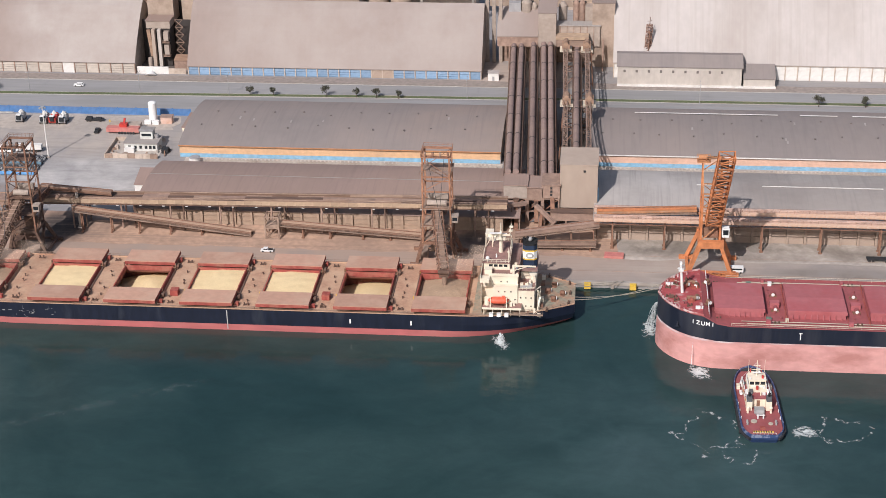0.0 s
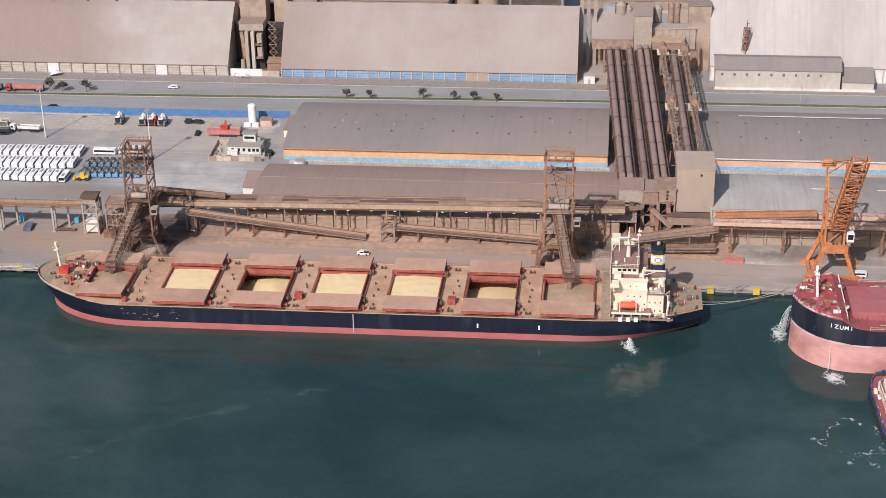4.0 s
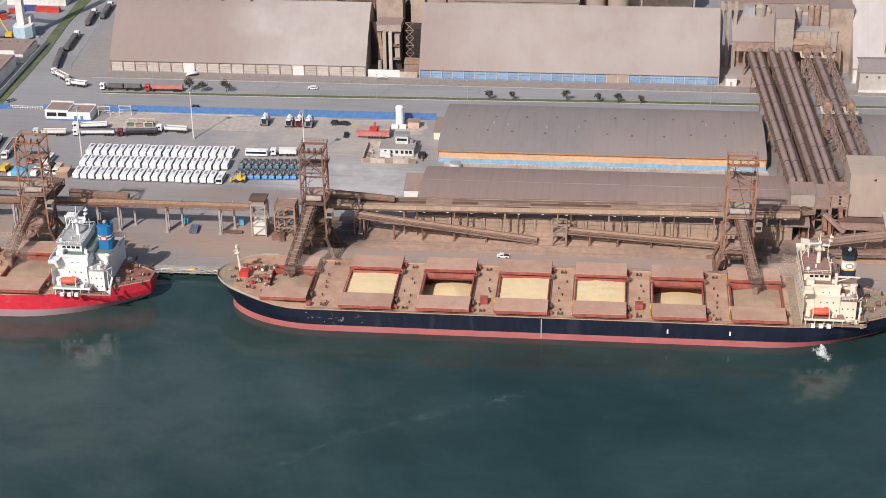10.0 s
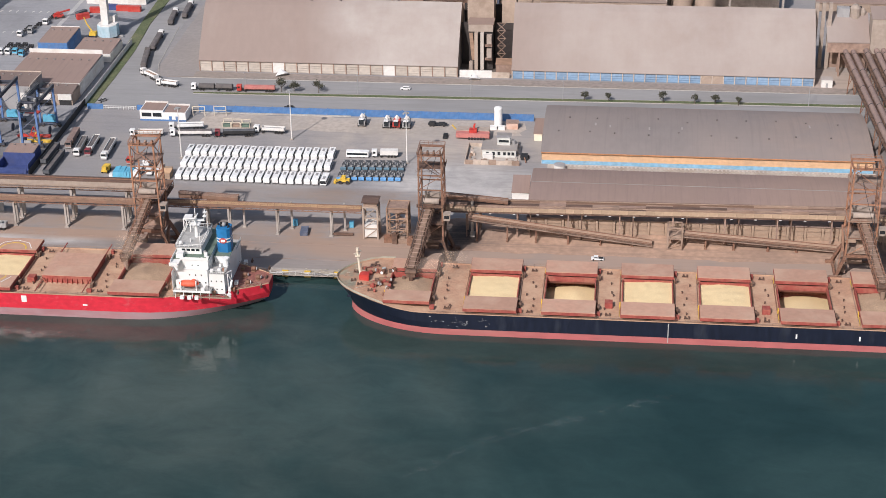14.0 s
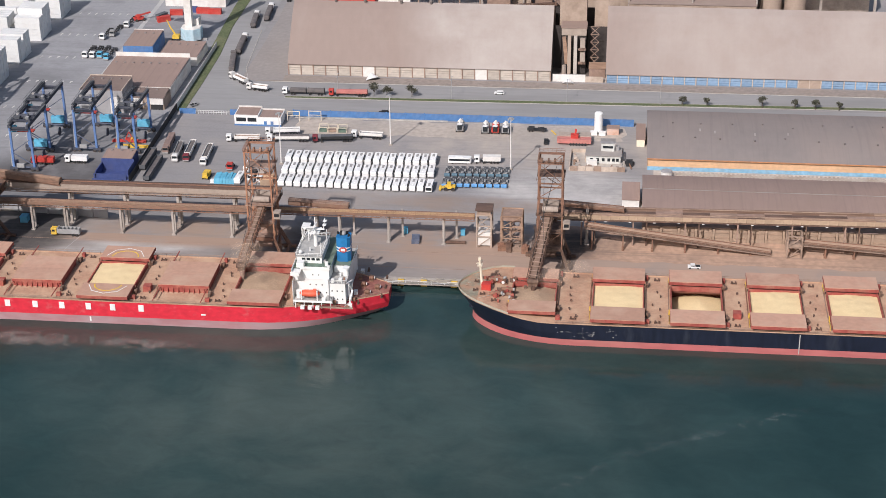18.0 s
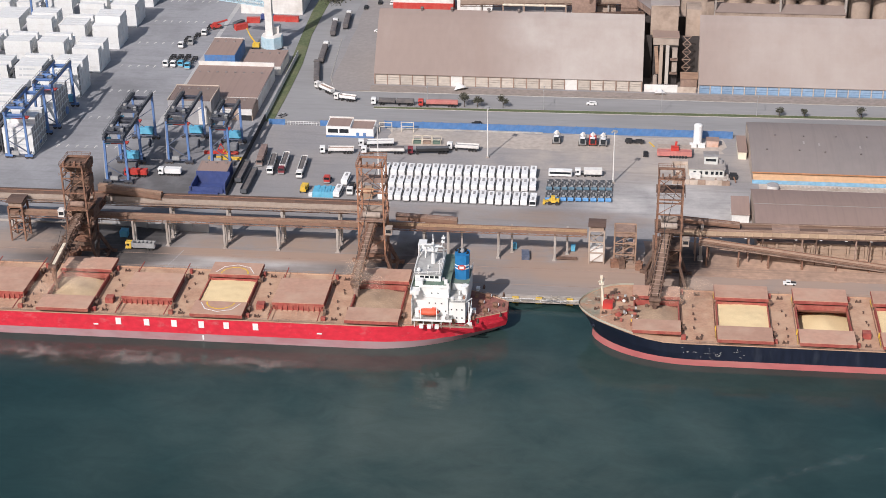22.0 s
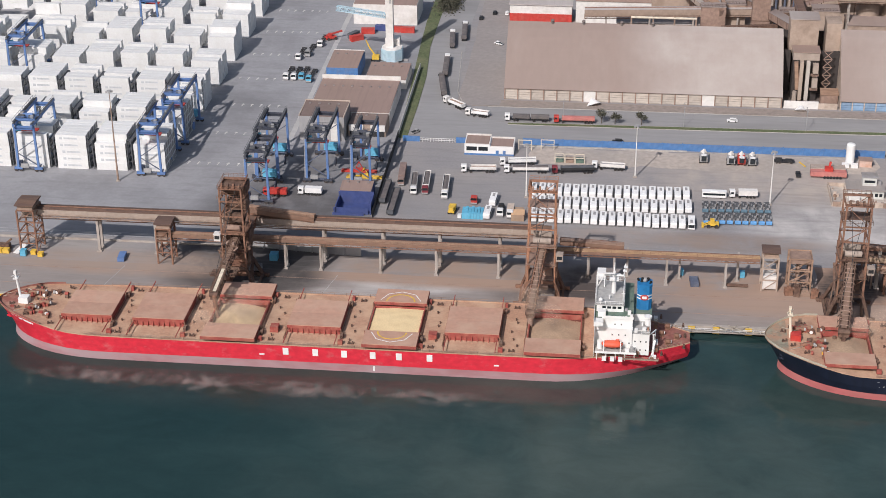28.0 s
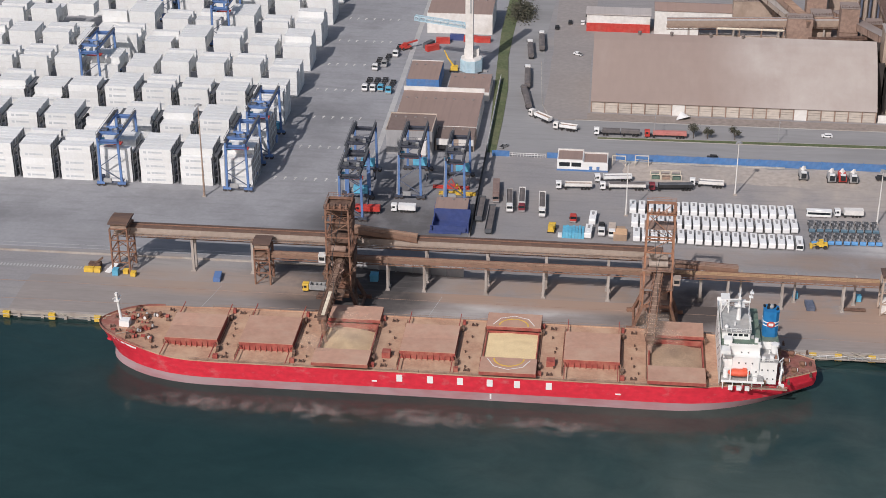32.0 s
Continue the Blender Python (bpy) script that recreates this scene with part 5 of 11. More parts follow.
        if not blunt:
            for gy_ in (y0 - 3.4, y1 + 1.4):
                part("hatch_gear", Geo().box(x1 + 0.9, x1 + 1.7, gy_, gy_ + 2.2, zc, zc + 1.1).cyl((x1 + 1.0, gy_ + 0.4, zc + 1.2), (x1 + 1.9, gy_ + 0.4, zc + 1.2), 0.6, n=10).cyl((x1 + 1.0, gy_ + 1.8, zc + 1.0), (x1 + 1.8, gy_ + 1.8, zc + 1.0), 0.45, n=10), "steel_dark", ship)
        # fittings on the cross deck aft of the hatch
        if k < len(hatches) - 1:
            xa, xb = x1, hatches[k + 1][0] - hatches[k + 1][1] / 2
            xm = (xa + xb) / 2
            rv = random.Random(int(cx * 10))
            ven = Geo().cyl((0, 0, 0), (0, 0, 0.6), 0.2, n=8).cyl((0, 0, 0.6), (0, 0, 0.85), 0.34, 0.26, 8).mesh("vent", M["steel_dark" if fc_step is False else "deck_red"])
            for i in range(5):
                part("vent", ven, None, ship, m=pose(xm + rv.uniform(-1.6, 1.6), 6.0 + i * 4.6 + rv.uniform(-1.5, 1.5), zc, 0, 0, rv.uniform(0, 90)))
            part("deck_pipe", Geo().cyl((xa + 1.0, 4, zc + 0.35), (xa + 1.0, B - 4, zc + 0.35), 0.14, n=6).cyl((xb - 1.0, 4, zc + 0.35), (xb - 1.0, B - 4, zc + 0.35), 0.14, n=6), "cover_side" if fc_step else "steel_rust" if k % 2 == 0 else "dust_steel", ship)
            for ya in (3, B - 7):
                part("hatch_ladder", Geo().rail([(xb - 0.9, ya, zc), (xb - 0.9, ya + 4, zc)], 1.1, 2, 0.1), trim_mat if not fc_step else "cover_side", ship)
            if blunt:
                for wy in (B / 2 - 5, B / 2 + 5):
                    winch(ship, xm, wy, zc, 0, "deck_red")
                part("deck_store", Geo().box(xm - 1.6, xm + 1.4, B / 2 - 3.4, B / 2 - 1.2, zc, zc + 1.8), "cover_red", ship)
            elif k in (2, 4):
                part("deck_store", Geo().box(xm - 1.2, xm + 1.4, 8.0, 10.8, zc, zc + 1.9), "cover_side", ship)
            for yy in (3.2, B - 3.4):
                part("bollard", Geo().box(-1, 1, -0.4, 0.4, 0, 0.15).cyl((-0.6, 0, 0), (-0.6, 0, 0.9), 0.28, n=8).cyl((0.6, 0, 0), (0.6, 0, 0.9), 0.28, n=8), "steel_dark", ship, m=pose(xm, yy, zc))
            part("drive_unit", Geo().box(xa + 0.7, xa + 2.2, 2.2, 3.4, zc, zc + 1.3), side_mat, ship)
            part("drive_unit", Geo().box(xa + 0.9, xa + 1.8, B - 3.6, B - 2.2, zc, zc + 1.4), side_mat, ship)
    # forecastle
    zf = deck + fc_rise
    mx = 9.0 if blunt else 6.6
    part("foremast", Geo().cyl((mx, B / 2, zf - 0.3), (mx - 0.9, B / 2, zf + 10.0), 0.5, 0.34, 10).box(mx - 1.6, mx, B / 2 - 1.1, B / 2 + 1.1, zf + 8.0, zf + 8.3).box(mx - 1.3, mx - 0.5, B / 2 - 0.5, B / 2 + 0.5, zf + 9.8, zf + 10.8)
         .beam((mx - 1.9, B / 2 - 1.3, zf + 9.2), (mx + 0.2, B / 2 + 1.3, zf + 9.2), 0.25), house["mat"], ship)
    if not blunt:
        part("mast_house", Geo().box(mx - 0.2, mx + 3.0, B / 2 - 2.4, B / 2 + 0.4, zf - 0.9, zf + 1.9), "red" if house["mat"] == "ship_cream" else house["mat"], ship)
    for wx, wy, rz in ((13.5, B / 2 - 4.0, 15), (13.5, B / 2 + 4.2, -15), (17.0, B / 2 - 7.0, 30), (17.0, B / 2 + 7.2, -30)):
        winch(ship, wx, wy, deck + sheer(wx) - 0.1, rz, "steel_rust")
    for bx, by in ((4.5, -3), (4.5, 3), (7.0, -5.5), (7.0, 5.5), (11, -9), (11, 9), (20, -12), (20, 12)):
        part("bollard", Geo().box(-0.9, 0.9, -0.4, 0.4, 0, 0.15).cyl((-0.55, 0, 0), (-0.55, 0, 0.9), 0.28, n=8).cyl((0.55, 0, 0), (0.55, 0, 0.9), 0.28, n=8), "steel_dark", ship, m=pose(bx, B / 2 + by, deck + sheer(bx), 0, 0, 20 if by < 0 else -20))
    for k, (gx, gy, lw) in enumerate(((15.0, -1.5, 2.6), (11.6, -5.4, 2.0), (11.6, 5.2, 2.2), (9.6, 3.6, 1.5))):
        if blunt and gx > 14:
            continue
        zz = deck + sheer(gx)
        w = part("windlass", Geo().box(gx - lw / 2, gx + lw / 2, B / 2 + gy - 0.9, B / 2 + gy + 0.9, zz, zz + 0.9).box(gx - 0.4, gx + 0.4, B / 2 + gy - 1.4, B / 2 + gy + 1.4, zz, zz + 1.5), "cover_side", ship)
        part("gypsy", Geo().cyl((gx - lw / 2 - 0.5, B / 2 + gy, zz + 1.1), (gx + lw / 2 + 0.5, B / 2 + gy, zz + 1.1), 0.7, n=10), "steel_rust", w)
        part("warping_head", Geo().cyl((gx + lw / 2 + 0.5, B / 2 + gy, zz + 1.1), (gx + lw / 2 + 1.1, B / 2 + gy, zz + 1.1), 0.55, n=10), "deck_grey", w)
        part("mooring_rope", Geo().beam((gx - 1.2, B / 2 + gy, zz + 0.4), (gx - 5.5, B / 2 + gy * 1.5, zz + 0.5), 0.14), "rope", w)
    if not blunt:
        rf = random.Random(int(L * 10))
        for k in range(34):
            gx, gy = rf.uniform(4.0, 21.0), rf.uniform(-11, 10)
            if abs(gy) > 1.5 + gx * 0.62 or (gx < 10.5 and -3.5 < gy < 2):
                continue
            zz, w, h = deck + sheer(gx) - 0.1, rf.uniform(0.25, 0.7), rf.uniform(0.4, 1.3)
            g = Geo().box(gx - w, gx + w, B / 2 + gy - w * 0.7, B / 2 + gy + w * 0.7, zz, zz + h)
            if k % 3 == 0:
                g = Geo().cyl((gx - w, B / 2 + gy, zz + 0.6), (gx + w, B / 2 + gy, zz + 0.6), 0.6, n=10).box(gx - w, gx + w, B / 2 + gy - 0.3, B / 2 + gy + 0.3, zz, zz + 0.6)
            part("deck_fitting", g, ("cover_side", "steel_dark", "steel_rust", "cover_side", "deck_grey" if k % 4 == 0 else "steel_rust")[k % 5], ship)
    else:
        part("break_bulkhead", Geo().box(17.0, 17.2, 2.2, B - 2.2, deck - 0.1, zf + 0.05), "cover_red", ship)
        part("break_rail", Geo().rail([(16.8, 2.4, zf), (16.8, B - 2.4, zf)], 1.1, 1.8, 0.12, 2), "white", ship)
        for k, (cx, cy) in enumerate(((4.5, 21.5), (6.0, 24.5), (5.5, 13.0), (8.5, 9.0), (13.5, 6.0), (12.5, 19.5), (10.5, 22.5))):
            part("deck_fitting", Geo().box(cx - 0.7, cx + 0.8, cy - 0.5, cy + 0.5, zf, zf + 0.8).cyl((cx + 1.4, cy, zf), (cx + 1.4, cy, zf + 0.9), 0.3, n=8), ("white", "cover_side", "steel_dark", "deck_red")[k % 4], ship)
    # anchor
    ax = 8.0 if blunt else 4.4
    ya, za = ring_y(rings[-2], ax, 0)
    za += 0.2 if blunt else 1.6
    part("anchor", Geo().beam((ax - 0.6, ya - 0.1, za + 0.6), (ax - 0.8, ya - 0.5, za - 0.8), 0.4).beam((ax - 1.6, ya, za - 0.7), (ax, ya - 0.8, za - 0.7), 0.5, 0.45), house["anchor"], ship)
    if not blunt:
        part("anchor_pocket", Geo().ball((ax - 0.3, ya + 0.2, za + 0.5), 1.25, 0.8, 12, 8), house["anchor"], ship, smooth=True)
    superstructure(ship, L, B if blunt else max(B, 35.6), deck, house)
    return ship, rings, sheer


def superstructure(ship, L, B, deck, h):
    """Stepped accommodation, bridge, funnel and lifeboat near the stern."""
    wm, rm, dk = h["mat"], h["roof"], h["deck2"]
    d = deck
    x0 = L - 30.0
    c = B / 2
    acc = part("accommodation", Geo().box(x0, x0 + 11.6, 6.0, B - 6.0, d, d + 12.0), wm, ship)
    part("bridge_deck", Geo().box(x0 - 0.3, x0 + 11.9, 5.8, B - 5.8, d + 12.0, d + 12.2), dk, acc)
    part("bridge_bulwark", Geo().box(x0 + 2.2, x0 + 11.9, 5.75, 5.9, d + 12.0, d + 13.0).box(x0 - 0.35, x0 - 0.2, 3.0, B - 3.0, d + 12.0, d + 13.2), wm, acc)
    part("bridge_wing", Geo().box(x0 - 0.3, x0 + 2.6, 1.2, 6.0, d + 11.8, d + 12.2).box(x0 - 0.3, x0 + 2.6, 1.1, 1.25, d + 12.2, d + 13.2), wm, acc)
    part("bridge_wing", Geo().box(x0 - 0.3, x0 + 2.6, B - 6.0, B - 1.2, d + 11.8, d + 12.2).box(x0 - 0.3, x0 + 2.6, B - 1.25, B - 1.1, d + 12.2, d + 13.2), wm, acc)
    part("wing_strut", Geo().beam((x0 + 0.4, 1.6, d + 11.8), (x0 + 0.4, 6.0, d + 7.5), 0.35).beam((x0 + 0.4, B - 1.6, d + 11.8), (x0 + 0.4, B - 6.0, d + 7.5), 0.35), wm, acc)
    part("side_house", Geo().box(x0 + 3.6, x0 + 11.6, B - 6.0, B - 4.4, d + 2.8, d + 9.2), wm, acc)
    side = part("side_house", Geo().box(x0 + 3.6, x0 + 11.6, 4.4, 6.0, d + 2.8, d + 9.2), wm, acc)
    part("side_deck", Geo().box(x0 + 3.4, x0 + 11.8, 4.3, 6.0, d + 9.2, d + 9.35), wm, side)
    aft = part("aft_house", Geo().box(x0 + 11.6, x0 + 17.0, 5.0, B - 5.0, d, d + 7.6), wm, ship)
    part("aft_deck", Geo().box(x0 + 11.6, x0 + 17.3, 4.8, B - 4.8, d + 7.6, d + 7.75), h["deck3"], aft)
    part("deck_rail", Geo().rail([(x0 + 11.8, 4.9, d + 7.75), (x0 + 17.2, 4.9, d + 7.75), (x0 + 17.2, B - 4.9, d + 7.75)], 1.1, 1.4, 0.1, 2), wm, aft)
    cas = part("engine_casing", Geo().box(x0 + 12.2, x0 + 17.4, c - 5.0, c + 5.0, d + 7.6, d + 10.4), wm, ship)
    part("casing_roof", Geo().box(x0 + 12.0, x0 + 17.6, c - 5.2, c + 5.2, d + 10.4, d + 10.55), dk, cas)
    part("boat_deck", Geo().box(x0 + 0.4, x0 + 13.0, B - 6.0, B - 1.0, d + 2.6, d + 2.8), rm, ship)
    bd = part("boat_deck", Geo().box(x0 + 0.4, x0 + 13.0, 1.0, 6.0, d + 2.6, d + 2.8), rm, ship)
    part("boat_deck_edge", Geo().box(x0 + 0.3, x0 + 13.1, B - 1.0, B - 0.85, d + 2.4, d + 3.1), wm, bd)
    part("boat_deck_edge", Geo().box(x0 + 0.3, x0 + 13.1, 0.85, 1.0, d + 2.4, d + 3.1), wm, bd)
    for i in range(5):
        px = x0 + 0.8 + i * 2.9
        part("deck_post", Geo().box(px, px + 0.22, 1.1, 1.32, d, d + 2.6), wm, bd)
        part("deck_post", Geo().box(px, px + 0.22, B - 1.32, B - 1.1, d, d + 2.6), wm, bd)
    part("front_plating", Geo().box(x0 - 0.1, x0, 2.4, B - 2.4, d, d + 9.0), wm, acc)
    # wheelhouse
    wh = part("wheelhouse", Geo().box(x0 + 0.3, x0 + 8.7, c - 7.8, c + 7.8, d + 12.2, d + 14.6), wm, ship)
    part("wheelhouse_roof", Geo().box(x0 - 0.2, x0 + 9.0, c - 8.2, c + 8.2, d + 14.6, d + 14.8), rm, wh)
    part("roof_rail", Geo().rail([(x0 + 8.9, c - 8.0, d + 14.8), (x0, c - 8.0, d + 14.8), (x0, c + 8.0, d + 14.8), (x0 + 8.9, c + 8.0, d + 14.8), (x0 + 8.9, c - 8.0, d + 14.8)], 1.1, 1.5, 0.1, 2), wm, wh)
    win = Geo().box(-0.6, 0.6, -0.06, 0.06, 0, 0.8).mesh("window", M["glass_dark"])
    for i in range(4):
        part("window", win, None, wh, m=pose(x0 + 2.6 + i * 1.6, c - 7.83, d + 13.3))
    for i in range(8):
        part("window", win, None, wh, m=pose(x0 + 0.27, c - 6.4 + i * 1.83, d + 13.3, 0, 0, 90))
    sm = Geo().box(-0.2, 0.2, -0.04, 0.04, 0, 0.45).mesh("porthole", M["glass_dark"])
    for f, n in ((0, 4), (1, 3), (2, 2)):
        for i in range(n):
            part("porthole", sm, None, side if f < 2 else acc, m=pose(x0 + 4.8 + i * 2.0 + f * 0.7, 4.38 if f < 2 else 5.98, d + 4.2 + f * 2.8))
        for i in range(6):
            part("porthole", sm, None, acc, m=pose(x0 - 0.12, 8 + i * 3.7, d + 3.2 + f * 2.7, 0, 0, 90))
    for i in range(3):
        part("porthole", sm, None, aft, m=pose(x0 + 12.6 + i * 1.7, 4.98, d + 4.6))
        part("porthole", sm, None, aft, m=pose(x0 + 12.6 + i * 1.7, 4.98, d + 1.6))
    part("locker_house", Geo().box(x0 + 0.8, x0 + 3.2, 6.4, 9.0, d + 12.2, d + 13.9), wm, acc)
    part("storage_tank", Geo().cyl((x0 + 1.8, 3.6, d + 2.8), (x0 + 1.8, 3.6, d + 5.4), 0.9, n=14), wm, bd, smooth=True)
    # mast with yards and radar, and the lattice light mast at the front
    mx, r0 = x0 + 5.4, d + 14.8
    ms = part("radar_mast", Geo().cyl((mx, c, r0), (mx, c, r0 + 7.6), 0.75, 0.45, 8).box(mx - 1.5, mx + 1.5, c - 1.6, c + 1.6, r0 + 5.0, r0 + 5.2).beam((mx - 0.2, c - 4.0, r0 + 6.8), (mx - 0.2, c + 4.0, r0 + 6.8), 0.3)
              .beam((mx - 3.6, c, r0 + 6.2), (mx + 3.2, c, r0 + 6.2), 0.35, 0.5).cyl((mx, c, r0 + 7.6), (mx, c, r0 + 10.6), 0.16, n=6).cyl((mx + 2.9, c - 0.4, r0 + 6.2), (mx + 3.4, c + 0.4, r0 + 10.2), 0.14, n=6), wm, ship)
    part("mast_step", Geo().box(mx + 2.6, mx + 3.8, c - 0.7, c + 0.7, r0 + 7.8, r0 + 8.0).box(mx + 2.8, mx + 4.0, c - 0.7, c + 0.7, r0 + 9.2, r0 + 9.4), wm, ms)
    part("radar_scanner", Geo().beam((mx - 3.6, c - 1.8, r0 + 7.6), (mx + 0.2, c - 1.4, r0 + 7.6), 0.4, 0.35), "white", ms)
    part("radar_scanner", Geo().beam((mx - 1.9, c + 2.0, r0 + 5.6), (mx + 1.9, c + 2.0, r0 + 5.6), 0.35, 0.3), "white", ms)
    lm = Geo()
    for ax, ay in ((0, 0), (2.2, 0), (2.2, 3.4), (0, 3.4)):
        lm.beam((x0 + 0.2 + ax, c + 3.6 + ay, r0), (x0 + 0.2 + ax, c + 3.6 + ay, r0 + 4.6), 0.28)
    lm.box(x0, x0 + 2.7, c + 3.3, c + 7.3, r0 + 4.6, r0 + 4.85).beam((x0 + 0.2, c + 3.6, r0), (x0 + 2.4, c + 3.6, r0 + 4.6), 0.18).beam((x0 + 0.2, c + 7, r0), (x0 + 0.2, c + 3.6, r0 + 4.6), 0.18)
    part("light_frame", lm, wm, ms)
    part("antenna", Geo().cyl((x0 + 8.4, c - 7.6, r0), (x0 + 8.4, c - 7.6, r0 + 5.0), 0.14, n=6).beam((x0 + 7.8, c - 7.6, r0 + 3.8), (x0 + 9.0, c - 7.6, r0 + 3.8), 0.2).cyl((x0 + 8.6, c + 3.0, r0), (x0 + 8.6, c + 3.0, r0 + 4.6), 0.14, n=6).beam((x0 + 8.5, c - 7, r0 + 1.2), (x0 + 8.5, c + 5, r0 + 1.2), 0.22), wm, ms)
    part("dome", Geo().ball((x0 + 1.5, c - 6.8, r0 + 1.0), 0.7).cyl((x0 + 1.5, c - 6.8, r0), (x0 + 1.5, c - 6.8, r0 + 0.5), 0.3, n=8), "white", ms, smooth=True)
    part("compass_stand", Geo().cyl((x0 + 4.2, c - 4.0, r0), (x0 + 4.2, c - 4.0, r0 + 1.2), 0.25, n=8), "white", ms)
    # funnel
    fx, fy = x0 + 15.0, c - 0.2
    prof = [(-2.3, -1.6), (-1.4, -2.5), (1.4, -2.5), (2.3, -1.6), (2.3, 1.6), (1.4, 2.5), (-1.4, 2.5), (-2.3, 1.6)]
    fun = part("funnel", Geo().prism([(fx + a, fy + b) for a, b in prof], d + 7.7, d + 18.6), h["funnel"], ship)
    part("funnel_top", Geo().prism([(fx + a * 1.03, fy + b * 1.03) for a, b in prof], d + 18.6, d + 19.2), h["funnel_top"], fun)
    for z0, z1, k, mt in h["bands"]:
        part("funnel_band", Geo().prism([(fx + a * k, fy + b * k) for a, b in prof], d + z0, d + z1), mt, fun)
    g = Geo()
    ring = [(fx + 1.3 * math.cos(a), d + h["emblem"] + 0.95 * math.sin(a)) for a in [2 * math.pi * k / 14 for k in range(14)]]
    g.add([(a, fy - 2.75, b) for a, b in ring] + [(a, fy - 2.5, b) for a, b in ring], [tuple(range(14))] + [(k, 14 + k, 14 + (k + 1) % 14, (k + 1) % 14) for k in range(14)])
    part("funnel_emblem", g, h["emblem_mat"], fun)
    part("emblem_bar", Geo().box(fx - 0.7, fx + 0.7, fy - 2.82, fy - 2.75, d + h["emblem"] - 0.45, d + h["emblem"] + 0.45), "white", fun)
    part("exhaust_pipe", Geo().cyl((fx - 1, fy, d + 19), (fx - 0.7, fy, d + 20.6), 0.5, n=8).cyl((fx + 0.7, fy + 0.8, d + 19), (fx + 1.1, fy + 0.8, d + 20.2), 0.45, n=8).cyl((fx + 1.6, fy - 0.8, d + 19), (fx + 1.9, fy - 0.8, d + 20.0), 0.35, n=8).cyl((fx - 1.9, fy + 0.8, d + 19), (fx - 2.2, fy + 0.8, d + 20.0), 0.35, n=8), "soot", fun)
    part("exhaust_cap", Geo().ball((fx, fy, d + 19.9), 0.8), "grey", fun, smooth=True)
    part("casing_vent", Geo().cyl((fx + 1.4, fy - 6.6, d + 7.7), (fx + 1.4, fy - 6.6, d + 10.2), 1.0, n=12).cyl((fx + 1.4, fy - 6.6, d + 10.2), (fx + 1.4, fy - 6.6, d + 10.7), 1.25, n=12), wm, cas)
    part("pool_rim", Geo().box(x0 + 12.3, x0 + 16.2, 6.2, 9.4, d + 7.75, d + 8.0), "deck_grey", aft)
    # lifeboat in its cradle
    g = Geo()
    rg = []
    for i in range(9):
        u = -1 + i / 4
        w = max(0.05, (1 - abs(u) ** 4)) ** 0.5
        rg.append([(x0 + 5.6 + 3.3 * u, 2.5 + 1.5 * w * math.cos(a), d + 5.0 + 1.15 * w * math.sin(a)) for a in [2 * math.pi * k / 10 for k in range(10)]])
    g.add([p for r in rg for p in r], [(i * 10 + k, i * 10 + (k + 1) % 10, i * 10 + 10 + (k + 1) % 10, i * 10 + 10 + k) for i in range(8) for k in range(10)])
    lb = part("lifeboat", g, "lifeboat_orange", ship, "orange enclosed lifeboat", smooth=True)
    part("conning_dome", Geo().box(x0 + 6.6, x0 + 7.8, 1.9, 3.1, d + 5.8, d + 6.4), "lifeboat_orange", lb)
    for dx in (3.0, 8.2):
        part("davit", Geo().beam((x0 + dx, 4.4, d + 2.8), (x0 + dx, 1.5, d + 6.4), 0.35).beam((x0 + dx, 1.4, d + 2.8), (x0 + dx, 1.5, d + 6.4), 0.3), wm, lb)
    if h.get("crane"):
        part("provision_crane", Geo().cyl((x0 + 10.2, 7.4, d + 12.2), (x0 + 10.2, 7.4, d + 15.4), 0.45, n=8).beam((x0 + 10.2, 7.4, d + 15.2), (x0 + 17.4, 6.4, d + 15.6), 0.42).beam((x0 + 10.2, 7.4, d + 13.4), (x0 + 14.6, 6.8, d + 15.3), 0.22), wm, ship)
    rc = random.Random(int(L))
    for k in range(16):
        zz, xa_, xb_, ya_, yb_ = ((d + 2.8, x0 + 9.4, x0 + 12.6, 1.4, 5.6), (d + 7.75, x0 + 12.2, x0 + 16.6, 5.4, 9.5), (d + 12.2, x0 + 9.2, x0 + 11.4, 6.4, 14.0), (d, x0 + 13.2, x0 + 20.0, 1.2, 4.4))[k % 4]
        fx_, fy_, w_, h_ = rc.uniform(xa_, xb_), rc.uniform(ya_, yb_), rc.uniform(0.2, 0.6), rc.uniform(0.5, 1.6)
        part("deck_fitting", Geo().box(fx_ - w_, fx_ + w_, fy_ - w_ * 0.8, fy_ + w_ * 0.8, zz, zz + h_), wm if k % 3 else ("grey", "steel_rust", "glass_dark")[k % 2], ship)
    for k in range(3):
        lx = x0 + 2.6 + k * 2.5
        part("liferaft", Geo().box(lx, lx + 1.3, 0.35, 1.5, d, d + 1.1), "white", ship)
    part("stair_frame", Geo().beam((x0 + 18.2, 5.2, d), (x0 + 18.2, 5.2, d + 7.6), 0.22).beam((x0 + 18.8, 8.0, d), (x0 + 18.8, 8.0, d + 7.6), 0.22).beam((x0 + 17.3, 5.2, d + 7.6), (x0 + 19.0, 8, d + 7.6), 0.3).beam((x0 + 18.2, 5.2, d + 0.1), (x0 + 18.8, 8.0, d + 3.8), 0.7, 0.12)
         .beam((x0 + 18.8, 8.0, d + 3.8), (x0 + 18.2, 5.2, d + 7.6), 0.7, 0.12), wm, ship)
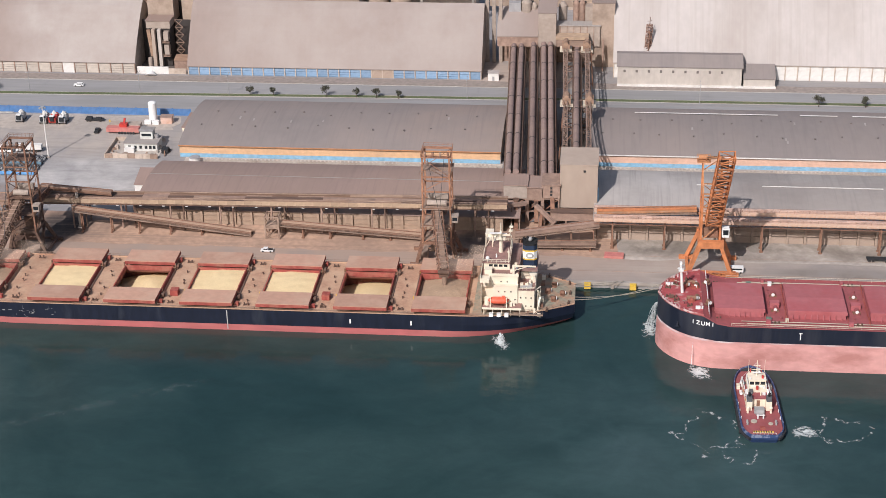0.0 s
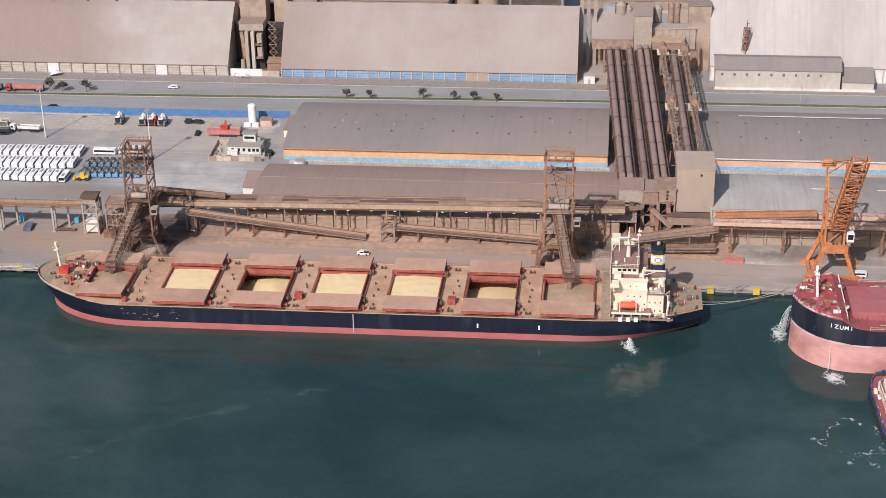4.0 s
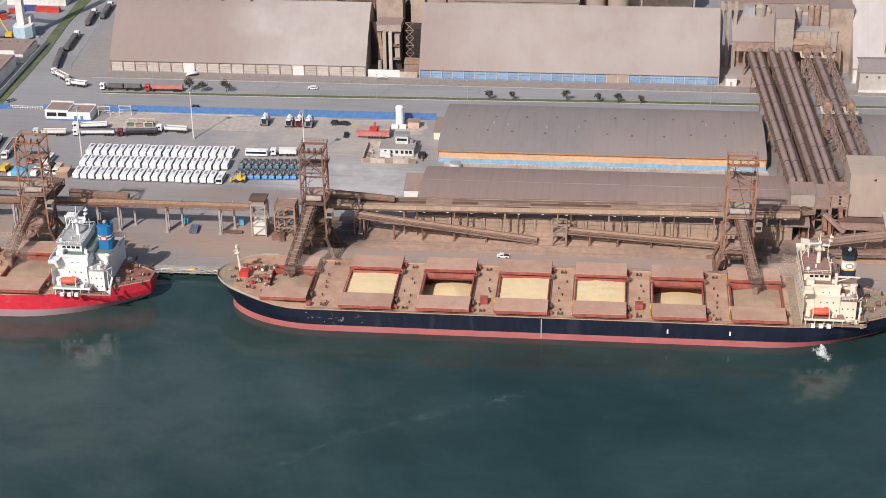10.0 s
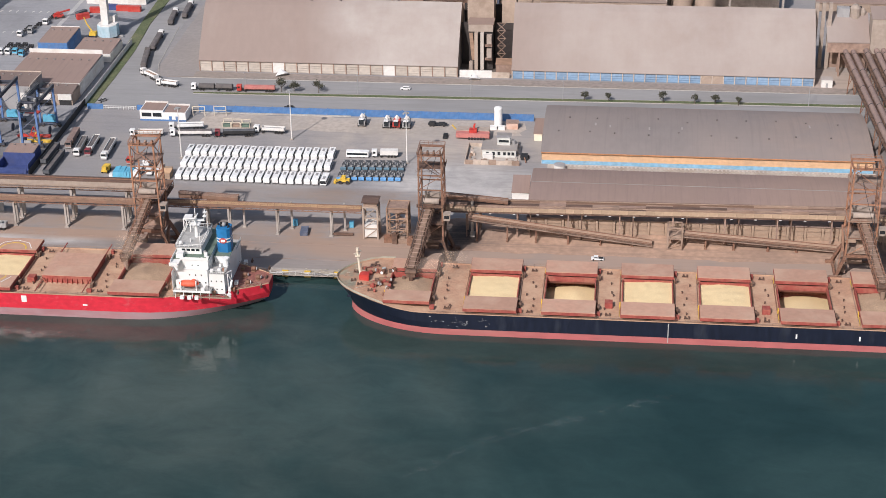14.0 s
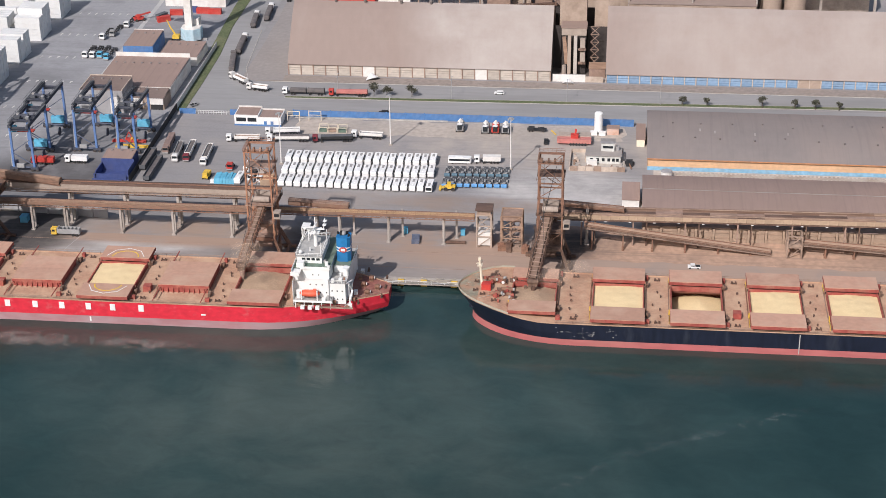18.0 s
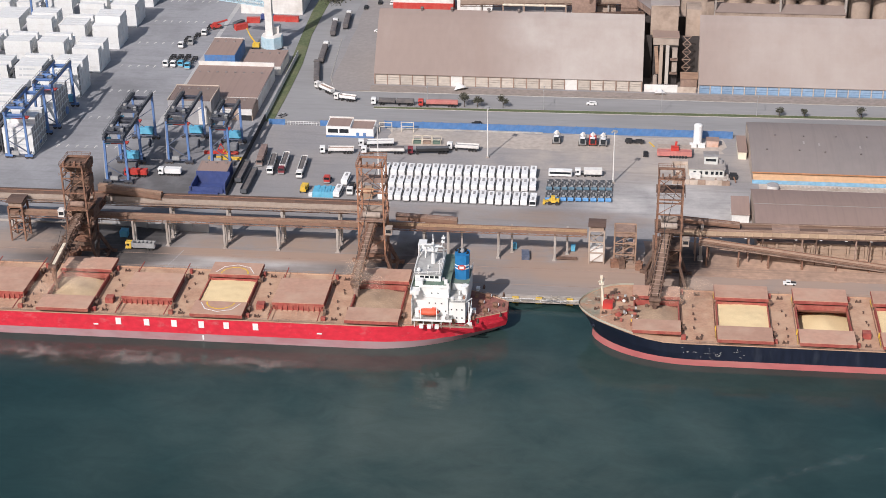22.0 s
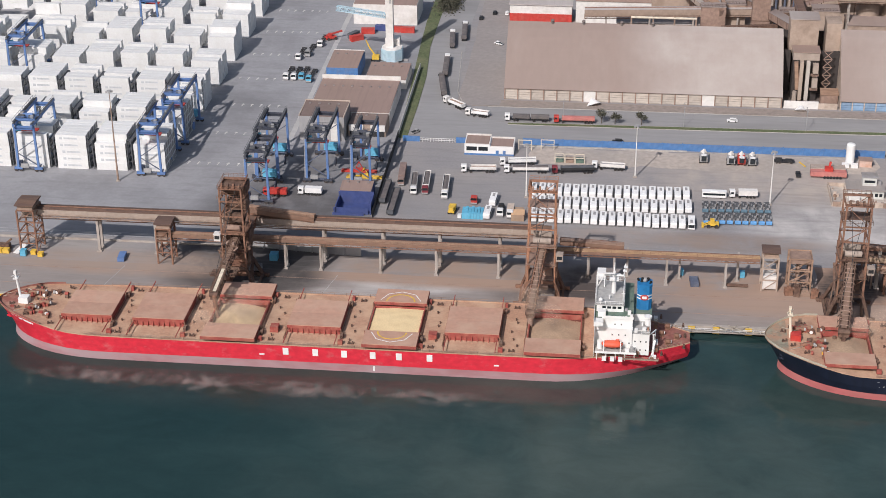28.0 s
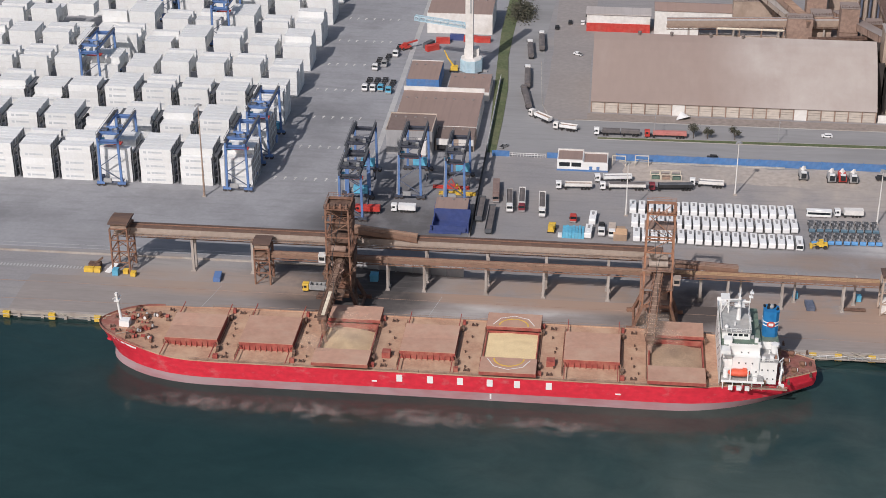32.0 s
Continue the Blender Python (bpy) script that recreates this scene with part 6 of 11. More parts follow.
    part("gangway", Geo().beam((x0 + 9.0, 0.7, d + 0.9), (x0 + 20.0, 0.7, d + 0.9), 0.7, 0.25).rail([(x0 + 9.0, 0.5, d + 1.0), (x0 + 20.0, 0.5, d + 1.0)], 0.9, 1.6, 0.08), "dust_steel", ship)
    for k, wy in enumerate((8.0, 12.5, B - 12.5, B - 8)):
        part("deck_locker", Geo().box(x0 + 18.6, x0 + 19.8, wy - 0.8, wy + 0.8, d, d + 1.3), wm if k % 2 else "steel_rust", ship)
    # poop deck winches
    for wx, wy in ((L - 7.0, c - 5), (L - 7.0, c + 5), (L - 4.2, c - 1), (L - 9, c + 0.5)):
        winch(ship, wx, wy, d, 90, "steel_rust")
    for wx, wy in ((L - 2, 11), (L - 2, B - 11), (L - 9, 6.0), (L - 9, B - 6), (L - 1.6, c)):
        part("bollard", Geo().box(-0.9, 0.9, -0.4, 0.4, 0, 0.15).cyl((-0.55, 0, 0), (-0.55, 0, 0.9), 0.28, n=8).cyl((0.55, 0, 0), (0.55, 0, 0.9), 0.28, n=8), "steel_dark", ship, m=pose(wx, wy, d, 0, 0, 90))
    part("poop_rail", Geo().rail([(x0 + 17, 1.6, d), (L - 12, 3.6, d)], 1.1, 2, 0.1, 2), wm, ship)


HOUSE1 = dict(mat="ship_cream", roof="deck_brown", deck2="deck_brown", funnel="funnel_navy", funnel_top="soot", deck3="deck_brown", bands=((13.4, 13.9, 1.02, "yellow"), (13.9, 16.4, 1.015, "white"), (16.4, 16.9, 1.02, "yellow")), emblem=15.1, emblem_mat="grey", anchor="hull_black", crane=True)
SHIP1, RINGS1, SH1 = bulker("black-hulled bulk carrier loading grain, all hatches rolled open", 223.3, 36.0, 7.75, 2.2, "hull_black", "boot_red", "deck_dusty", "cover_dusty", "cover_side", HOUSE1,
                            [(23.8, 14.2, 13.0, True, "load"), (51.6, 16.2, 16.2, True, "full"), (77.2, 16.2, 16.2, True, "part"), (102.8, 16.2, 16.2, True, "full"), (128.3, 16.2, 16.2, True, "full"), (153.9, 16.2, 16.2, True, "part"), (179.5, 16.2, 16.2, True, "load")],
                            3.0, 30, -231.6, 0.6, bulk_mat="fc_edge",
                            form=dict(bow=((5.0, 42), (3.2, 36), (3.4, 34), (1.6, 31), (-1.5, 29)), stern=((7, 44, 0.12), (3, 40, 0.24), (0.5, 38, 0.34), (0, 36, 0.38), (0, 36, 0.40))))
HOUSE2 = dict(mat="ship_white", roof="deck_grey", deck2="deck_green", funnel="funnel_blue", funnel_top="funnel_blue", deck3="deck_grey", bands=((14.3, 14.7, 1.015, "white"), (15.4, 15.8, 1.015, "white")), emblem=15.0, emblem_mat="red", anchor="hull_red")
SHIP2, RINGS2, SH2 = bulker("red-hulled bulk carrier moored bow to stern, some hatches open", 225.1, 34.6, 8.25, 2.7, "hull_red", "boot_dull", "deck_dusty", "cover_dusty", "cover_side", HOUSE2,
                            [(31.0, 15.5, 15.0, False, ""), (55.0, 15.8, 16.2, False, ""), (79.8, 16.2, 16.2, True, "pour"), (105.8, 16.0, 16.2, False, ""), (131.3, 16.0, 16.2, True, "rings"), (156.5, 16.0, 16.2, False, ""), (182.3, 16.2, 16.2, True, "load")],
                            2.4, 30, -481.3, 2.0, bulk_mat="poop_brown",
                            form=dict(bow=((5.5, 42), (3.6, 36), (4.0, 36), (2.6, 38), (-0.7, 42)), stern=((8, 46, 0.04), (4, 42, 0.05), (0.5, 44, 0.13), (0, 45, 0.17), (0, 46, 0.20))))
HOUSE3 = dict(mat="ship_white", roof="deck_red", deck2="deck_red", funnel="funnel_navy", funnel_top="soot", deck3="deck_red", bands=((14.0, 16.0, 1.02, "white"),), emblem=15.0, emblem_mat="red", anchor="hull_navy")
SHIP3, RINGS3, SH3 = bulker("navy and red bulk carrier riding high with closed red hatches", 225.0, 33.0, 15.0, 9.2, "hull_navy", "boot_pink", "deck_red", "cover_red", "cover_red", HOUSE3,
                            [(26.6, 14.4, 16.5, False, ""), (50.5, 17.0, 17.5, False, ""), (75.8, 17.0, 17.5, False, ""), (101.1, 17.0, 17.5, False, ""), (126.4, 17.0, 17.5, False, ""), (151.7, 17.0, 17.5, False, ""), (177.0, 17.0, 17.5, False, "")],
                            2.9, 20.5, 16.0, -14.2, fc_step=True, bulk_mat="fc_white", fc_flat=16.6, blunt=True)

# plain white bars where the hulls carry writing
def hull_bars(ship, rings, spots, z, w, h, material, sheer_of=None):
    for x in spots:
        y, zz = ring_y(rings[-1], x, 0)
        y2, _ = ring_y(rings[-2], x, 0)
        yy = y + (y2 - y) * 0.4 - 0.02
        part("hull_mark", Geo().box(x - w / 2, x + w / 2, yy - 0.12, yy + 0.2, z, z + h), material, ship, "plain white painted bar")


hull_bars(SHIP2, RINGS2, (98.2, 107.7, 116.9, 126.0, 134.3, 144.0), 5.1, 1.8, 2.4, "white")
hull_bars(SHIP2, RINGS2, (90.5, 165), 4.6, 1.6, 0.45, "white")
hull_bars(SHIP2, RINGS2, (126.3,), 0.7, 0.5, 1.7, "white")
hull_bars(SHIP1, RINGS1, (150.5, 170.5), 3.9, 0.5, 1.5, "white")
hull_bars(SHIP1, RINGS1, (109.6,), 0.4, 0.3, 7.0, "deck_grey")
part("hull_mark", Geo().box(44.86, 45.14, -0.12, 0.1, 11.2, 13.3).box(44.5, 45.5, -0.12, 0.1, 13.3, 13.6), "white", SHIP3)

for xa, xb in ((5.6, 8.4), (9.0, 14.6)):
    top_line, low_line = [], []
    for q in range(9):
        x = xa + (xb - xa) * q / 8
        (ya, za), (yb, zb) = ring_y(RINGS2[-1], x, 0), ring_y(RINGS2[-2], x, 0)
        for line, k in ((top_line, 0.12), (low_line, 0.3)):
            line.append((x, ya + (yb - ya) * k - 0.06, za + (zb - za) * k))
    part("hull_mark", Geo().add(top_line + low_line, [(i, i + 1, 10 + i, 9 + i) for i in range(8)]), "white", SHIP2, "plain white painted bar")


# sunlight thrown up by the ripples, painted on as small pale bars
rs = random.Random(77)
glints = Geo()
for k in range(30):
    sx, sz = rs.gauss(41.5, 4.6), rs.gauss(4.8, 0.9)
    if not 2.5 < sz < 6.8:
        continue
    ya, za = ring_y(RINGS1[-1], sx, 0)
    yb, zb = ring_y(RINGS1[-2], sx, 0)
    yy = yb + (ya - yb) * (sz - zb) / (za - zb)
    w, h = rs.uniform(0.08, 0.4), rs.uniform(0.03, 0.16)
    glints.beam((sx - w, yy - 0.04, sz), (sx + w, yy - 0.04, sz + rs.uniform(-0.3, 0.3)), 0.08, h)
tagged(part("hull_scuff", glints, "deck_grey", SHIP1, "pale glints of rippled sunlight painted on the black plating"), kind="stuff")


def hull_name(ship, rings, text, x0, x1, z, size, material):
    """Painted name: each letter a thin raised plate following the plating."""
    n = len(text)
    for i, ch in enumerate(text):
        x = x0 + (x1 - x0) * i / (n - 1)
        y, _ = ring_y(rings[-1], x, 0)
        ya, _ = ring_y(rings[-1], x - 0.6, 0)
        yb, _ = ring_y(rings[-1], x + 0.6, 0)
        cu = bpy.data.curves.new("letter", "FONT")
        cu.body, cu.size, cu.extrude, cu.align_x, cu.offset = ch, size, 0.06, "CENTER", 0.03
        ob = new("letter", cu)
        ob.data.materials.append(M[material])
        ob.parent = ship
        ob.matrix_world = ship.matrix_world @ pose(x, y - 0.12, z, 90, 0, math.degrees(math.atan2(yb - ya, 1.2)))


top_edge = RINGS3[-1]
for side, k in ((0, 1), (1, -1)):
    pts = [p for p in top_edge[side] if 0.3 < p[0] < 15]
    for a, b in zip(pts, pts[1:]):
        for u in (0.25, 0.75):
            px, py, pz = (a[i] + (b[i] - a[i]) * u for i in range(3))
            part("bulwark_bracket", Geo().box(px - 0.22, px + 0.22, min(py + k * 0.3, py + k * 1.3), max(py + k * 0.3, py + k * 1.3), pz, pz + 0.8), "fc_white", SHIP3)
for px, py, w, mt in ((30.6, 28.4, 0.8, "deck_green"), (35.4, 4.6, 0.8, "deck_green"), (33.8, 15.0, 1.0, "rtg_dark"), (33.6, 18.6, 0.7, "white"), (37.4, 28.6, 0.6, "white"), (41.0, 4.2, 0.5, "belt")):
    part("deck_locker", Geo().box(px - w, px + w, py - w * 0.7, py + w * 0.7, 15.0, 16.3), mt, SHIP3)
part("deck_pipe", Geo().cyl((27, 3.4, 15.4), (120, 3.4, 15.4), 0.12, n=6), "fc_edge", SHIP3)
part("deck_pipe", Geo().cyl((27, 29.4, 15.4), (120, 29.4, 15.4), 0.14, n=6), "fc_edge", SHIP3)
hull_name(SHIP3, RINGS3, "IZUMI", 12.0, 18.0, 14.9, 1.9, "white")


# ---- ship loaders ----
def loader(label, x0, x1, tip, pivot, z_top, steel, extra, yf=45.5, yb=54.5, bw=3.1, upper="", open_belt=False):
    """A portal on rails, a tall braced tower with a hoist platform, and a luffing boom with a belt and a chute."""
    ld = thing("ship_loader", label, "ship loader", (x0 + x1) / 2, 52, G0)
    ox, oy = (x0 + x1) / 2, 52.0
    hw = (x1 - x0) / 2
    f, b = yf - oy, yb - oy
    upper = upper or steel
    zt = z_top - G0
    # portal legs spread wider than the tower
    portal = part("portal", Geo().beam((-hw, f, 9.5), (hw, f, 9.5), 0.9), steel, ld)
    part("portal_beam", Geo().beam((-hw, b, 9.5), (hw, b, 9.5), 0.9), steel, portal)
    part("tie_beam", Geo().beam((-hw - 2.6, 6.6, 1.0), (hw + 2.6, 6.6, 1.0), 0.6), steel, portal)
    for s in (-1, 1):
        part("leg", Geo().beam((s * (hw + 2.6), -5.8, 0.8), (s * hw, f, 9.5), 1.0), steel, portal)
        part("leg", Geo().beam((s * (hw + 2.6), 6.6, 0.8), (s * hw, b, 9.5), 1.0), steel, portal)
        part("sill_beam", Geo().beam((s * (hw + 2.6), -5.8, 1.0), (s * (hw + 2.6), 6.6, 1.0), 0.8), steel, portal)
        part("portal_beam", Geo().beam((s * hw, f, 9.5), (s * hw, b, 9.5), 0.9), steel, portal)
        part("brace", Geo().beam((s * (hw + 2.0), -5.2, 3.5), (s * hw, b, 9.5), 0.4), steel, portal)
    for s in (-1, 1):
        for y in (-5.8, 6.6):
            g = Geo().box(s * (hw + 2.6) - 2.2, s * (hw + 2.6) + 2.2, y - 0.5, y + 0.5, 0.35, 1.3)
            for k in range(4):
                g.cyl((s * (hw + 2.6) - 1.7 + k * 1.1, y - 0.4, 0.42), (s * (hw + 2.6) - 1.7 + k * 1.1, y + 0.4, 0.42), 0.42, n=8)
            part("bogie", g, steel, portal)
    # machine clutter on the portal: chutes, drives, stairs
    g = Geo().box(-hw + 0.6, hw - 0.6, f + 1, b - 1, 9.9, 10.2).box(-3, 2, 0.5, 2.4, 3.0, 9.0).box(-1, 3.5, -3, -1, 10.2, 13.5)
    g.box(-hw - 2, -hw + 1, -3, 2, 1.2, 4.0)
    part("hopper", g, extra, ld)
    part("stair", Geo().beam((hw + 0.6, 2, 9.8), (hw + 0.6, -5, 1.2), 0.9, 0.15), steel, ld)
    part("stair", Geo().beam((hw + 0.4, -4, 10), (hw + 0.4, 2, 16), 0.8, 0.15), steel, ld)
    part("stair", Geo().beam((-hw - 0.6, -4, 10), (-hw - 0.6, 2.5, 17), 0.8, 0.15), steel, ld)
    part("stair_rail", Geo().rail([(hw + 0.1, 2, 9.8), (hw + 0.1, -5, 1.2)], 1, 2, 0.1), steel, ld)
    # tower: four columns, braced faces, floors
    cs = [(-hw, f), (hw, f), (hw, b), (-hw, b)]
    for cx, cy in cs:
        part("tower_column", Geo().beam((cx, cy, 9.5), (cx * 0.94, cy, zt), 0.54), upper, ld)
    levels = [9.5, 16.0, 22.5, 29.0, 34.5, zt]
    for i, z in enumerate(levels[1:]):
        for k in range(4):
            a, c = cs[k], cs[(k + 1) % 4]
            part("tower_girt", Geo().beam((a[0], a[1], z), (c[0], c[1], z), 0.42), upper, ld)
            if i in (0, 3) or k % 2:
                part("tower_brace", Geo().beam((a[0], a[1], levels[i]), (c[0], c[1], z), 0.19), upper, ld)
            if i == 4:
                part("tower_brace", Geo().beam((c[0], c[1], levels[i]), (a[0], a[1], z), 0.19), upper, ld)
    for z, a, c in ((16.0, -1.0, 1.0), (22.5, -1.0, 1.6), (35.5, -0.6, 1.0)):
        g = Geo()
        g.box(-hw - 0.6, hw + 0.6, f * (1 if a < -0.9 else 0.4) - 0.6, b + 0.6, z, z + 0.18)
        g.rail([(-hw - 0.6, f - 0.6, z + 0.18), (hw + 0.6, f - 0.6, z + 0.18), (hw + 0.6, b + 0.6, z + 0.18)], 1.1, 2.2, 0.08, 2)
        part("floor", g, extra, ld)
    # hoist deck on top
    hd = part("hoist_deck", Geo().box(-hw - 0.1, hw + 0.1, f - 0.6, f + 1.4, zt, zt + 0.25).box(-hw - 0.1, hw + 0.1, b - 1.2, b + 0.4, zt, zt + 0.25).rail([(-hw - 0.2, f - 0.6, zt + 0.3), (hw + 0.2, f - 0.6, zt + 0.3), (hw + 0.2, b + 0.5, zt + 0.3), (-hw - 0.2, b + 0.5, zt + 0.3), (-hw - 0.2, f - 0.6, zt + 0.3)], 1.2, 1.6, 0.09, 2), upper, ld)
    for k in range(4):
        part("sheave", Geo().cyl((-hw + 1 + k * (2 * hw - 2) / 3, f + 0.4, zt + 0.9), (-hw + 1.6 + k * (2 * hw - 2) / 3, f + 0.4, zt + 0.9), 1.0, n=12), steel if k % 2 else extra, hd)
    part("hoist_house", Geo().box(-hw + 1.4, hw - 1.4, 0.2, b - 0.6, 22.7, 25.0), "steel_dark" if open_belt else "gallery_grey", ld)
    part("hoist_drum", Geo().cyl((-hw + 1.5, f + 2.0, 24.0), (hw - 1.5, f + 2.0, 24.0), 1.0, n=10), "dust_brown" if open_belt else "gallery_grey", ld)
    ca = -hw - 2.4 if open_belt else hw + 0.4
    cu = 2.2 if open_belt else 0.0
    cab = part("operator_cabin", Geo().box(ca, ca + 2.2, f - 1.2, f + 1.2, 18.0 + cu, 20.4 + cu).box(ca - 0.15, ca + 2.35, f - 1.4, f + 1.4, 20.4 + cu, 20.6 + cu), "wall_white" if open_belt else "gallery_grey", ld)
    part("window", Geo().box(ca + 0.25, ca + 1.95, f - 1.3, f - 1.18, 18.8 + cu, 20.0 + cu), "glass_dark", cab)
    # boom with belt
    p = Vector(pivot) - Vector((ox, oy, G0))
    q = Vector(tip) - Vector((ox, oy, G0))
    boom = part("boom", truss(Geo(), p, q, bw, 2.2, 12, 0.3, 0.16), steel, ld)
    d = (q - p)
    part("belt", Geo().beam(p + Vector((0, 0, 0.2)), q + Vector((0, 0, 0.2)), 1.7, 0.3), extra, boom)
    s = d.normalized().cross(Vector((0, 0, 1))).normalized()
    half = p.lerp(q, 0.62) if open_belt else q
    if open_belt:
        part("pale_belt", Geo().beam(p.lerp(q, 0.6) + Vector((0, 0, 1.2)), q + Vector((0, 0, 1.2)), bw * 0.45, 0.2), "belt", boom)
        part("belt_edge", Geo().beam(p.lerp(q, 0.6) - s * bw * 0.38 + Vector((0, 0, 1.3)), q - s * bw * 0.38 + Vector((0, 0, 1.3)), 0.5, 0.5).beam(p.lerp(q, 0.6) + s * bw * 0.38 + Vector((0, 0, 1.3)), q + s * bw * 0.38 + Vector((0, 0, 1.3)), 0.5, 0.5), "steel_dark", boom)
        c = p.lerp(q, 0.56)
        part("boom_platform", Geo().box(c.x - 4.6, c.x + 3.8, c.y - 2.4, c.y + 2.2, c.z - 1.8, c.z - 1.5).rail([(c.x - 4.6, c.y - 2.4, c.z - 1.5), (c.x + 3.8, c.y - 2.4, c.z - 1.5), (c.x + 3.8, c.y + 2.2, c.z - 1.5)], 1.2, 1.4, 0.12, 2), "steel_dark", boom)
        rw_ = random.Random(3)
        for k in range(16):
            u = p.lerp(q, rw_.uniform(0.05, 0.6)) + Vector((rw_.uniform(-2.4, 2.0), rw_.uniform(-1, 1), rw_.uniform(0.4, 2.6)))
            part("drive_unit", Geo().beam(u, u + Vector((rw_.uniform(-1.6, 1.6), rw_.uniform(-1.4, 1.4), rw_.uniform(-0.4, 1.2))), rw_.uniform(0.3, 0.7)), "steel_dark" if k % 3 else "dust_brown", boom)
    part("boom_cover", Geo().beam(p + Vector((0, 0, 1.35)), half + Vector((0, 0, 1.35)), bw * 0.6, 0.3), "boom_top", boom)
    for k in range(16):
        c = p.lerp(half, (k + 0.5) / 16) + Vector((0, 0, 1.55))
        part("cover_rib", Geo().beam(c - s * bw * 0.45, c + s * bw * 0.45, 0.34, 0.14), "steel_dark" if open_belt else "dust_brown", boom)
    for k in range(14):
        for w_ in (-1, 1):
            c = p.lerp(q, (k + 0.5) / 14) + s * w_ * bw * 0.5
            part("walkway_bracket", Geo().beam(c + Vector((0, 0, 1.3)), c + s * w_ * 0.7 + Vector((0, 0, 0.2)), 0.6, 0.16), "steel_dark", boom)
    g = Geo()
    for k in range(26):
        c = p.lerp(q, (k + 0.5) / 26) + Vector((0, 0, -1.2))
        g.beam(c - s * bw * 0.55, c + s * bw * 0.55, 0.5, 0.12)
    part("walkway_tread", g, extra, boom)
    part("walkway_rail", Geo().rail([p + s * bw * 0.7 + Vector((0, 0, 0.2)), q + s * bw * 0.7 + Vector((0, 0, 0.2))], 1.2, 2.0, 0.1, 2), steel, boom)
    part("boom_head", Geo().box(q.x - bw * 0.5, q.x + bw * 0.5, q.y - 1.4, q.y + 1.2, q.z - 1.4, q.z + 1.0).cyl((q.x - bw * 0.6, q.y - 1.2, q.z + 0.6), (q.x + bw * 0.6, q.y - 1.2, q.z + 0.6), 0.8, n=10), "steel_dark", boom)
    part("spout", Geo().cyl(q + Vector((0.2, -0.8, -1.2)), q + Vector((0.2, -1.0, -4.4)), 0.9, 0.7, 10), extra, boom)
    part("hoist_rope", Geo().beam((-hw + 2, f, zt), p.lerp(q, 0.72) - s * 1.8 + Vector((0, 0, 1.2)), 0.12).beam((hw - 2, f, zt), p.lerp(q, 0.72) + s * 1.8 + Vector((0, 0, 1.2)), 0.12), "black", ld)
    return ld


loader("rusty brown ship loader tower with its boom lowered over a hatch", -61.8, -52.0, (-52.2, 22.0, 12.6), (-57.2, 49.0, 24.5), 44.0, "steel_rust", "dust_steel", upper="steel_ochre")
loader("rusty brown ship loader with its boom over the forward hatch", -208.4, -200.0, (-208.4, 22.0, 11.6), (-204.6, 49.0, 24.5), 44.2, "steel_dark", "steel_dark", upper="steel_rust")
loader("rusty brown ship loader tower with its boom lowered beside the bridge", -309.6, -300.6, (-307.2, 22.0, 13.2), (-304.6, 49.0, 24.0), 44.8, "steel_rust", "dust_brown", bw=2.4, upper="steel_ochre")


# the older loader with a telescopic spout
ld = loader("dark rusty ship loader with a short boom and hanging spout", -412.6, -404.8, (-409.6, 20.0, 15.6), (-408.0, 49.0, 22.0), 41.4, "steel_dark", "steel_rust", bw=2.4, upper="steel_rust", open_belt=True)
g = Geo()
for i, (a, b, c, d, z0, z1) in enumerate(((-5.5, 3.5, -4, 4, 12, 15.5), (-3.5, 4.5, -2, 4.5, 17, 21), (-4.4, 2.5, -1, 5, 24, 27.5), (-2.5, 4.2, -2, 3, 29.5, 33), (-4.0, 4.4, -3, 4, 36, 38.6))):
    g.box(a, b, c, d, z0, z1)
for k in range(12):
    g.cyl((-5 + k * 0.9, -5.5, 15 + (k % 3)), (-5 + k * 0.9, -3.5, 15 + (k % 3)), 0.7, n=8)
part("machinery", g, "steel_dark", ld)
part("spout_pipe", Geo().cyl((-0.6, -33.4, 14.0), (-0.2, -33.4, 6.4), 0.75, 0.6, 10).cyl((-0.2, -33.4, 6.4), (-0.1, -33.4, 5.2), 0.6, 1.5, 10), "steel_rust", ld)

# orange loader with its boom raised
ld = thing("ship_loader", "bright orange portal ship loader with its boom raised high", "ship loader", 37.0, 51.0, G0)
portal = part("portal", Geo().beam((-4.4, -5.4, 11.8), (4.4, -5.4, 11.8), 1.8, 2.6), "crane_orange", ld)
part("portal_beam", Geo().beam((-4.4, 5, 11.8), (4.4, 5, 11.8), 1.6, 2.0), "crane_orange", portal)
for s in (-1, 1):
    part("leg", Geo().beam((s * 7.4, -6, 0.9), (s * 3.6, -5.4, 11.5), 1.7, 1.3), "crane_orange", portal)
    part("leg", Geo().beam((s * 7.4, 7.0, 0.9), (s * 3.6, 5.0, 11.5), 1.7, 1.3), "crane_orange", portal)
    part("sill_beam", Geo().beam((s * 7.4, -6, 1.1), (s * 7.4, 7, 1.1), 1.0), "crane_orange", portal)
    part("portal_beam", Geo().beam((s * 3.6, -5.4, 11.6), (s * 3.6, 5.0, 11.6), 1.5), "crane_orange", portal)
for s in (-1, 1):
    for y in (-6, 7):
        part("bogie", Geo().box(s * 7.4 - 2.6, s * 7.4 + 2.6, y - 0.6, y + 0.6, 0.04, 1.4), "crane_orange", portal)
part("tie_beam", truss(Geo(), (-9, -6.4, 1.2), (9, -6.4, 1.2), 1.2, 1.2, 8, 0.3, 0.2), "crane_orange", portal)
cs = [(-3.4, -4), (3.0, -4), (3.0, 4.4), (-3.4, 4.4)]
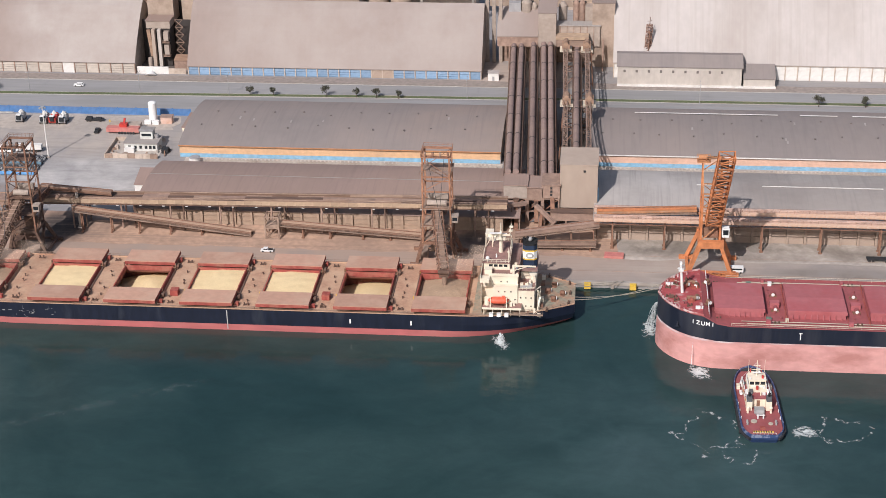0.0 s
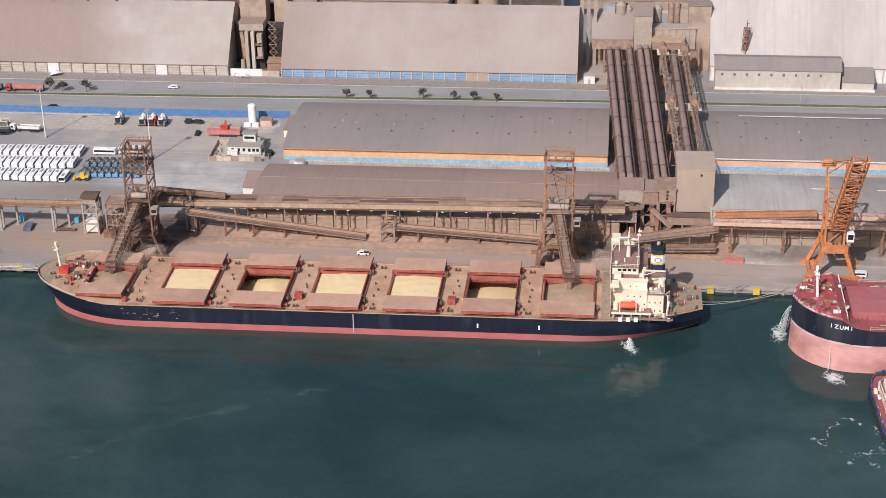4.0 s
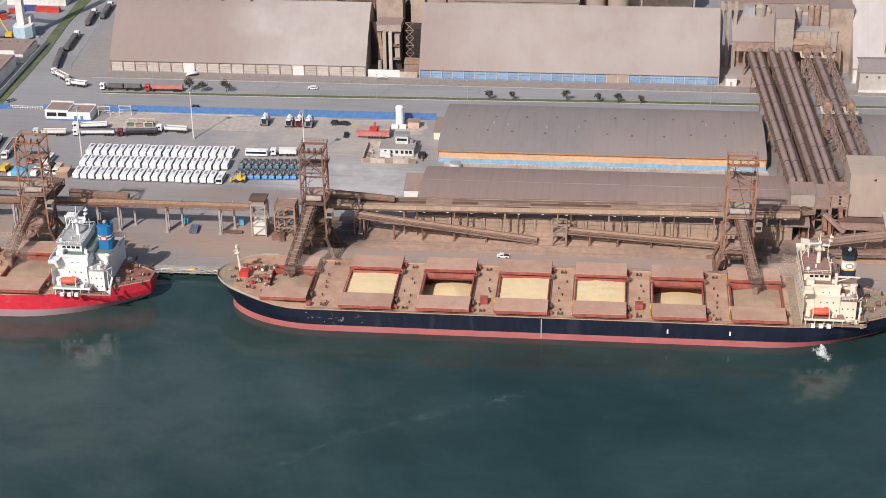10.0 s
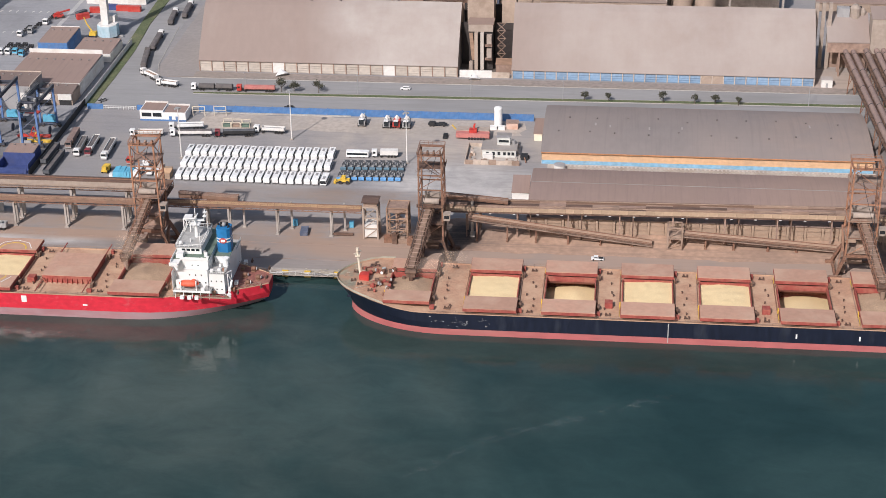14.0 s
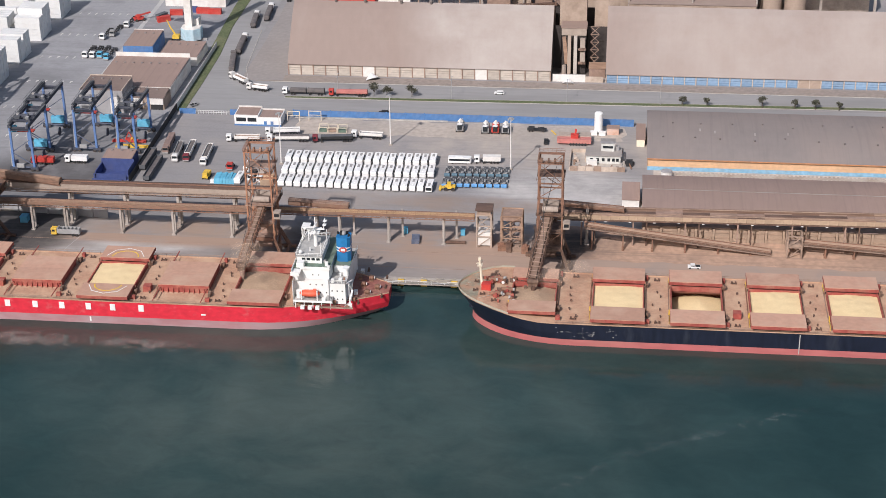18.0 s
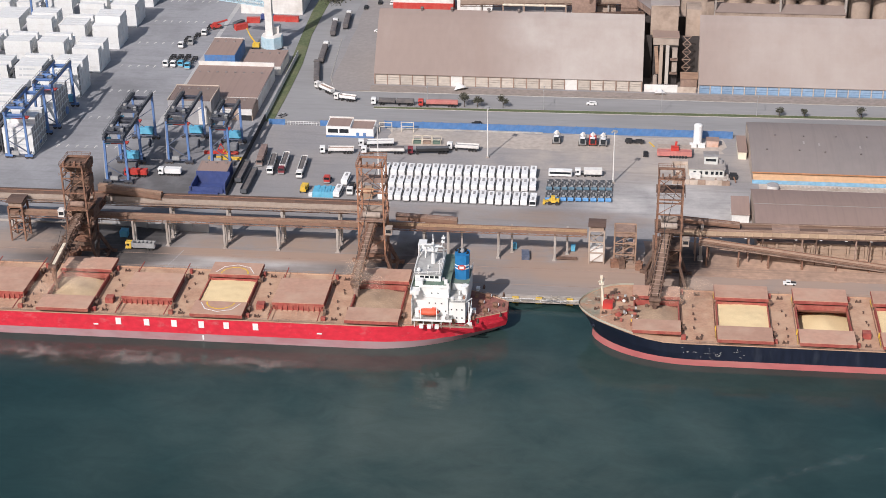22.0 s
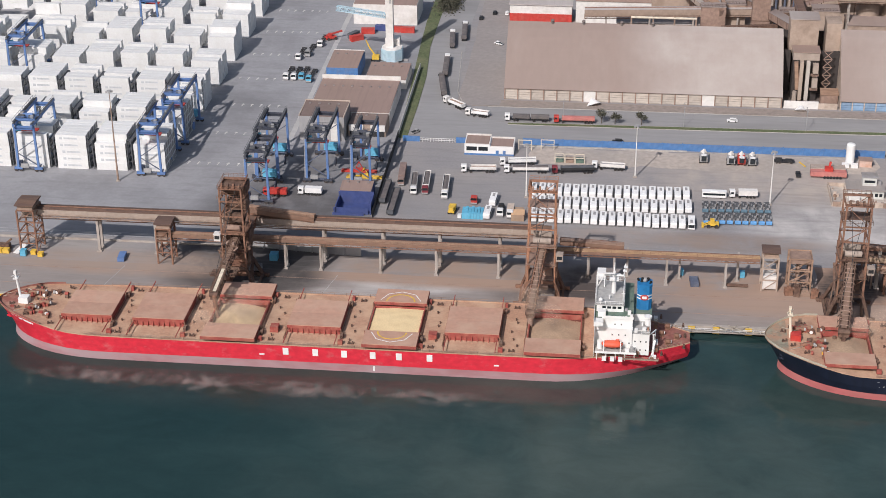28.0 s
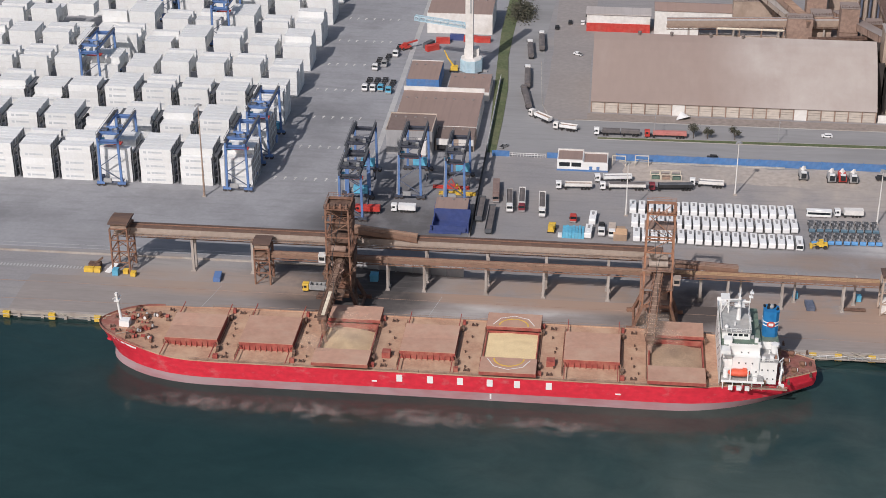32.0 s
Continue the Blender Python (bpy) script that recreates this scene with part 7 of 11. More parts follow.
for cx, cy in cs:
    part("tower_column", Geo().beam((cx, cy, 12.5), (cx, cy, 30 if cy < 0 else 40), 0.7), "crane_orange", ld)
for z0, z1 in ((12.5, 19), (19, 25), (25, 30)):
    for k in range(4):
        a, c = cs[k], cs[(k + 1) % 4]
        part("tower_girt", Geo().beam((*a, z1), (*c, z1), 0.4), "steel_orange", ld)
        part("tower_brace", Geo().beam((*a, z0), (*c, z1), 0.28), "steel_orange", ld)
for p, q, w in (((-3.4, 4.4, 40), (3.0, 4.4, 40), 0.6), ((-3.4, 4.4, 35), (3.0, 4.4, 40), 0.3), ((-3.4, -4, 30), (-3.4, 4.4, 40), 0.4), ((3.0, -4, 30), (3.0, 4.4, 40), 0.4)):
    part("tower_brace", Geo().beam(p, q, w), "steel_orange", ld)
part("tower_head", Geo().box(-5.5, -1, 2.4, 6, 38.6, 39.0).rail([(-5.5, 2.4, 39), (-1, 2.4, 39), (-1, 6, 39), (-5.5, 6, 39)], 1.3, 1.5, 0.15, 2).cyl((-5, 4, 40), (-2, 4, 40), 0.9, n=10), "steel_orange", ld)
bm = part("boom", truss(Geo(), (0.4, -5.0, 20.0), (2.0, -30.0, 55.5), 5.0, 2.8, 13, 0.42, 0.25), "crane_orange", ld)
g = Geo()
for k in range(18):
    y, z = -6 - k * 1.32, 21.5 + k * 1.88
    g.beam((-1.6 + k * 0.08, y, z), (2.6 + k * 0.08, y, z), 0.5, 0.2)
part("walkway_tread", g, "steel_orange", bm)
part("idler_set", Geo().box(-0.6, 1.8, -12, -9.5, 27.5, 31).box(-0.2, 2.2, -20, -18.4, 39, 42).box(0.2, 2.8, -27, -25.5, 49.5, 52.5), "steel_dark", bm)
cab = part("operator_cabin", Geo().box(3.6, 6.0, -6.4, -3.6, 15.0, 18.2), "ship_white", ld)
part("window", Geo().box(3.9, 5.7, -6.5, -6.38, 16.0, 17.8), "glass_dark", cab)
part("stay_cable", Geo().beam((-2.6, 4.4, 39.6), (0.4, -29, 55), 0.14).beam((2.4, 4.4, 39.6), (3.2, -29, 55), 0.14), "black", ld)
part("drive_house", Geo().box(-2.6, 2.4, -2.6, 3.0, 12.9, 16.5), "steel_rust", ld)


# ---- conveyor galleries ----
def gallery(label, x0, x1, y, zb0, zb1, h, w, roof, side, posts, step=10.4, post_w=0.9, truss_deep=1.3, hood=""):
    """A conveyor bridge on posts: either closed and flat-roofed, or open with a hooded belt between edge girders."""
    L = x1 - x0
    ob = thing("conveyor_gallery", label, "conveyor", x0, y, G0)
    n = max(1, round(L / step))
    dz = (zb1 - zb0) / n
    dx = L / n

    def run(name, prof, material):
        k = len(prof)
        vs = [(x, a, b + zz) for x, zz in ((0, 0), (dx, dz)) for a, b in prof]
        me = Geo().add(vs, [tuple(range(k)), tuple(reversed(range(k, 2 * k)))] + [((q + 1) % k, q, k + q, k + (q + 1) % k) for q in range(k)]).mesh(name, M[material])
        for q in range(n):
            part(name, me, None, ob, m=pose(dx * q, 0, zb0 - G0 + dz * q))

    a, b = Vector((0, 0, zb0 - G0)), Vector((L, 0, zb1 - G0))
    e = w / 2
    if hood:
        gh = h * 0.62
        run("edge_girder", [(-e, -0.3), (-e + 0.25, -0.3), (-e + 0.25, gh), (-e, gh)], side)
        run("edge_girder", [(e - 0.25, -0.3), (e, -0.3), (e, gh), (e - 0.25, gh)], side)
        c = w * 0.24
        run("belt_hood", [(-c - 0.3, 0.15), (-c - 0.3, h * 0.55), (-c + 0.2, h), (c - 0.4, h), (c, h * 0.55), (c, 0.15)], hood)
        run("cable_tray", [(c + 0.35, 0.15), (c + 0.35, gh + 0.2), (c + 0.8, gh + 0.2), (c + 0.8, 0.15)], "steel_rust")
        part("hand_rail", Geo().rail([a + Vector((0, -e + 0.1, gh)), b + Vector((0, -e + 0.1, gh))], 1.0, 2.6, 0.07, 2), "steel_rust", ob)
    else:
        run("side_panel", [(-e, 0), (-e + 0.15, 0), (-e + 0.15, h), (-e, h)], side)
        run("roof_sheet", [(-e - 0.2, h), (-e - 0.2, h + 0.12), (-w * 0.2, h + 0.3), (w * 0.2, h + 0.3), (e + 0.2, h + 0.12), (e + 0.2, h)], roof)
        run("roof_pipe", [(-w * 0.05, h + 0.3), (-w * 0.05, h + 0.55), (w * 0.04, h + 0.55), (w * 0.04, h + 0.3)], "steel_rust")
        part("walkway", Geo().beam(a + Vector((0, -e - 0.6, -0.2)), b + Vector((0, -e - 0.6, -0.2)), 0.9, 0.12).rail([a + Vector((0, -e - 1.0, 0)), b + Vector((0, -e - 1.0, 0))], 1.1, 2.6, 0.07, 2), "dust_steel", ob)
    part("floor", Geo().beam(a + Vector((0, 0, -0.05)), b + Vector((0, 0, -0.05)), w - 0.3, 0.25), "steel_dark", ob)
    g = Geo()
    dn = Vector((0, 0, -truss_deep))
    for s in (-e + 0.3, e - 0.3):
        o = Vector((0, s, 0))
        g.beam(a + o + dn, b + o + dn, 0.22)
        lattice(g, a + o, b + o, a + o + dn, b + o + dn, max(2, round(L / 3.2)), 0.13)
    part("girder", g, "steel_rust", ob)
    for px in posts:
        u = (px - x0) / L
        zt = zb0 + (zb1 - zb0) * u - truss_deep - G0
        g = Geo()
        for s in (-w * 0.42, w * 0.42):
            g.box(px - x0 - post_w / 2, px - x0 + post_w / 2, s - post_w / 2, s + post_w / 2, 0.3, zt)
            g.box(px - x0 - post_w, px - x0 + post_w, s - post_w, s + post_w, 0, 0.45)
        g.box(px - x0 - post_w / 2, px - x0 + post_w / 2, -w * 0.42, w * 0.42, zt - 0.7, zt)
        part("post", g, "concrete" if post_w > 0.65 else "steel_rust", ob)
    return ob


gallery("raised conveyor gallery with brown roof and pale sides on posts", -492, -306, 74.0, 15.6, 15.6, 2.5, 4.0, "gallery_roof", "gallery_grey", (-464.6, -443.5, -383, -362, -342, -321))
gallery("raised conveyor gallery with dark hood and rusty sides on concrete posts", -437, -306, 66.5, 12.8, 12.8, 1.35, 3.0, "gallery_roof", "gallery_side", (-416, -395.5, -383, -362, -342.5, -320.8), post_w=0.75, truss_deep=1.1, hood="hood_tan")
ochre = gallery("raised conveyor gallery with an ochre hood on concrete posts", -306, -232, 66.8, 12.9, 12.9, 1.25, 2.9, "gallery_roof", "gallery_side", (-281.1, -263.2, -243.2), post_w=0.7, truss_deep=1.0, hood="hood_ochre")
for px in (-276.6, -258.7, -239.0):
    part("rear_post", Geo().box(px + 305.65, px + 306.35, 3.6, 4.3, 0, 11.0).box(px + 305.3, px + 306.7, 3.3, 4.6, 0, 0.4).box(px + 305.7, px + 306.3, 0.5, 3.6, 10.4, 11.0), "concrete", ochre)


def decked_gallery(label, x0, x1, y, zb0, zb1):
    """A wide covered gallery: panelled front, dark edge beam, several long roof strips, posts and small lamps."""
    ob = thing("conveyor_gallery", label, "conveyor", x0, y, G0)
    L, n = x1 - x0, 54
    dx, rise = L / n, (zb1 - zb0) / n
    rg = random.Random(31)
    panel = Geo().box(0.04, dx - 0.04, 0, 0.15, 0.25, 1.9).box(0, 0.1, -0.06, 0, 0.25, 1.9).mesh("front_panel", M["fascia_tan"])
    strips = []
    for ya, yb, zt in ((0.15, 1.9, 1.9), (1.95, 3.3, 2.25), (3.35, 4.9, 1.95), (4.95, 6.6, 2.3)):
        for mt in ("hood_tan", "gallery_roof", "hood_dark", "dust_brown"):
            strips.append(Geo().add([(0, ya, zt), (3 * dx, ya, zt + 3 * rise), (3 * dx, yb, zt + 0.1 + 3 * rise), (0, yb, zt + 0.1), (0, ya, zt - 0.3), (3 * dx, ya, zt - 0.3 + 3 * rise), (3 * dx, yb, zt - 0.3 + 3 * rise), (0, yb, zt - 0.3)],
                                    [(0, 1, 2, 3), (7, 6, 5, 4), (0, 4, 5, 1), (1, 5, 6, 2), (2, 6, 7, 3), (3, 7, 4, 0)]).mesh("roof_strip", M[mt]))
    for i in range(n):
        part("front_panel", panel, None, ob, m=pose(dx * i, 0, zb0 - G0 + rise * i))
        if i % 3 == 0:
            for k in range(4):
                pick = rg.choice((0, 0, 1, 2, 3)) if k % 2 == 0 else rg.choice((1, 1, 2, 3))
                part("roof_strip", strips[4 * k + pick], None, ob, m=pose(dx * i, 0, zb0 - G0 + rise * i))
    a, b = Vector((0, 0, zb0 - G0)), Vector((L, 0, zb1 - G0))
    part("edge_beam", Geo().beam(a + Vector((0, -0.1, 0)), b + Vector((0, -0.1, 0)), 0.3, 0.5), "steel_dark", ob)
    part("edge_beam", Geo().beam(a + Vector((0, 6.4, 0)), b + Vector((0, 6.4, 0)), 0.3, 0.5), "steel_dark", ob)
    part("floor", Geo().beam(a + Vector((0, 3.2, 0.1)), b + Vector((0, 3.2, 0.1)), 6.4, 0.2), "steel_dark", ob)
    part("roof_pipe", Geo().beam(a + Vector((0, 1.0, 2.1)), b + Vector((0, 1.0, 2.1)), 0.25).beam(a + Vector((0, 5.6, 2.5)), b + Vector((0, 5.6, 2.5)), 0.3), "dust_steel", ob)
    lamp = Geo().box(-0.45, 0.45, -0.35, -0.1, -0.5, -0.3).mesh("lamp", M["white"])
    for i in range(20):
        u = (i + 0.4) / 20
        c = a.lerp(b, u)
        part("lamp", lamp, None, ob, m=pose(c.x, 0, c.z))
    px = 12.0
    while px < L - 4:
        h = zb0 - G0 + (zb1 - zb0) * px / L
        for q, (ox, w) in enumerate(((0.0, 0.5), (4.8, 0.42))):
            g = Geo().box(px + ox - w / 2, px + ox + w / 2, 0.1, 0.1 + w, 0, h).box(px + ox - w / 2, px + ox + w / 2, 5.6, 5.6 + w, 0, h).beam((px + ox, 0.3, h * 0.55), (px + ox, 5.7, h - 0.3), 0.2)
            part("post", g, "steel_dark" if q else "dust_brown", ob)
        px += 19.0 if int(px) % 2 else 18.4
    return ob


decked_gallery("wide covered conveyor gallery with tan panelled front before the long shed", -206, -34, 69.0, 12.2, 14.2)
gallery("raised conveyor gallery with bright orange-brown sides", -3, 200, 66.0, 13.0, 13.0, 1.6, 3.4, "gallery_roof", "pale_orange", (3.6, 22, 56, 76.5, 97, 118, 140, 162), post_w=0.6, step=3.4, hood="hood_pink")
gallery("second orange-brown conveyor gallery", -3, 200, 71.5, 14.0, 14.0, 1.7, 3.2, "gallery_roof", "pale_orange", (), step=3.4, hood="hood_pink")
gallery("sloping conveyor from the tower down to the gallery", -300, -278, 69.9, 15.0, 14.0, 1.5, 3.0, "gallery_roof", "gallery_side", (-290,), truss_deep=0.6, hood="hood_dark")
gallery("sloping conveyor from the tower down to the gallery", -205, -179, 71.0, 18.0, 16.0, 1.0, 2.3, "gallery_roof", "gallery_side", (-192,), truss_deep=0.6, hood="hood_dark")
gallery("sloping conveyor from the dark loader down to the gallery", -409, -386, 73.0, 20.8, 18.2, 1.9, 3.6, "gallery_roof", "gallery_side", (), truss_deep=0.6, hood="hood_tan")
gallery("sloping orange conveyor up to the orange loader", -2, 33, 68.8, 14.0, 15.8, 1.3, 2.6, "crane_orange", "steel_orange", (), truss_deep=0.7)
gallery("long sloping conveyor descending under the gallery", -193, -127, 66.8, 11.2, 3.1, 1.1, 2.2, "conveyor_pink", "gallery_side", (-190, -179, -168.6, -157, -145.4, -134), post_w=0.4, truss_deep=0.9)
gallery("long sloping conveyor descending under the gallery", -116, -62, 66.8, 7.4, 3.6, 1.1, 2.2, "conveyor_pink", "gallery_side", (-108, -98, -86, -76), post_w=0.5, truss_deep=0.9)
gallery("short conveyor stub on a braced trestle", -441, -437.2, 66.5, 12.6, 12.6, 1.7, 3.4, "gallery_roof", "gallery_side", ())
# flying conveyor bridges between each loader and the galleries
for x, za, zb in ((-56.9, 18.2, 16), (-204.2, 18.4, 16.5), (-305.0, 18.2, 17.5), (-408.5, 18.0, 17.0)):
    ob = thing("link_bridge", "rusty cross conveyor between loader and gallery", "conveyor", x, 54, G0)
    part("girder", truss(Geo(), (0, 0, za - G0), (0, 20, zb - G0), 3.6, 2.6, 7, 0.35, 0.2), "steel_rust", ob)
    part("floor", Geo().beam((0, 0, za - G0 - 1.2), (0, 20, zb - G0 - 1.2), 3.4, 0.2), "steel_dark", ob)
    part("roof_sheet", Geo().beam((0, 0, za - G0 + 1.4), (0, 20, zb - G0 + 1.4), 3.8, 0.15), "gallery_roof", ob)


def trestle(label, x, y, w, d, h, steel, roofed=True, house=None):
    ob = thing("transfer_tower", label, "tower", x, y, G0)
    g = Geo()
    cs = [(-w / 2, -d / 2), (w / 2, -d / 2), (w / 2, d / 2), (-w / 2, d / 2)]
    for c in cs:
        g.beam((*c, 0), (*c, h), 0.55)
    n = max(2, round(h / 4.5))
    for i in range(n):
        z0, z1 = h * i / n, h * (i + 1) / n
        for k in range(4):
            a, c = cs[k], cs[(k + 1) % 4]
            g.beam((*a, z1), (*c, z1), 0.35)
            g.beam((*a, z0), (*c, z1), 0.22)
    part("frame", g, steel, ob)
    if roofed:
        part("roof", Geo().along_x([(-d / 2 - 0.5, h + 2.2), (0, h + 2.6), (d / 2 + 0.5, h + 2.2), (d / 2 + 0.5, h + 1.9), (-d / 2 - 0.5, h + 1.9)], -w / 2 - 0.5, w / 2 + 0.5), "gallery_roof", ob)
        part("enclosure", Geo().box(-w / 2 + 0.2, w / 2 - 0.2, -d / 2 + 0.4, d / 2 - 0.2, h - 0.2, h + 2.0), "dust_steel", ob)
    if house:
        part("hopper", Geo().box(-w / 2 + 0.3, w / 2 - 0.3, -d / 2 + 0.2, d / 2 - 0.3, house[0], house[1]), house[2], ob)
    return ob


trestle("open steel tower at the end of the gallery", -489, 71.5, 6.0, 8.0, 17.0, "steel_rust")
trestle("braced steel trestle under the gallery", -438.5, 67.5, 5.2, 6.0, 13.5, "steel_rust")
trestle("pale concrete frame tower with a white hopper", -228.5, 67.0, 5.2, 5.4, 12.6, "clad_tan", True, (0.7, 5.6, "wall_white"))
trestle("rusty braced trestle beside the loader", -218.6, 67.0, 7.4, 7.0, 13.0, "hood_tan", False, (11.2, 12.8, "dust_brown"))
trestle("rusty braced trestle beside the loader", -217.4, 68.0, 3.6, 4.0, 12.0, "dust_brown", False)
for cx, cy, cw, cz, mt in ((-222.0, 62.6, 1.4, 2.2, "steel_rust"), (-219.2, 61.8, 1.0, 3.4, "steel_dark"), (-216.4, 62.4, 1.6, 1.6, "dust_steel"), (-213.4, 61.0, 1.2, 2.6, "steel_rust"), (-210.6, 59.0, 1.5, 1.5, "steel_dark")):
    ob = tagged(new("steel_bin", Geo().box(-cw, cw, -1.1, 1.1, 0.0, cz).box(-cw - 0.12, cw + 0.12, -1.2, 1.2, cz, cz + 0.15).box(-cw * 0.5, cw * 0.5, -0.6, 0.6, cz + 0.15, cz + 0.8).mesh("steel_bin", M[mt])), "rusty dust-covered steel bin beside the loader", "bin", "rusty bins")
    ob.matrix_basis = pose(cx, cy, G0 + 0.05, 0, 0, cx * 37 % 24 - 12)
trestle("dusty steel frame tower for the sloping conveyors", -119.0, 67.0, 5.0, 5.0, 8.6, "dust_steel", False, (4.4, 5.4, "dust_steel"))
# the big transfer house and the boxes and chutes round it
ob = thing("transfer_house", "tall blank concrete-clad transfer house", "building", -8.9, 92.0, G0)
part("wall", Geo().box(-6.8, 6.8, -8, 8, 6.4, 23.2), "clad_tan", ob)
part("roof", Geo().box(-7.0, 7.0, -8.2, 8.2, 23.2, 23.6), "clad_tan", ob)
for x in (-6, 0, 6):
    for y in (-7, 0, 7):
        part("leg", Geo().box(x - 0.5, x + 0.5, y - 0.5, y + 0.5, 0, 6.5), "steel_dark", ob)
part("vent", Geo().box(1.6, 2.4, -8.15, -8.0, 20.6, 21.4), "black", ob)
part("drain_pipe", Geo().cyl((6.95, -6.5, 0), (6.95, -6.5, 14.0), 0.35, n=8), "sky_blue", ob, "blue pipe up the corner")
ob = thing("transfer_gallery", "long brown boxed conveyor before the transfer house", "conveyor", -10.6, 79.0, G0)
part("body", Geo().box(-8.2, 8.2, -1.4, 1.8, 4.0, 7.2), "dust_brown", ob)
part("roof", Geo().box(-8.4, 8.4, -1.7, 2.1, 7.2, 7.45), "gallery_roof", ob)
for x in (-7.6, -2.6, 2.6, 7.6):
    part("leg", Geo().beam((x, -1.2, 0), (x, -1.2, 4.0), 0.5).beam((x, 1.6, 0), (x, 1.6, 4.0), 0.5).beam((x, -1.2, 0.4), (x, 1.6, 3.8), 0.25), "dust_brown", ob)
for x_, w_, z_ in ((-31.9, 8.6, 13.9), (-24.8, 5.8, 13.2), (-18.9, 6.4, 14.3)):
    ob = thing("transfer_tower", "dusty transfer tower with a boxed head on a braced frame", "tower", x_, 88.0, G0)
    part("head_house", Geo().box(-w_ / 2, w_ / 2, -5, 5, z_ - 3.8, z_ + 1.2), "gallery_grey" if w_ > 7 else "dust_brown", ob)
    part("head_roof", Geo().box(-w_ / 2 - 0.3, w_ / 2 + 0.3, -5.3, 5.3, z_ + 1.2, z_ + 1.6), "roof_brown" if w_ != 6.4 else "dust_brown", ob)
    cs = [(-w_ / 2 + 0.4, -4.6), (w_ / 2 - 0.4, -4.6), (w_ / 2 - 0.4, 4.6), (-w_ / 2 + 0.4, 4.6)]
    for k in range(4):
        a, c = cs[k], cs[(k + 1) % 4]
        part("column", Geo().beam((*a, 0), (*a, z_ - 3.6), 0.6), "dust_brown", ob)
        for z0, z1 in ((0, 5), (5, 10)):
            part("girt", Geo().beam((*a, z1), (*c, z1), 0.4), "dust_brown", ob)
            part("brace", Geo().beam((*a, z0), (*c, z1), 0.3), "dust_brown" if k % 2 else "steel_rust", ob)
    part("chute", Geo().beam((0.4, -4, z_ - 3.5), (0.9, -10.5, 3.0), 1.5), "steel_rust", ob)
    if w_ == 6.4:
        part("window", Geo().box(-0.3, 0.5, -5.08, -4.98, z_ - 2.9, z_ - 2.0).box(-0.3, 0.5, -5.08, -4.98, z_ - 1.6, z_ - 0.7).box(-0.3, 0.5, -5.08, -4.98, z_ - 0.3, z_ + 0.6), "black", ob)
for (xa, ya, za), (xb, yb, zb), w in (((-25.0, 80, 11.9), (-17.2, 76, 6.0), 1.5), ((-31.5, 79, 14.0), (-31.3, 78, 2.4), 1.4), ((-38, 74, 13.4), (-28, 80, 11.8), 1.6), ((-22, 82, 9.6), (-22.6, 74, 3.4), 1.2)):
    ob = thing("chute", "dusty boxed grain chute in the transfer area", "chute", xa, ya, 0.0, group="transfer chutes")
    d = (xb - xa, yb - ya, zb)
    part("casing", Geo().beam((0, 0, za), d, w, w * 0.8), "dust_brown" if w > 1.45 else "steel_rust", ob)
    part("flange", Geo().beam((0, 0, za + 0.2), (d[0] * 0.06, d[1] * 0.06, za + (zb - za) * 0.06), w + 0.4, w * 0.8 + 0.4), "steel_dark", ob)
    part("support", Geo().beam((d[0] / 2, d[1] / 2, G0), (d[0] / 2, d[1] / 2, (za + zb) / 2), 0.35), "steel_dark", ob)
# lower conveyors beneath the transfer towers
gallery("sloping dusty conveyor rising past the transfer house", -31, -1, 66.0, 5.4, 10.6, 1.6, 2.6, "dust_brown", "dust_brown", (-29, -20, -11, -3), post_w=0.45, truss_deep=0.9)
gallery("short low conveyor in the transfer area", -27, -2, 62.5, 3.8, 4.6, 1.2, 2.2, "boom_top", "dust_brown", (-25, -14, -4), post_w=0.45, truss_deep=0.8)


def tube_gallery(label, xa, ya, za, xb, yb, zb, r, tube, ribs=14):
    """An inclined round conveyor gallery with stiffening rings, on braced bents."""
    ob = thing("tube_conveyor", label, "conveyor", xa, ya, G0)
    a, b = Vector((0, 0, za - G0)), Vector((xb - xa, yb - ya, zb - G0))
    part("tube", Geo().cyl(a, b, r, n=12), tube, ob, smooth=True)
    d = (b - a).normalized()
    for i in range(ribs):
        c = a.lerp(b, (i + 0.5) / ribs)
        part("ring", Geo().cyl(c - d * 0.2, c + d * 0.2, r * 1.07, n=12), "ring_black" if i % 2 else tube, ob)
    part("walkway", Geo().beam(a + Vector((r + 0.45, 0, -0.9)), b + Vector((r + 0.45, 0, -0.9)), 0.8, 0.15).rail([a + Vector((r + 0.8, 0, -0.8)), b + Vector((r + 0.8, 0, -0.8))], 1.1, 4.0, 0.08, 2), "steel_dark", ob)
    # dark pan added below the tube to stand for the shade there
    part("trough", Geo().beam(a + Vector((0.3, 0, -r - 0.5)), b + Vector((0.3, 0, -r - 0.5)), 2 * r + 1.8, 0.3), "steel_dark", ob)
    for u in (0.2, 0.42, 0.64, 0.86):
        c = a.lerp(b, u)
        part("bent", Geo().beam((c.x - 1.4, c.y, 0), (c.x - 0.8, c.y, c.z - r), 0.4).beam((c.x + 1.4, c.y, 0), (c.x + 0.8, c.y, c.z - r), 0.4).beam((c.x - 1.2, c.y, c.z * 0.3), (c.x + 1.0, c.y, c.z * 0.75), 0.25), "steel_rust", ob)
    return ob


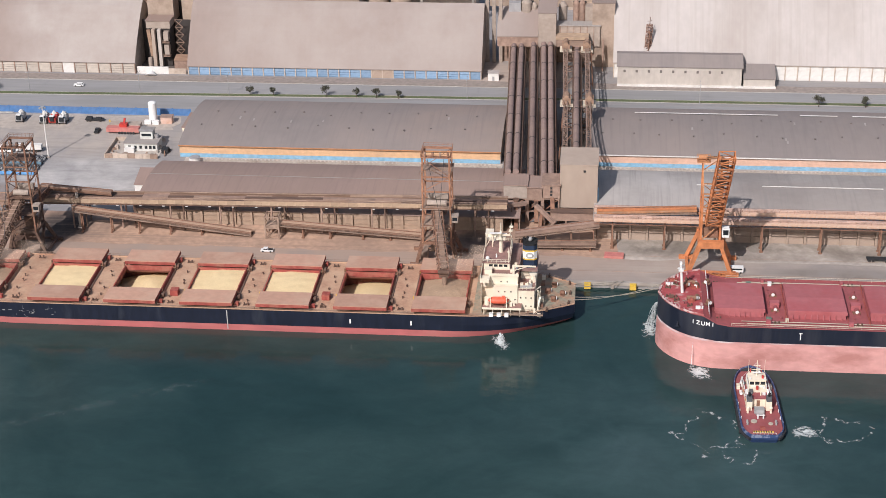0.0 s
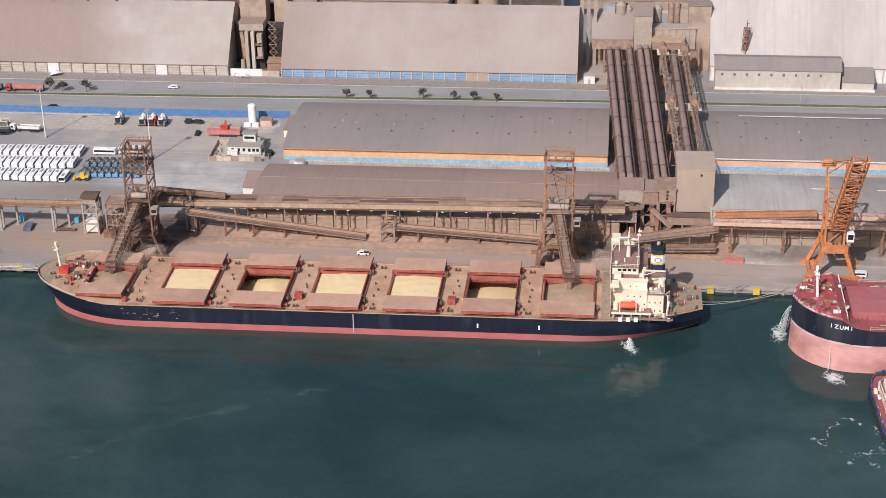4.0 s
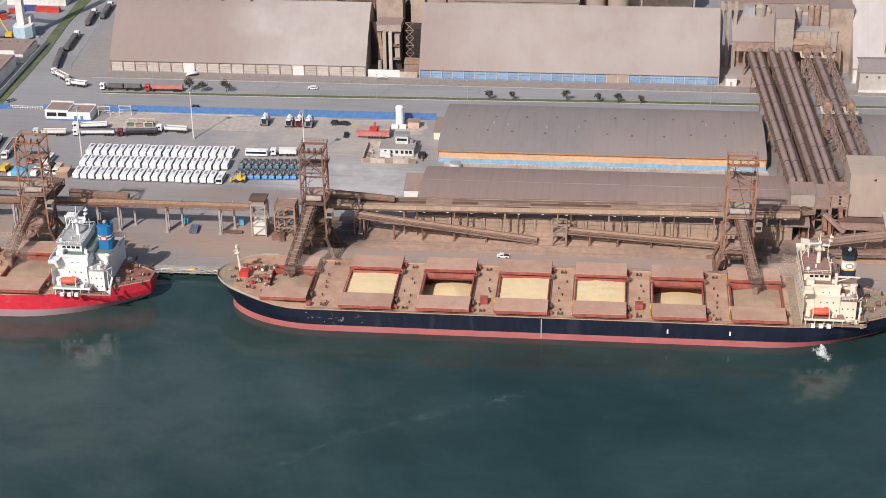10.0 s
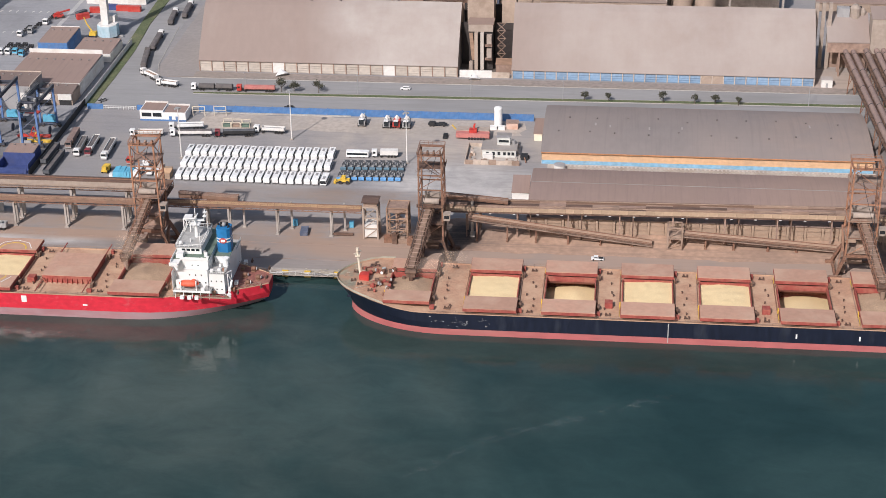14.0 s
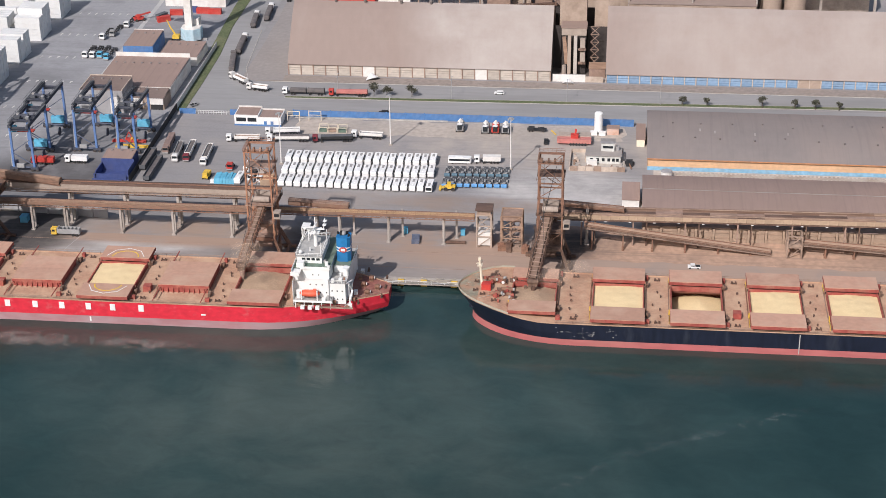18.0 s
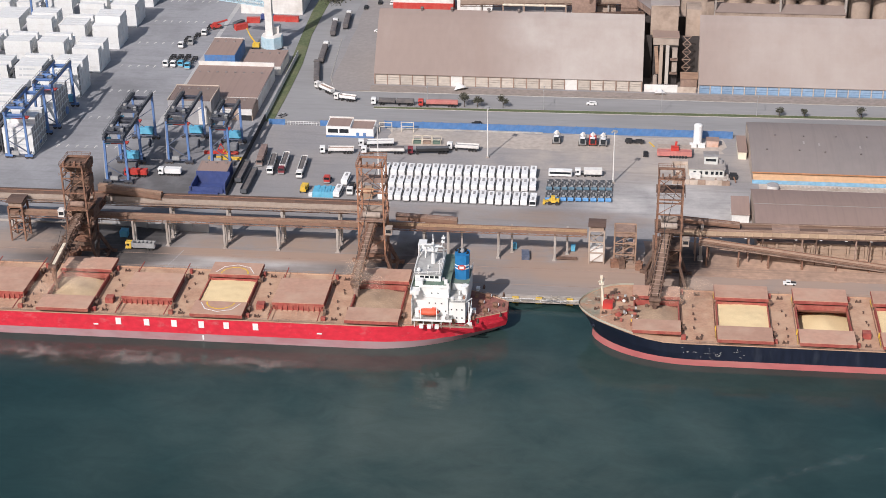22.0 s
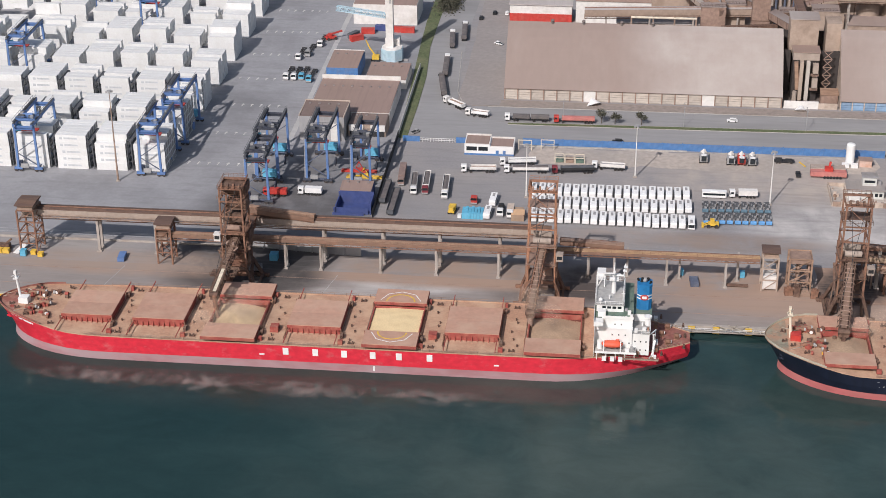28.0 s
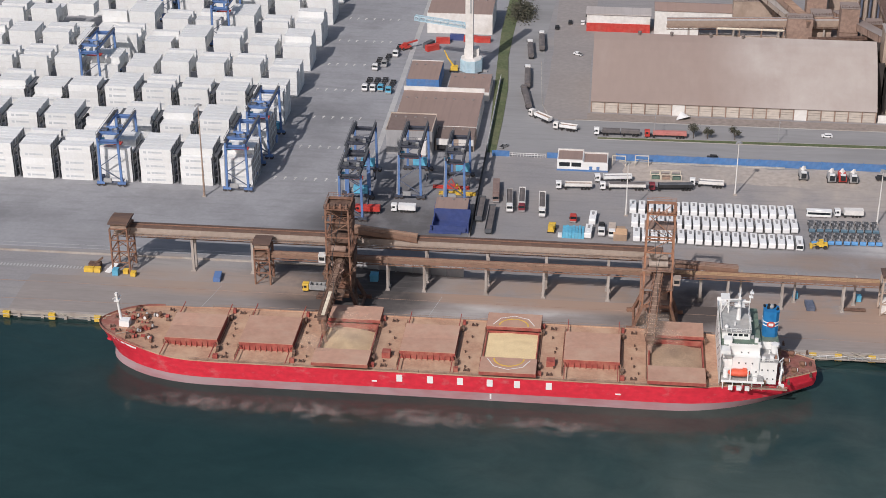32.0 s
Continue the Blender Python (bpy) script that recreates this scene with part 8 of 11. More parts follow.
for xa, xb, za, zb, r, tm in ((-35.2, -41.8, 18.6, 14.4, 1.15, "tube_brown"), (-32.3, -38.4, 18.6, 14.4, 1.15, "tube_brown"), (-26.5, -33.0, 16.4, 15.2, 1.15, "tube_brown"), (-22.0, -28.4, 15.2, 15.2, 1.2, "tube_brown"), (-19.2, -25.4, 15.2, 15.3, 1.2, "tube_brown")):
    tube_gallery("long dusty brown tube conveyor sloping inland", xa, 93.0, za, xb, 243.0, zb, r, tm)
tube_gallery("long dusty tube conveyor sloping inland beside the transfer house", -10.4, 100.0, 21.5, -13.5, 238.0, 15.0, 1.2, "tube_brown")
ob = thing("cable_bridge", "latticed service bridge beside the tube conveyors", "bridge", -16, 100, G0)
part("frame", truss(Geo(), (1.5, 0, 18), (-2.5, 135, 14), 1.6, 2.6, 30, 0.3, 0.17), "dust_brown", ob)
part("frame", truss(Geo(), (10.5, 0, 18), (7.0, 135, 14), 1.6, 2.6, 30, 0.3, 0.17), "dust_brown", ob)
for y in (20, 55, 90, 125):
    part("bent", Geo().beam((-2, y, 0), (-1, y, 15), 0.5).beam((10, y, 0), (9, y, 16), 0.5).beam((-2, y, 0), (10, y, 15), 0.3).beam((-1.5, y, 9), (9.5, y, 9), 0.35), "steel_rust", ob)
for px, py, pz in ((-11.2, 165, 20.0), (-13.6, 234, 18.5)):
    ob = trestle("braced steel gantry over the conveyor lane", px, py, 11, 7, pz - 4.5, "dust_brown", False)
    for s in (-1, 1):
        part("drive_house", Geo().box(s * 4.6 - 1.7, s * 4.6 + 1.7, -2.6, 2.4, pz - 4.4, pz - 1.6).cyl((s * 4.6, -2.8, pz - 1.4), (s * 4.6, 2.4, pz - 1.4), 1.1, n=10), "hood_tan", ob)
        part("platform", Geo().box(s * 4.6 - 2.6, s * 4.6 + 2.6, -4.2, 3.4, pz - 4.6, pz - 4.4).rail([(s * 4.6 - 2.6, -4.2, pz - 4.4), (s * 4.6 + 2.6, -4.2, pz - 4.4)], 1.1, 1.3, 0.1, 2), "belt", ob)
    part("cross_truss", truss(Geo(), (-5, -2.6, pz - 6), (5, -2.6, pz - 6), 1.2, 2.2, 6, 0.3, 0.2), "dust_brown", ob)
# head houses of the conveyors between the stores
ob = thing("transfer_house", "boxy dusty transfer house above the conveyor lane", "building", -24.0, 246.0, G0)
part("west_wall", Geo().box(-25.5, -7.2, -0.5, 0.2, 10.6, 15.4), "dust_brown", ob)
part("west_roof", Geo().along_x([(-0.8, 15.2), (15.0, 24.0), (15.0, 24.5), (-0.8, 15.7)], -25.8, -7.2), "roof_tan", ob)
part("tower_block", Geo().box(-7.0, 0.9, -0.6, 9, 8, 26.5), "gallery_grey", ob)
part("tower_roof", Geo().along_x([(-0.9, 26.4), (9.3, 29.0), (9.3, 29.4), (-0.9, 26.8)], -7.3, 1.2), "roof_tan", ob)
part("east_wall", Geo().box(0.9, 20.5, 3.0, 9.0, 10, 19.5), "gallery_grey", ob)
part("east_roof", Geo().box(0.9, 20.8, 2.7, 9.3, 19.5, 19.9), "roof_worn", ob)
part("back_wall", Geo().box(-25.0, 20.0, 9.4, 10.0, 0, 13), "hood_dark", ob)
for k in range(6):
    part("wall_rib", Geo().box(2.6 + k * 3.0, 2.9 + k * 3.0, 2.8, 3.0, 10, 19.4), "dust_brown", ob)
for x, y, r, h in ((-13, 13.5, 2.4, 27), (-9.6, 14.5, 1.6, 25), (3.5, 13, 2.0, 26), (9.5, 13.5, 1.4, 27), (12.2, 13.5, 1.4, 27)):
    part("cyclone", Geo().cyl((x, y, 14), (x, y, h), r, n=14).cyl((x, y, h), (x, y, h + 1.6), r, r * 0.4, 14), "gallery_grey" if r > 1.5 else "dust_brown", ob, smooth=False)
part("filter_house", Geo().box(-21, -15.6, 12, 17, 18, 27), "concrete_grey", ob)
part("filter_house", Geo().box(13.6, 17.0, 11, 16, 18, 26), "gallery_grey", ob)
part("upper_gallery", Geo().box(-30, 26, 16, 21, 24, 28), "wall_dusty", ob)
part("upper_roof", Geo().box(-30.3, 26.3, 15.7, 21.3, 28, 28.4), "roof_brown", ob)
part("block", Geo().box(17, 27, 4, 14, 0, 30), "wall_dusty", ob)
part("block_roof", Geo().box(16.7, 27.3, 3.7, 14.3, 30, 30.4), "roof_tan", ob)
part("front_roof", Geo().box(0.9, 15.6, -3, 2.6, 15.0, 16.4), "fascia_tan", ob)
part("front_block", Geo().box(1.2, 15.3, -2.6, 2.6, 11.5, 15.0), "hood_dark", ob)
for i, (x, y) in enumerate(((-30.5, 8), (-27.5, 8), (-24.5, 8))):
    part("leg", Geo().box(x - 0.8, x + 0.8, y - 0.7, y + 0.7, 0, 31), "gallery_grey", ob)
part("window_gap", Geo().box(-18, -10, 15.8, 16.02, 25, 27).box(8, 14, 15.8, 16.02, 25, 27), "black", ob)
for x in (-20, -9, 6, 12, 22):
    part("leg", Geo().beam((x, -2, 0), (x, 0.5, 13), 0.7).beam((x, 4, 0), (x, 4, 13), 0.7).beam((x, -2, 0), (x, 4, 13), 0.3), "dust_brown", ob)
ob = thing("transfer_house", "dusty elevator tower between the two bulk stores", "building", -201.0, 236.0, G0)
part("head_house", Geo().box(-8.2, 2.8, 4, 12, 18.4, 21.8), "gallery_grey", ob)
part("head_roof", Geo().box(-8.5, 3.1, 3.7, 12.3, 21.8, 22.2), "roof_brown", ob)
# near-black casing, side panels and back wall: shade of the gap as colour
part("casing", Geo().box(-8.0, 2.6, 4.6, 11.6, 0.3, 18.3), "ring_black", ob)
part("chute", Geo().beam((-7.0, 2.6, 18.2), (-5.8, 2.6, 5.6), 1.6, 0.8), "hood_tan", ob)
part("boot_hopper", Geo().cyl((-6.8, 1.0, 0), (-6.8, 1.0, 5.4), 1.1, 0.9, 10), "gallery_grey", ob)
for x0, x1 in ((3.2, 12.2), (-12.2, -8.6)):
    part("dark_panel", Geo().box(x0, x1, 12.0, 12.4, 0, 20), "ring_black", ob)
for z in (6.0, 12.4):
    part("catwalk", Geo().box(-0.6, 2.6, 1.0, 3.6, z, z + 0.2).rail([(-0.6, 1.0, z + 0.2), (2.6, 1.0, z + 0.2)], 1.0, 1.4, 0.1, 2), "dust_brown", ob)
for z0, z1 in ((13.6, 17.6), (7.0, 11.4)):
    part("side_hopper", Geo().box(0.2, 2.4, 1.0, 3.6, z0, z1), "gallery_grey", ob)
for x, m_ in ((-4.6, "clad_tan"), (-1.9, "wall_beige")):
    part("elevator_leg", Geo().box(x - 0.75, x + 0.75, 1.2, 3.4, 1.2, 18.6), m_, ob)
part("frame", lattice(Geo(), (4.6, 6, 4), (4.6, 6, 22), (8.4, 6, 4), (8.4, 6, 22), 5, 0.24), "hood_dark", ob)
part("brace", lattice(Geo(), (8.4, 6, 4), (8.4, 6, 22), (4.6, 6, 4), (4.6, 6, 22), 5, 0.2), "hood_dark", ob)
part("low_hut", Geo().box(4.4, 11.6, 0.4, 5.2, 0, 4.4), "dust_brown", ob)
part("low_hut_roof", Geo().along_x([(0.1, 4.3), (5.5, 5.4), (5.5, 5.6), (0.1, 4.5)], 4.2, 11.9), "hood_tan", ob)
part("upper_block", Geo().box(-9.5, 2.5, 14, 24, 18, 33), "wall_dusty", ob)
part("upper_roof", Geo().box(-9.8, 2.8, 13.7, 24.3, 33, 33.4), "roof_tan", ob)
part("side_block", Geo().box(6, 12.5, 16, 26, 10, 31), "wall_dusty", ob)
part("back_wall", Geo().box(-12, 12.6, 26, 26.6, 0, 24), "ring_black", ob)
ob = thing("forecourt_wall", "low white wall between the two stores", "wall", -201.5, 230.6, G0)
part("wall", Geo().box(-11, 3.5, 0, 0.5, 0, 3.4), "wall_white", ob)
part("wall_step", Geo().box(3.5, 11.5, 0.1, 0.6, 0, 2.6), "wall_tan", ob)
part("heap", Geo().cyl((-4, -2.6, 0), (-4, -1.2, 1.9), 2.9, 0.5, 14), "white", ob, "pale heap of spilt powder")
ob = thing("powder_heap", "pale powder spilt over the louvred wall", "heap", -293.0, 227.2, G0)
part("powder_cone", Geo().cyl((0, 0, 0), (-0.8, 1.2, 2.4), 3.3, 0.4, 14), "white", ob)
ob = thing("cabin", "small white cabin at the foot of the conveyor lane", "cabin", -50.2, 229.5, G0)
part("body", Geo().box(-2.4, 2.4, 0, 3.6, 0, 3.6), "wall_white", ob)
part("roof", Geo().box(-2.6, 2.6, -0.2, 3.8, 3.6, 3.8), "roof_pale", ob)
part("door", Geo().box(-0.5, 0.5, -0.06, 0.04, 0, 2.0), "grey", ob)
# plant behind the stores
def duct(label, a, b, w, h, mt, roof):
    """A boxed conveyor duct between two points, on two bents."""
    ob = thing("conveyor_duct", label, "conveyor", a[0], a[1], 0.0, group="ducts behind the stores")
    p, q = Vector((0, 0, a[2])), Vector((b[0] - a[0], b[1] - a[1], b[2]))
    part("casing", Geo().beam(p, q, w, h), mt, ob)
    up = Vector((0, 0, h * 0.55))
    part("roof_sheet", Geo().beam(p + up, q + up, w + 0.5, 0.2), roof, ob)
    for u in (0.25, 0.8):
        c = p.lerp(q, u)
        part("bent", Geo().beam((c.x - 1.2, c.y, G0), (c.x - 0.9, c.y, c.z - h / 2), 0.4).beam((c.x + 1.2, c.y, G0), (c.x + 0.9, c.y, c.z - h / 2), 0.4).beam((c.x - 1.2, c.y, G0 + 3), (c.x + 1.0, c.y, c.z - h), 0.25), "steel_dark", ob)
    for k in range(5):
        c = p.lerp(q, (k + 0.5) / 5)
        part("flange", Geo().beam(c - (q - p).normalized() * 0.15, c + (q - p).normalized() * 0.15, w + 0.25, h + 0.25), "steel_dark", ob)


duct("dusty boxed conveyor climbing to the elevator tower", (-222, 322, 18), (-206.5, 262, 27), 5.0, 3.2, "dust_brown", "roof_tan")
duct("dusty boxed conveyor behind the store", (-262, 340, 32), (-237, 292, 23), 3.6, 2.8, "dust_brown", "hood_tan")
duct("dusty boxed conveyor behind the store", (-270, 345, 30), (-246, 305, 22), 3.0, 2.4, "gallery_grey", "roof_worn")
duct("brown conveyor duct beside the elevator tower", (-205, 318, 30), (-201.5, 276, 24), 3.0, 2.6, "tube_brown", "gallery_roof")
duct("brown conveyor duct crossing behind the stores", (-199, 322, 18.6), (-168, 318, 27), 2.6, 2.2, "tube_brown", "dust_brown")
duct("thin dark conveyor duct along the ridge", (-238, 286, 18), (-213, 282, 21), 1.6, 1.2, "steel_dark", "steel_dark")
for x, y, w, d, z0, z1, mt in ((-220, 292, 8.0, 8.0, 8, 28.5, "dust_brown"), (-241.4, 292, 11.0, 6.0, 4, 23.2, "dust_brown"), (-231, 300, 9.0, 9.0, 2, 22.0, "wall_dusty"), (-232, 318, 9.0, 8.0, 2, 27, "dust_brown"), (-207.5, 300, 7.0, 7.0, 2, 19, "steel_dark"), (-190, 300, 12, 9, 2, 20, "wall_dusty"), (-196, 338, 26, 14, 0, 15, "wall_tan"), (-256, 326, 26, 8, 2, 19, "wall_dusty"), (-214, 336, 8, 8, 2, 24, "gallery_grey")):
    ob = thing("process_tower", "dusty brown process tower behind the bulk stores", "tower", x, y, G0, group="process towers")
    part("body", Geo().box(-w / 2, w / 2, 0, d, z0, z1), mt, ob)
    part("roof", Geo().box(-w / 2 - 0.3, w / 2 + 0.3, -0.3, d + 0.3, z1, z1 + 0.35), "roof_tan" if mt != "wall_tan" else "roof_worn", ob)
    for sx in (-w / 2 + 0.4, w / 2 - 0.4):
        part("leg", Geo().box(sx - 0.3, sx + 0.3, 0.2, 0.8, 0, z0 + 0.1), "steel_dark", ob)
    part("top_rail", Geo().rail([(-w / 2, 0, z1 + 0.35), (w / 2, 0, z1 + 0.35), (w / 2, d, z1 + 0.35)], 1.1, 1.6, 0.1, 2), "steel_dark", ob)
    part("girt", Geo().box(-w / 2 - 0.12, w / 2 + 0.12, -0.12, 0, z0 + (z1 - z0) * 0.45, z0 + (z1 - z0) * 0.45 + 0.3), "steel_dark", ob)
for i in range(6):
    ob = thing("silo_pipe", "blue-grey vertical pipe behind the store", "pipe", -212.5 + i * 2.0, 326 + (i % 2) * 2, G0, group="blue-grey pipes")
    part("shaft", Geo().cyl((0, 0, 0), (0, 0, 24 + (i * 7 % 5)), 0.6, n=8), "rtg_dark" if i % 2 else "gallery_grey", ob)
ob = thing("ridge_pipe", "pale overhead pipe on posts along the shed ridge", "pipe", -264, 281.5, 0.0)
part("pipe", Geo().cyl((-14.6, 0, 23.4), (14.8, 0, 23.4), 0.55, n=10), "belt", ob)
for x in (-14.4, -4.6, 5.0, 14.6):
    part("post", Geo().box(x - 0.35, x + 0.35, -0.3, 0.3, G0, 25.0), "dust_steel", ob)
for x, y, w, d, h, mt, rf in ((-150, 300, 60, 14, 14, "wall_dusty", "roof_tan"), (-110, 322, 90, 20, 20, "wall_tan", "roof_brown"), (-250, 303, 70, 12, 11, "wall_tan", "roof_pale"), (-190, 330, 70, 26, 24, "wall_dusty", "roof_brown"), (-285, 330, 40, 12, 12, "wall_white", "roof_brown"), (40, 330, 120, 30, 16, "wall_tan", "roof_pale")):
    ob = thing("plant_building", "dusty industrial building behind the bulk stores", "building", x, y, G0)
    part("wall", Geo().box(-w / 2, w / 2, 0, d, 0, h), mt, ob)
    part("roof", Geo().along_x([(-0.4, h), (d / 2, h + 2), (d + 0.4, h), (d + 0.4, h - 0.3), (-0.4, h - 0.3)], -w / 2 - 0.3, w / 2 + 0.3), rf, ob)
for i in range(7):
    ob = thing("silo", "pale dusty storage silo behind the store", "silo", -170 + i * 11.5, 312, G0, group="silos behind the store")
    part("shell", Geo().cyl((0, 0, 0), (0, 0, 26), 5.2, n=20), "wall_dusty", ob, smooth=True)
    part("cone", Geo().cyl((0, 0, 26), (0, 0, 28.4), 5.4, 0.6, 20), "roof_tan", ob)
ob = thing("plant_building", "white building with a red band behind the store", "building", -322, 331, G0)
part("wall", Geo().box(-15, 15, 0, 10, 0, 4.2), "red", ob)
part("wall_upper", Geo().box(-15, 15, 0.3, 10, 4.2, 8.5), "wall_white", ob)
part("roof", Geo().box(-15.4, 15.4, -0.3, 10.4, 8.5, 8.9), "roof_pale", ob)
gallery("pale conveyor gallery behind the bulk store", -300, -214, 300.0, 17.5, 20.5, 3.0, 4.0, "roof_pale", "wall_dusty", (-290, -270, -250, -230), post_w=0.8)
gallery("dusty conveyor gallery behind the bulk store", -185, -60, 303.0, 27.0, 27.0, 3.0, 4.0, "roof_brown", "wall_dusty", (-180, -150, -120, -90, -65), post_w=0.8)


# ---- vehicles ----
WHEEL = {}


def wheel_mesh(r, w):
    if (r, w) not in WHEEL:
        WHEEL[r, w] = Geo().cyl((0, -w / 2, 0), (0, w / 2, 0), r, n=12).mesh("wheel", M["rubber"])
    return WHEEL[r, w]


def wheels(ob, spots, r=0.5, w=0.35):
    for x, y in spots:
        part("wheel", wheel_mesh(r, w), None, ob, m=pose(x, y, r))


def cab_parts(ob, x, color):
    c = part("cab", Geo().along_x([(-1.2, 0.7), (1.2, 0.7), (1.2, 2.9), (1.0, 3.1), (-1.0, 3.1), (-1.2, 2.9)], x - 2.1, x), color, ob)
    part("windscreen", Geo().box(x - 0.02, x + 0.04, -1.05, 1.05, 1.8, 2.75), "glass_dark", c)
    part("bumper", Geo().box(x - 0.1, x + 0.15, -1.2, 1.2, 0.45, 0.9), "grey", c)
    for s in (-1, 1):
        part("side_window", Geo().box(x - 1.5, x - 0.5, s * 1.2 - 0.03, s * 1.2 + 0.03, 1.8, 2.6), "glass_dark", c)
        part("mirror", Geo().box(x - 0.2, x, s * 1.4 - 0.12, s * 1.4 + 0.12, 1.7, 2.4), "black", c)


def trailer_bed(ob, a, b, body, load, cargo):
    """One trailer body from a (rear) to b (front), with its load or cover."""
    n = max(3, int((b - a) / 1.6))
    if load == "tank":
        t = part("trailer_body", Geo().cyl((a, 0, 2.2), (b, 0, 2.2), 1.2, n=14), body, ob)
    elif load == "box":
        t = part("trailer_body", Geo().box(a, b, -1.25, 1.25, 1.1, 3.1), body, ob)
    else:
        g = Geo()
        for s in (-1, 1):
            g.along_x([(s * 0.7, 1.1), (s * 1.25, 1.55), (s * 1.25, 2.7), (s * 1.05, 2.7), (s * 1.05, 1.6), (s * 0.6, 1.25)], a, b)
        g.box(a, b, -0.7, 0.7, 1.08, 1.25).box(a, a + 0.18, -1.2, 1.2, 1.3, 2.72).box(b - 0.18, b, -1.2, 1.2, 1.3, 2.9)
        t = part("trailer_body", g, body, ob)
        if load == "tarp":
            part("tarpaulin", Geo().along_x([(-1.2, 2.5), (1.2, 2.5), (1.2, 2.74), (0.6, 2.95), (0, 3.0), (-0.6, 2.95), (-1.2, 2.74)], a + 0.1, b - 0.1), cargo, t)
        else:
            part("cargo", Geo().along_x([(-1.04, 1.4), (1.04, 1.4), (1.04, 2.15), (0, 2.5), (-1.04, 2.15)], a + 0.2, b - 0.2), cargo, t)
    for i in range(n):
        x = a + (i + 0.5) * (b - a) / n
        part("side_rib", Geo().box(x - 0.06, x + 0.06, -1.31, 1.31, 1.2, 1.95), body, t)


def semi(label, x, y, rz, color, body, load="open", length=13.0, group="", cargo="tarp_grey"):
    """A lorry with its trailer; it faces its own +x."""
    ob = thing("lorry", label, "lorry", x, y, G0 + 0.05, rz, group)
    L = length
    cab_parts(ob, 3.2, color)
    part("chassis", Geo().box(-L, 1.2, -0.5, 0.5, 0.75, 1.05).box(-L, -L + 0.2, -1.1, 1.1, 0.6, 1.0), "black", ob)
    part("fuel_tank", Geo().cyl((-0.2, -0.95, 0.8), (1.0, -0.95, 0.8), 0.32, n=10), "grey", ob)
    if load == "double":
        trailer_bed(ob, -L, -L * 0.51, body, "tarp", cargo)
        trailer_bed(ob, -L * 0.47, -0.2, body, "tarp", cargo)
        axles = (2.2, -0.9, -2.2, -L * 0.51 - 1.2, -L + 1.2, -L + 2.5)
    else:
        trailer_bed(ob, -L, -0.2 if L > 7 else 0.5, body, load, cargo)
        axles = (2.2, -0.6, -L + 1.2, -L + 2.5, -L + 3.8)
    wheels(ob, [(u, s * 1.0) for s in (-1, 1) for u in axles])
    return ob


def chassis_truck(label, x, y, rz, color, group="", length=8.0, stack=False):
    ob = thing("truck", label, "truck", x, y, G0 + 0.03, rz, group)
    cab_parts(ob, 2.6, color)
    part("chassis", Geo().box(-length, 0.6, -0.5, -0.3, 0.8, 1.1).box(-length, 0.6, 0.3, 0.5, 0.8, 1.1), "black", ob)
    for i in range(5):
        part("cross_member", Geo().box(-length + i * length / 5, -length + 0.3 + i * length / 5, -1.15, 1.15, 0.75, 1.25), "black", ob)
    part("fuel_tank", Geo().box(-1.6, -0.4, 0.6, 1.2, 0.6, 1.1), "grey", ob)
    if stack:
        part("load", Geo().box(-length, -0.2, -1.1, 1.1, 1.25, 1.6).box(-length + 0.5, -length + 2.5, -0.9, 0.9, 1.6, 2.2).box(-length + 3.6, -length + 5.6, -0.9, 0.9, 1.6, 2.2), "black", ob)
    wheels(ob, [(u, s * 1.0) for s in (-1, 1) for u in (1.7, -length + 1.0, -length + 2.4)])
    return ob


def car(label, x, y, rz, color, pickup=False, group="", dark=False):
    ob = thing("pickup" if pickup else "car", label, "car", x, y, G0 + 0.05, rz, group)
    part("body", Geo().along_x([(-0.9, 0.35), (0.9, 0.35), (0.9, 0.9), (-0.9, 0.9)], -2.2, 2.2), color, ob)
    x0, x1 = (-0.3, 1.3) if pickup else (-1.7, 1.0)
    c = part("cabin", Geo().prism([(x0, -0.8), (x1, -0.8), (x1, 0.8), (x0, 0.8)], 0.9, 1.5), color, ob)
    part("glass", Geo().box(x0 - 0.03, x1 + 0.03, -0.7, 0.7, 1.0, 1.4).box(x0 + 0.15, x1 - 0.15, -0.83, 0.83, 1.0, 1.4), "glass_dark", c)
    if pickup:
        part("bed", Geo().box(-2.1, -0.4, -0.75, 0.75, 0.9, 0.95), "black", ob)
    wheels(ob, [(u, s * 0.8) for s in (-1, 1) for u in (-1.35, 1.4)], 0.34, 0.24)
    return ob


# parked white buses
bus = thing("minibus", "new white minibus parked in a row, plain end to the quay", "bus", -313.3, 113.4, G0 + 0.03, group="parked minibuses")
part("body", Geo().along_x([(-2.7, 0.4), (-2.72, 2.05), (-2.5, 2.38), (5.1, 2.44), (5.3, 2.3), (5.3, 0.4)], -1.22, 1.22), "bus_white", bus)
for s in (-1, 1):
    part("side_glass", Geo().box(s * 1.2 - 0.03, s * 1.22 + 0.03, -2.2, 4.8, 1.25, 2.0), "glass_dark", bus)
part("windscreen", Geo().box(-1.1, 1.1, 5.26, 5.34, 1.0, 2.2), "glass_dark", bus)
part("roof_hatch", Geo().box(-0.45, 0.45, 1.6, 4.0, 2.4, 2.56), "grey", bus)
part("roof_vent", Geo().box(-0.3, 0.3, -1.2, -0.7, 2.38, 2.52), "bus_white", bus)
part("bumper", Geo().box(-1.16, 1.16, -2.8, -2.7, 0.36, 0.62), "grey", bus)
part("skirt", Geo().box(-1.1, 1.1, -2.5, 5.1, 0.25, 0.45), "black", bus)
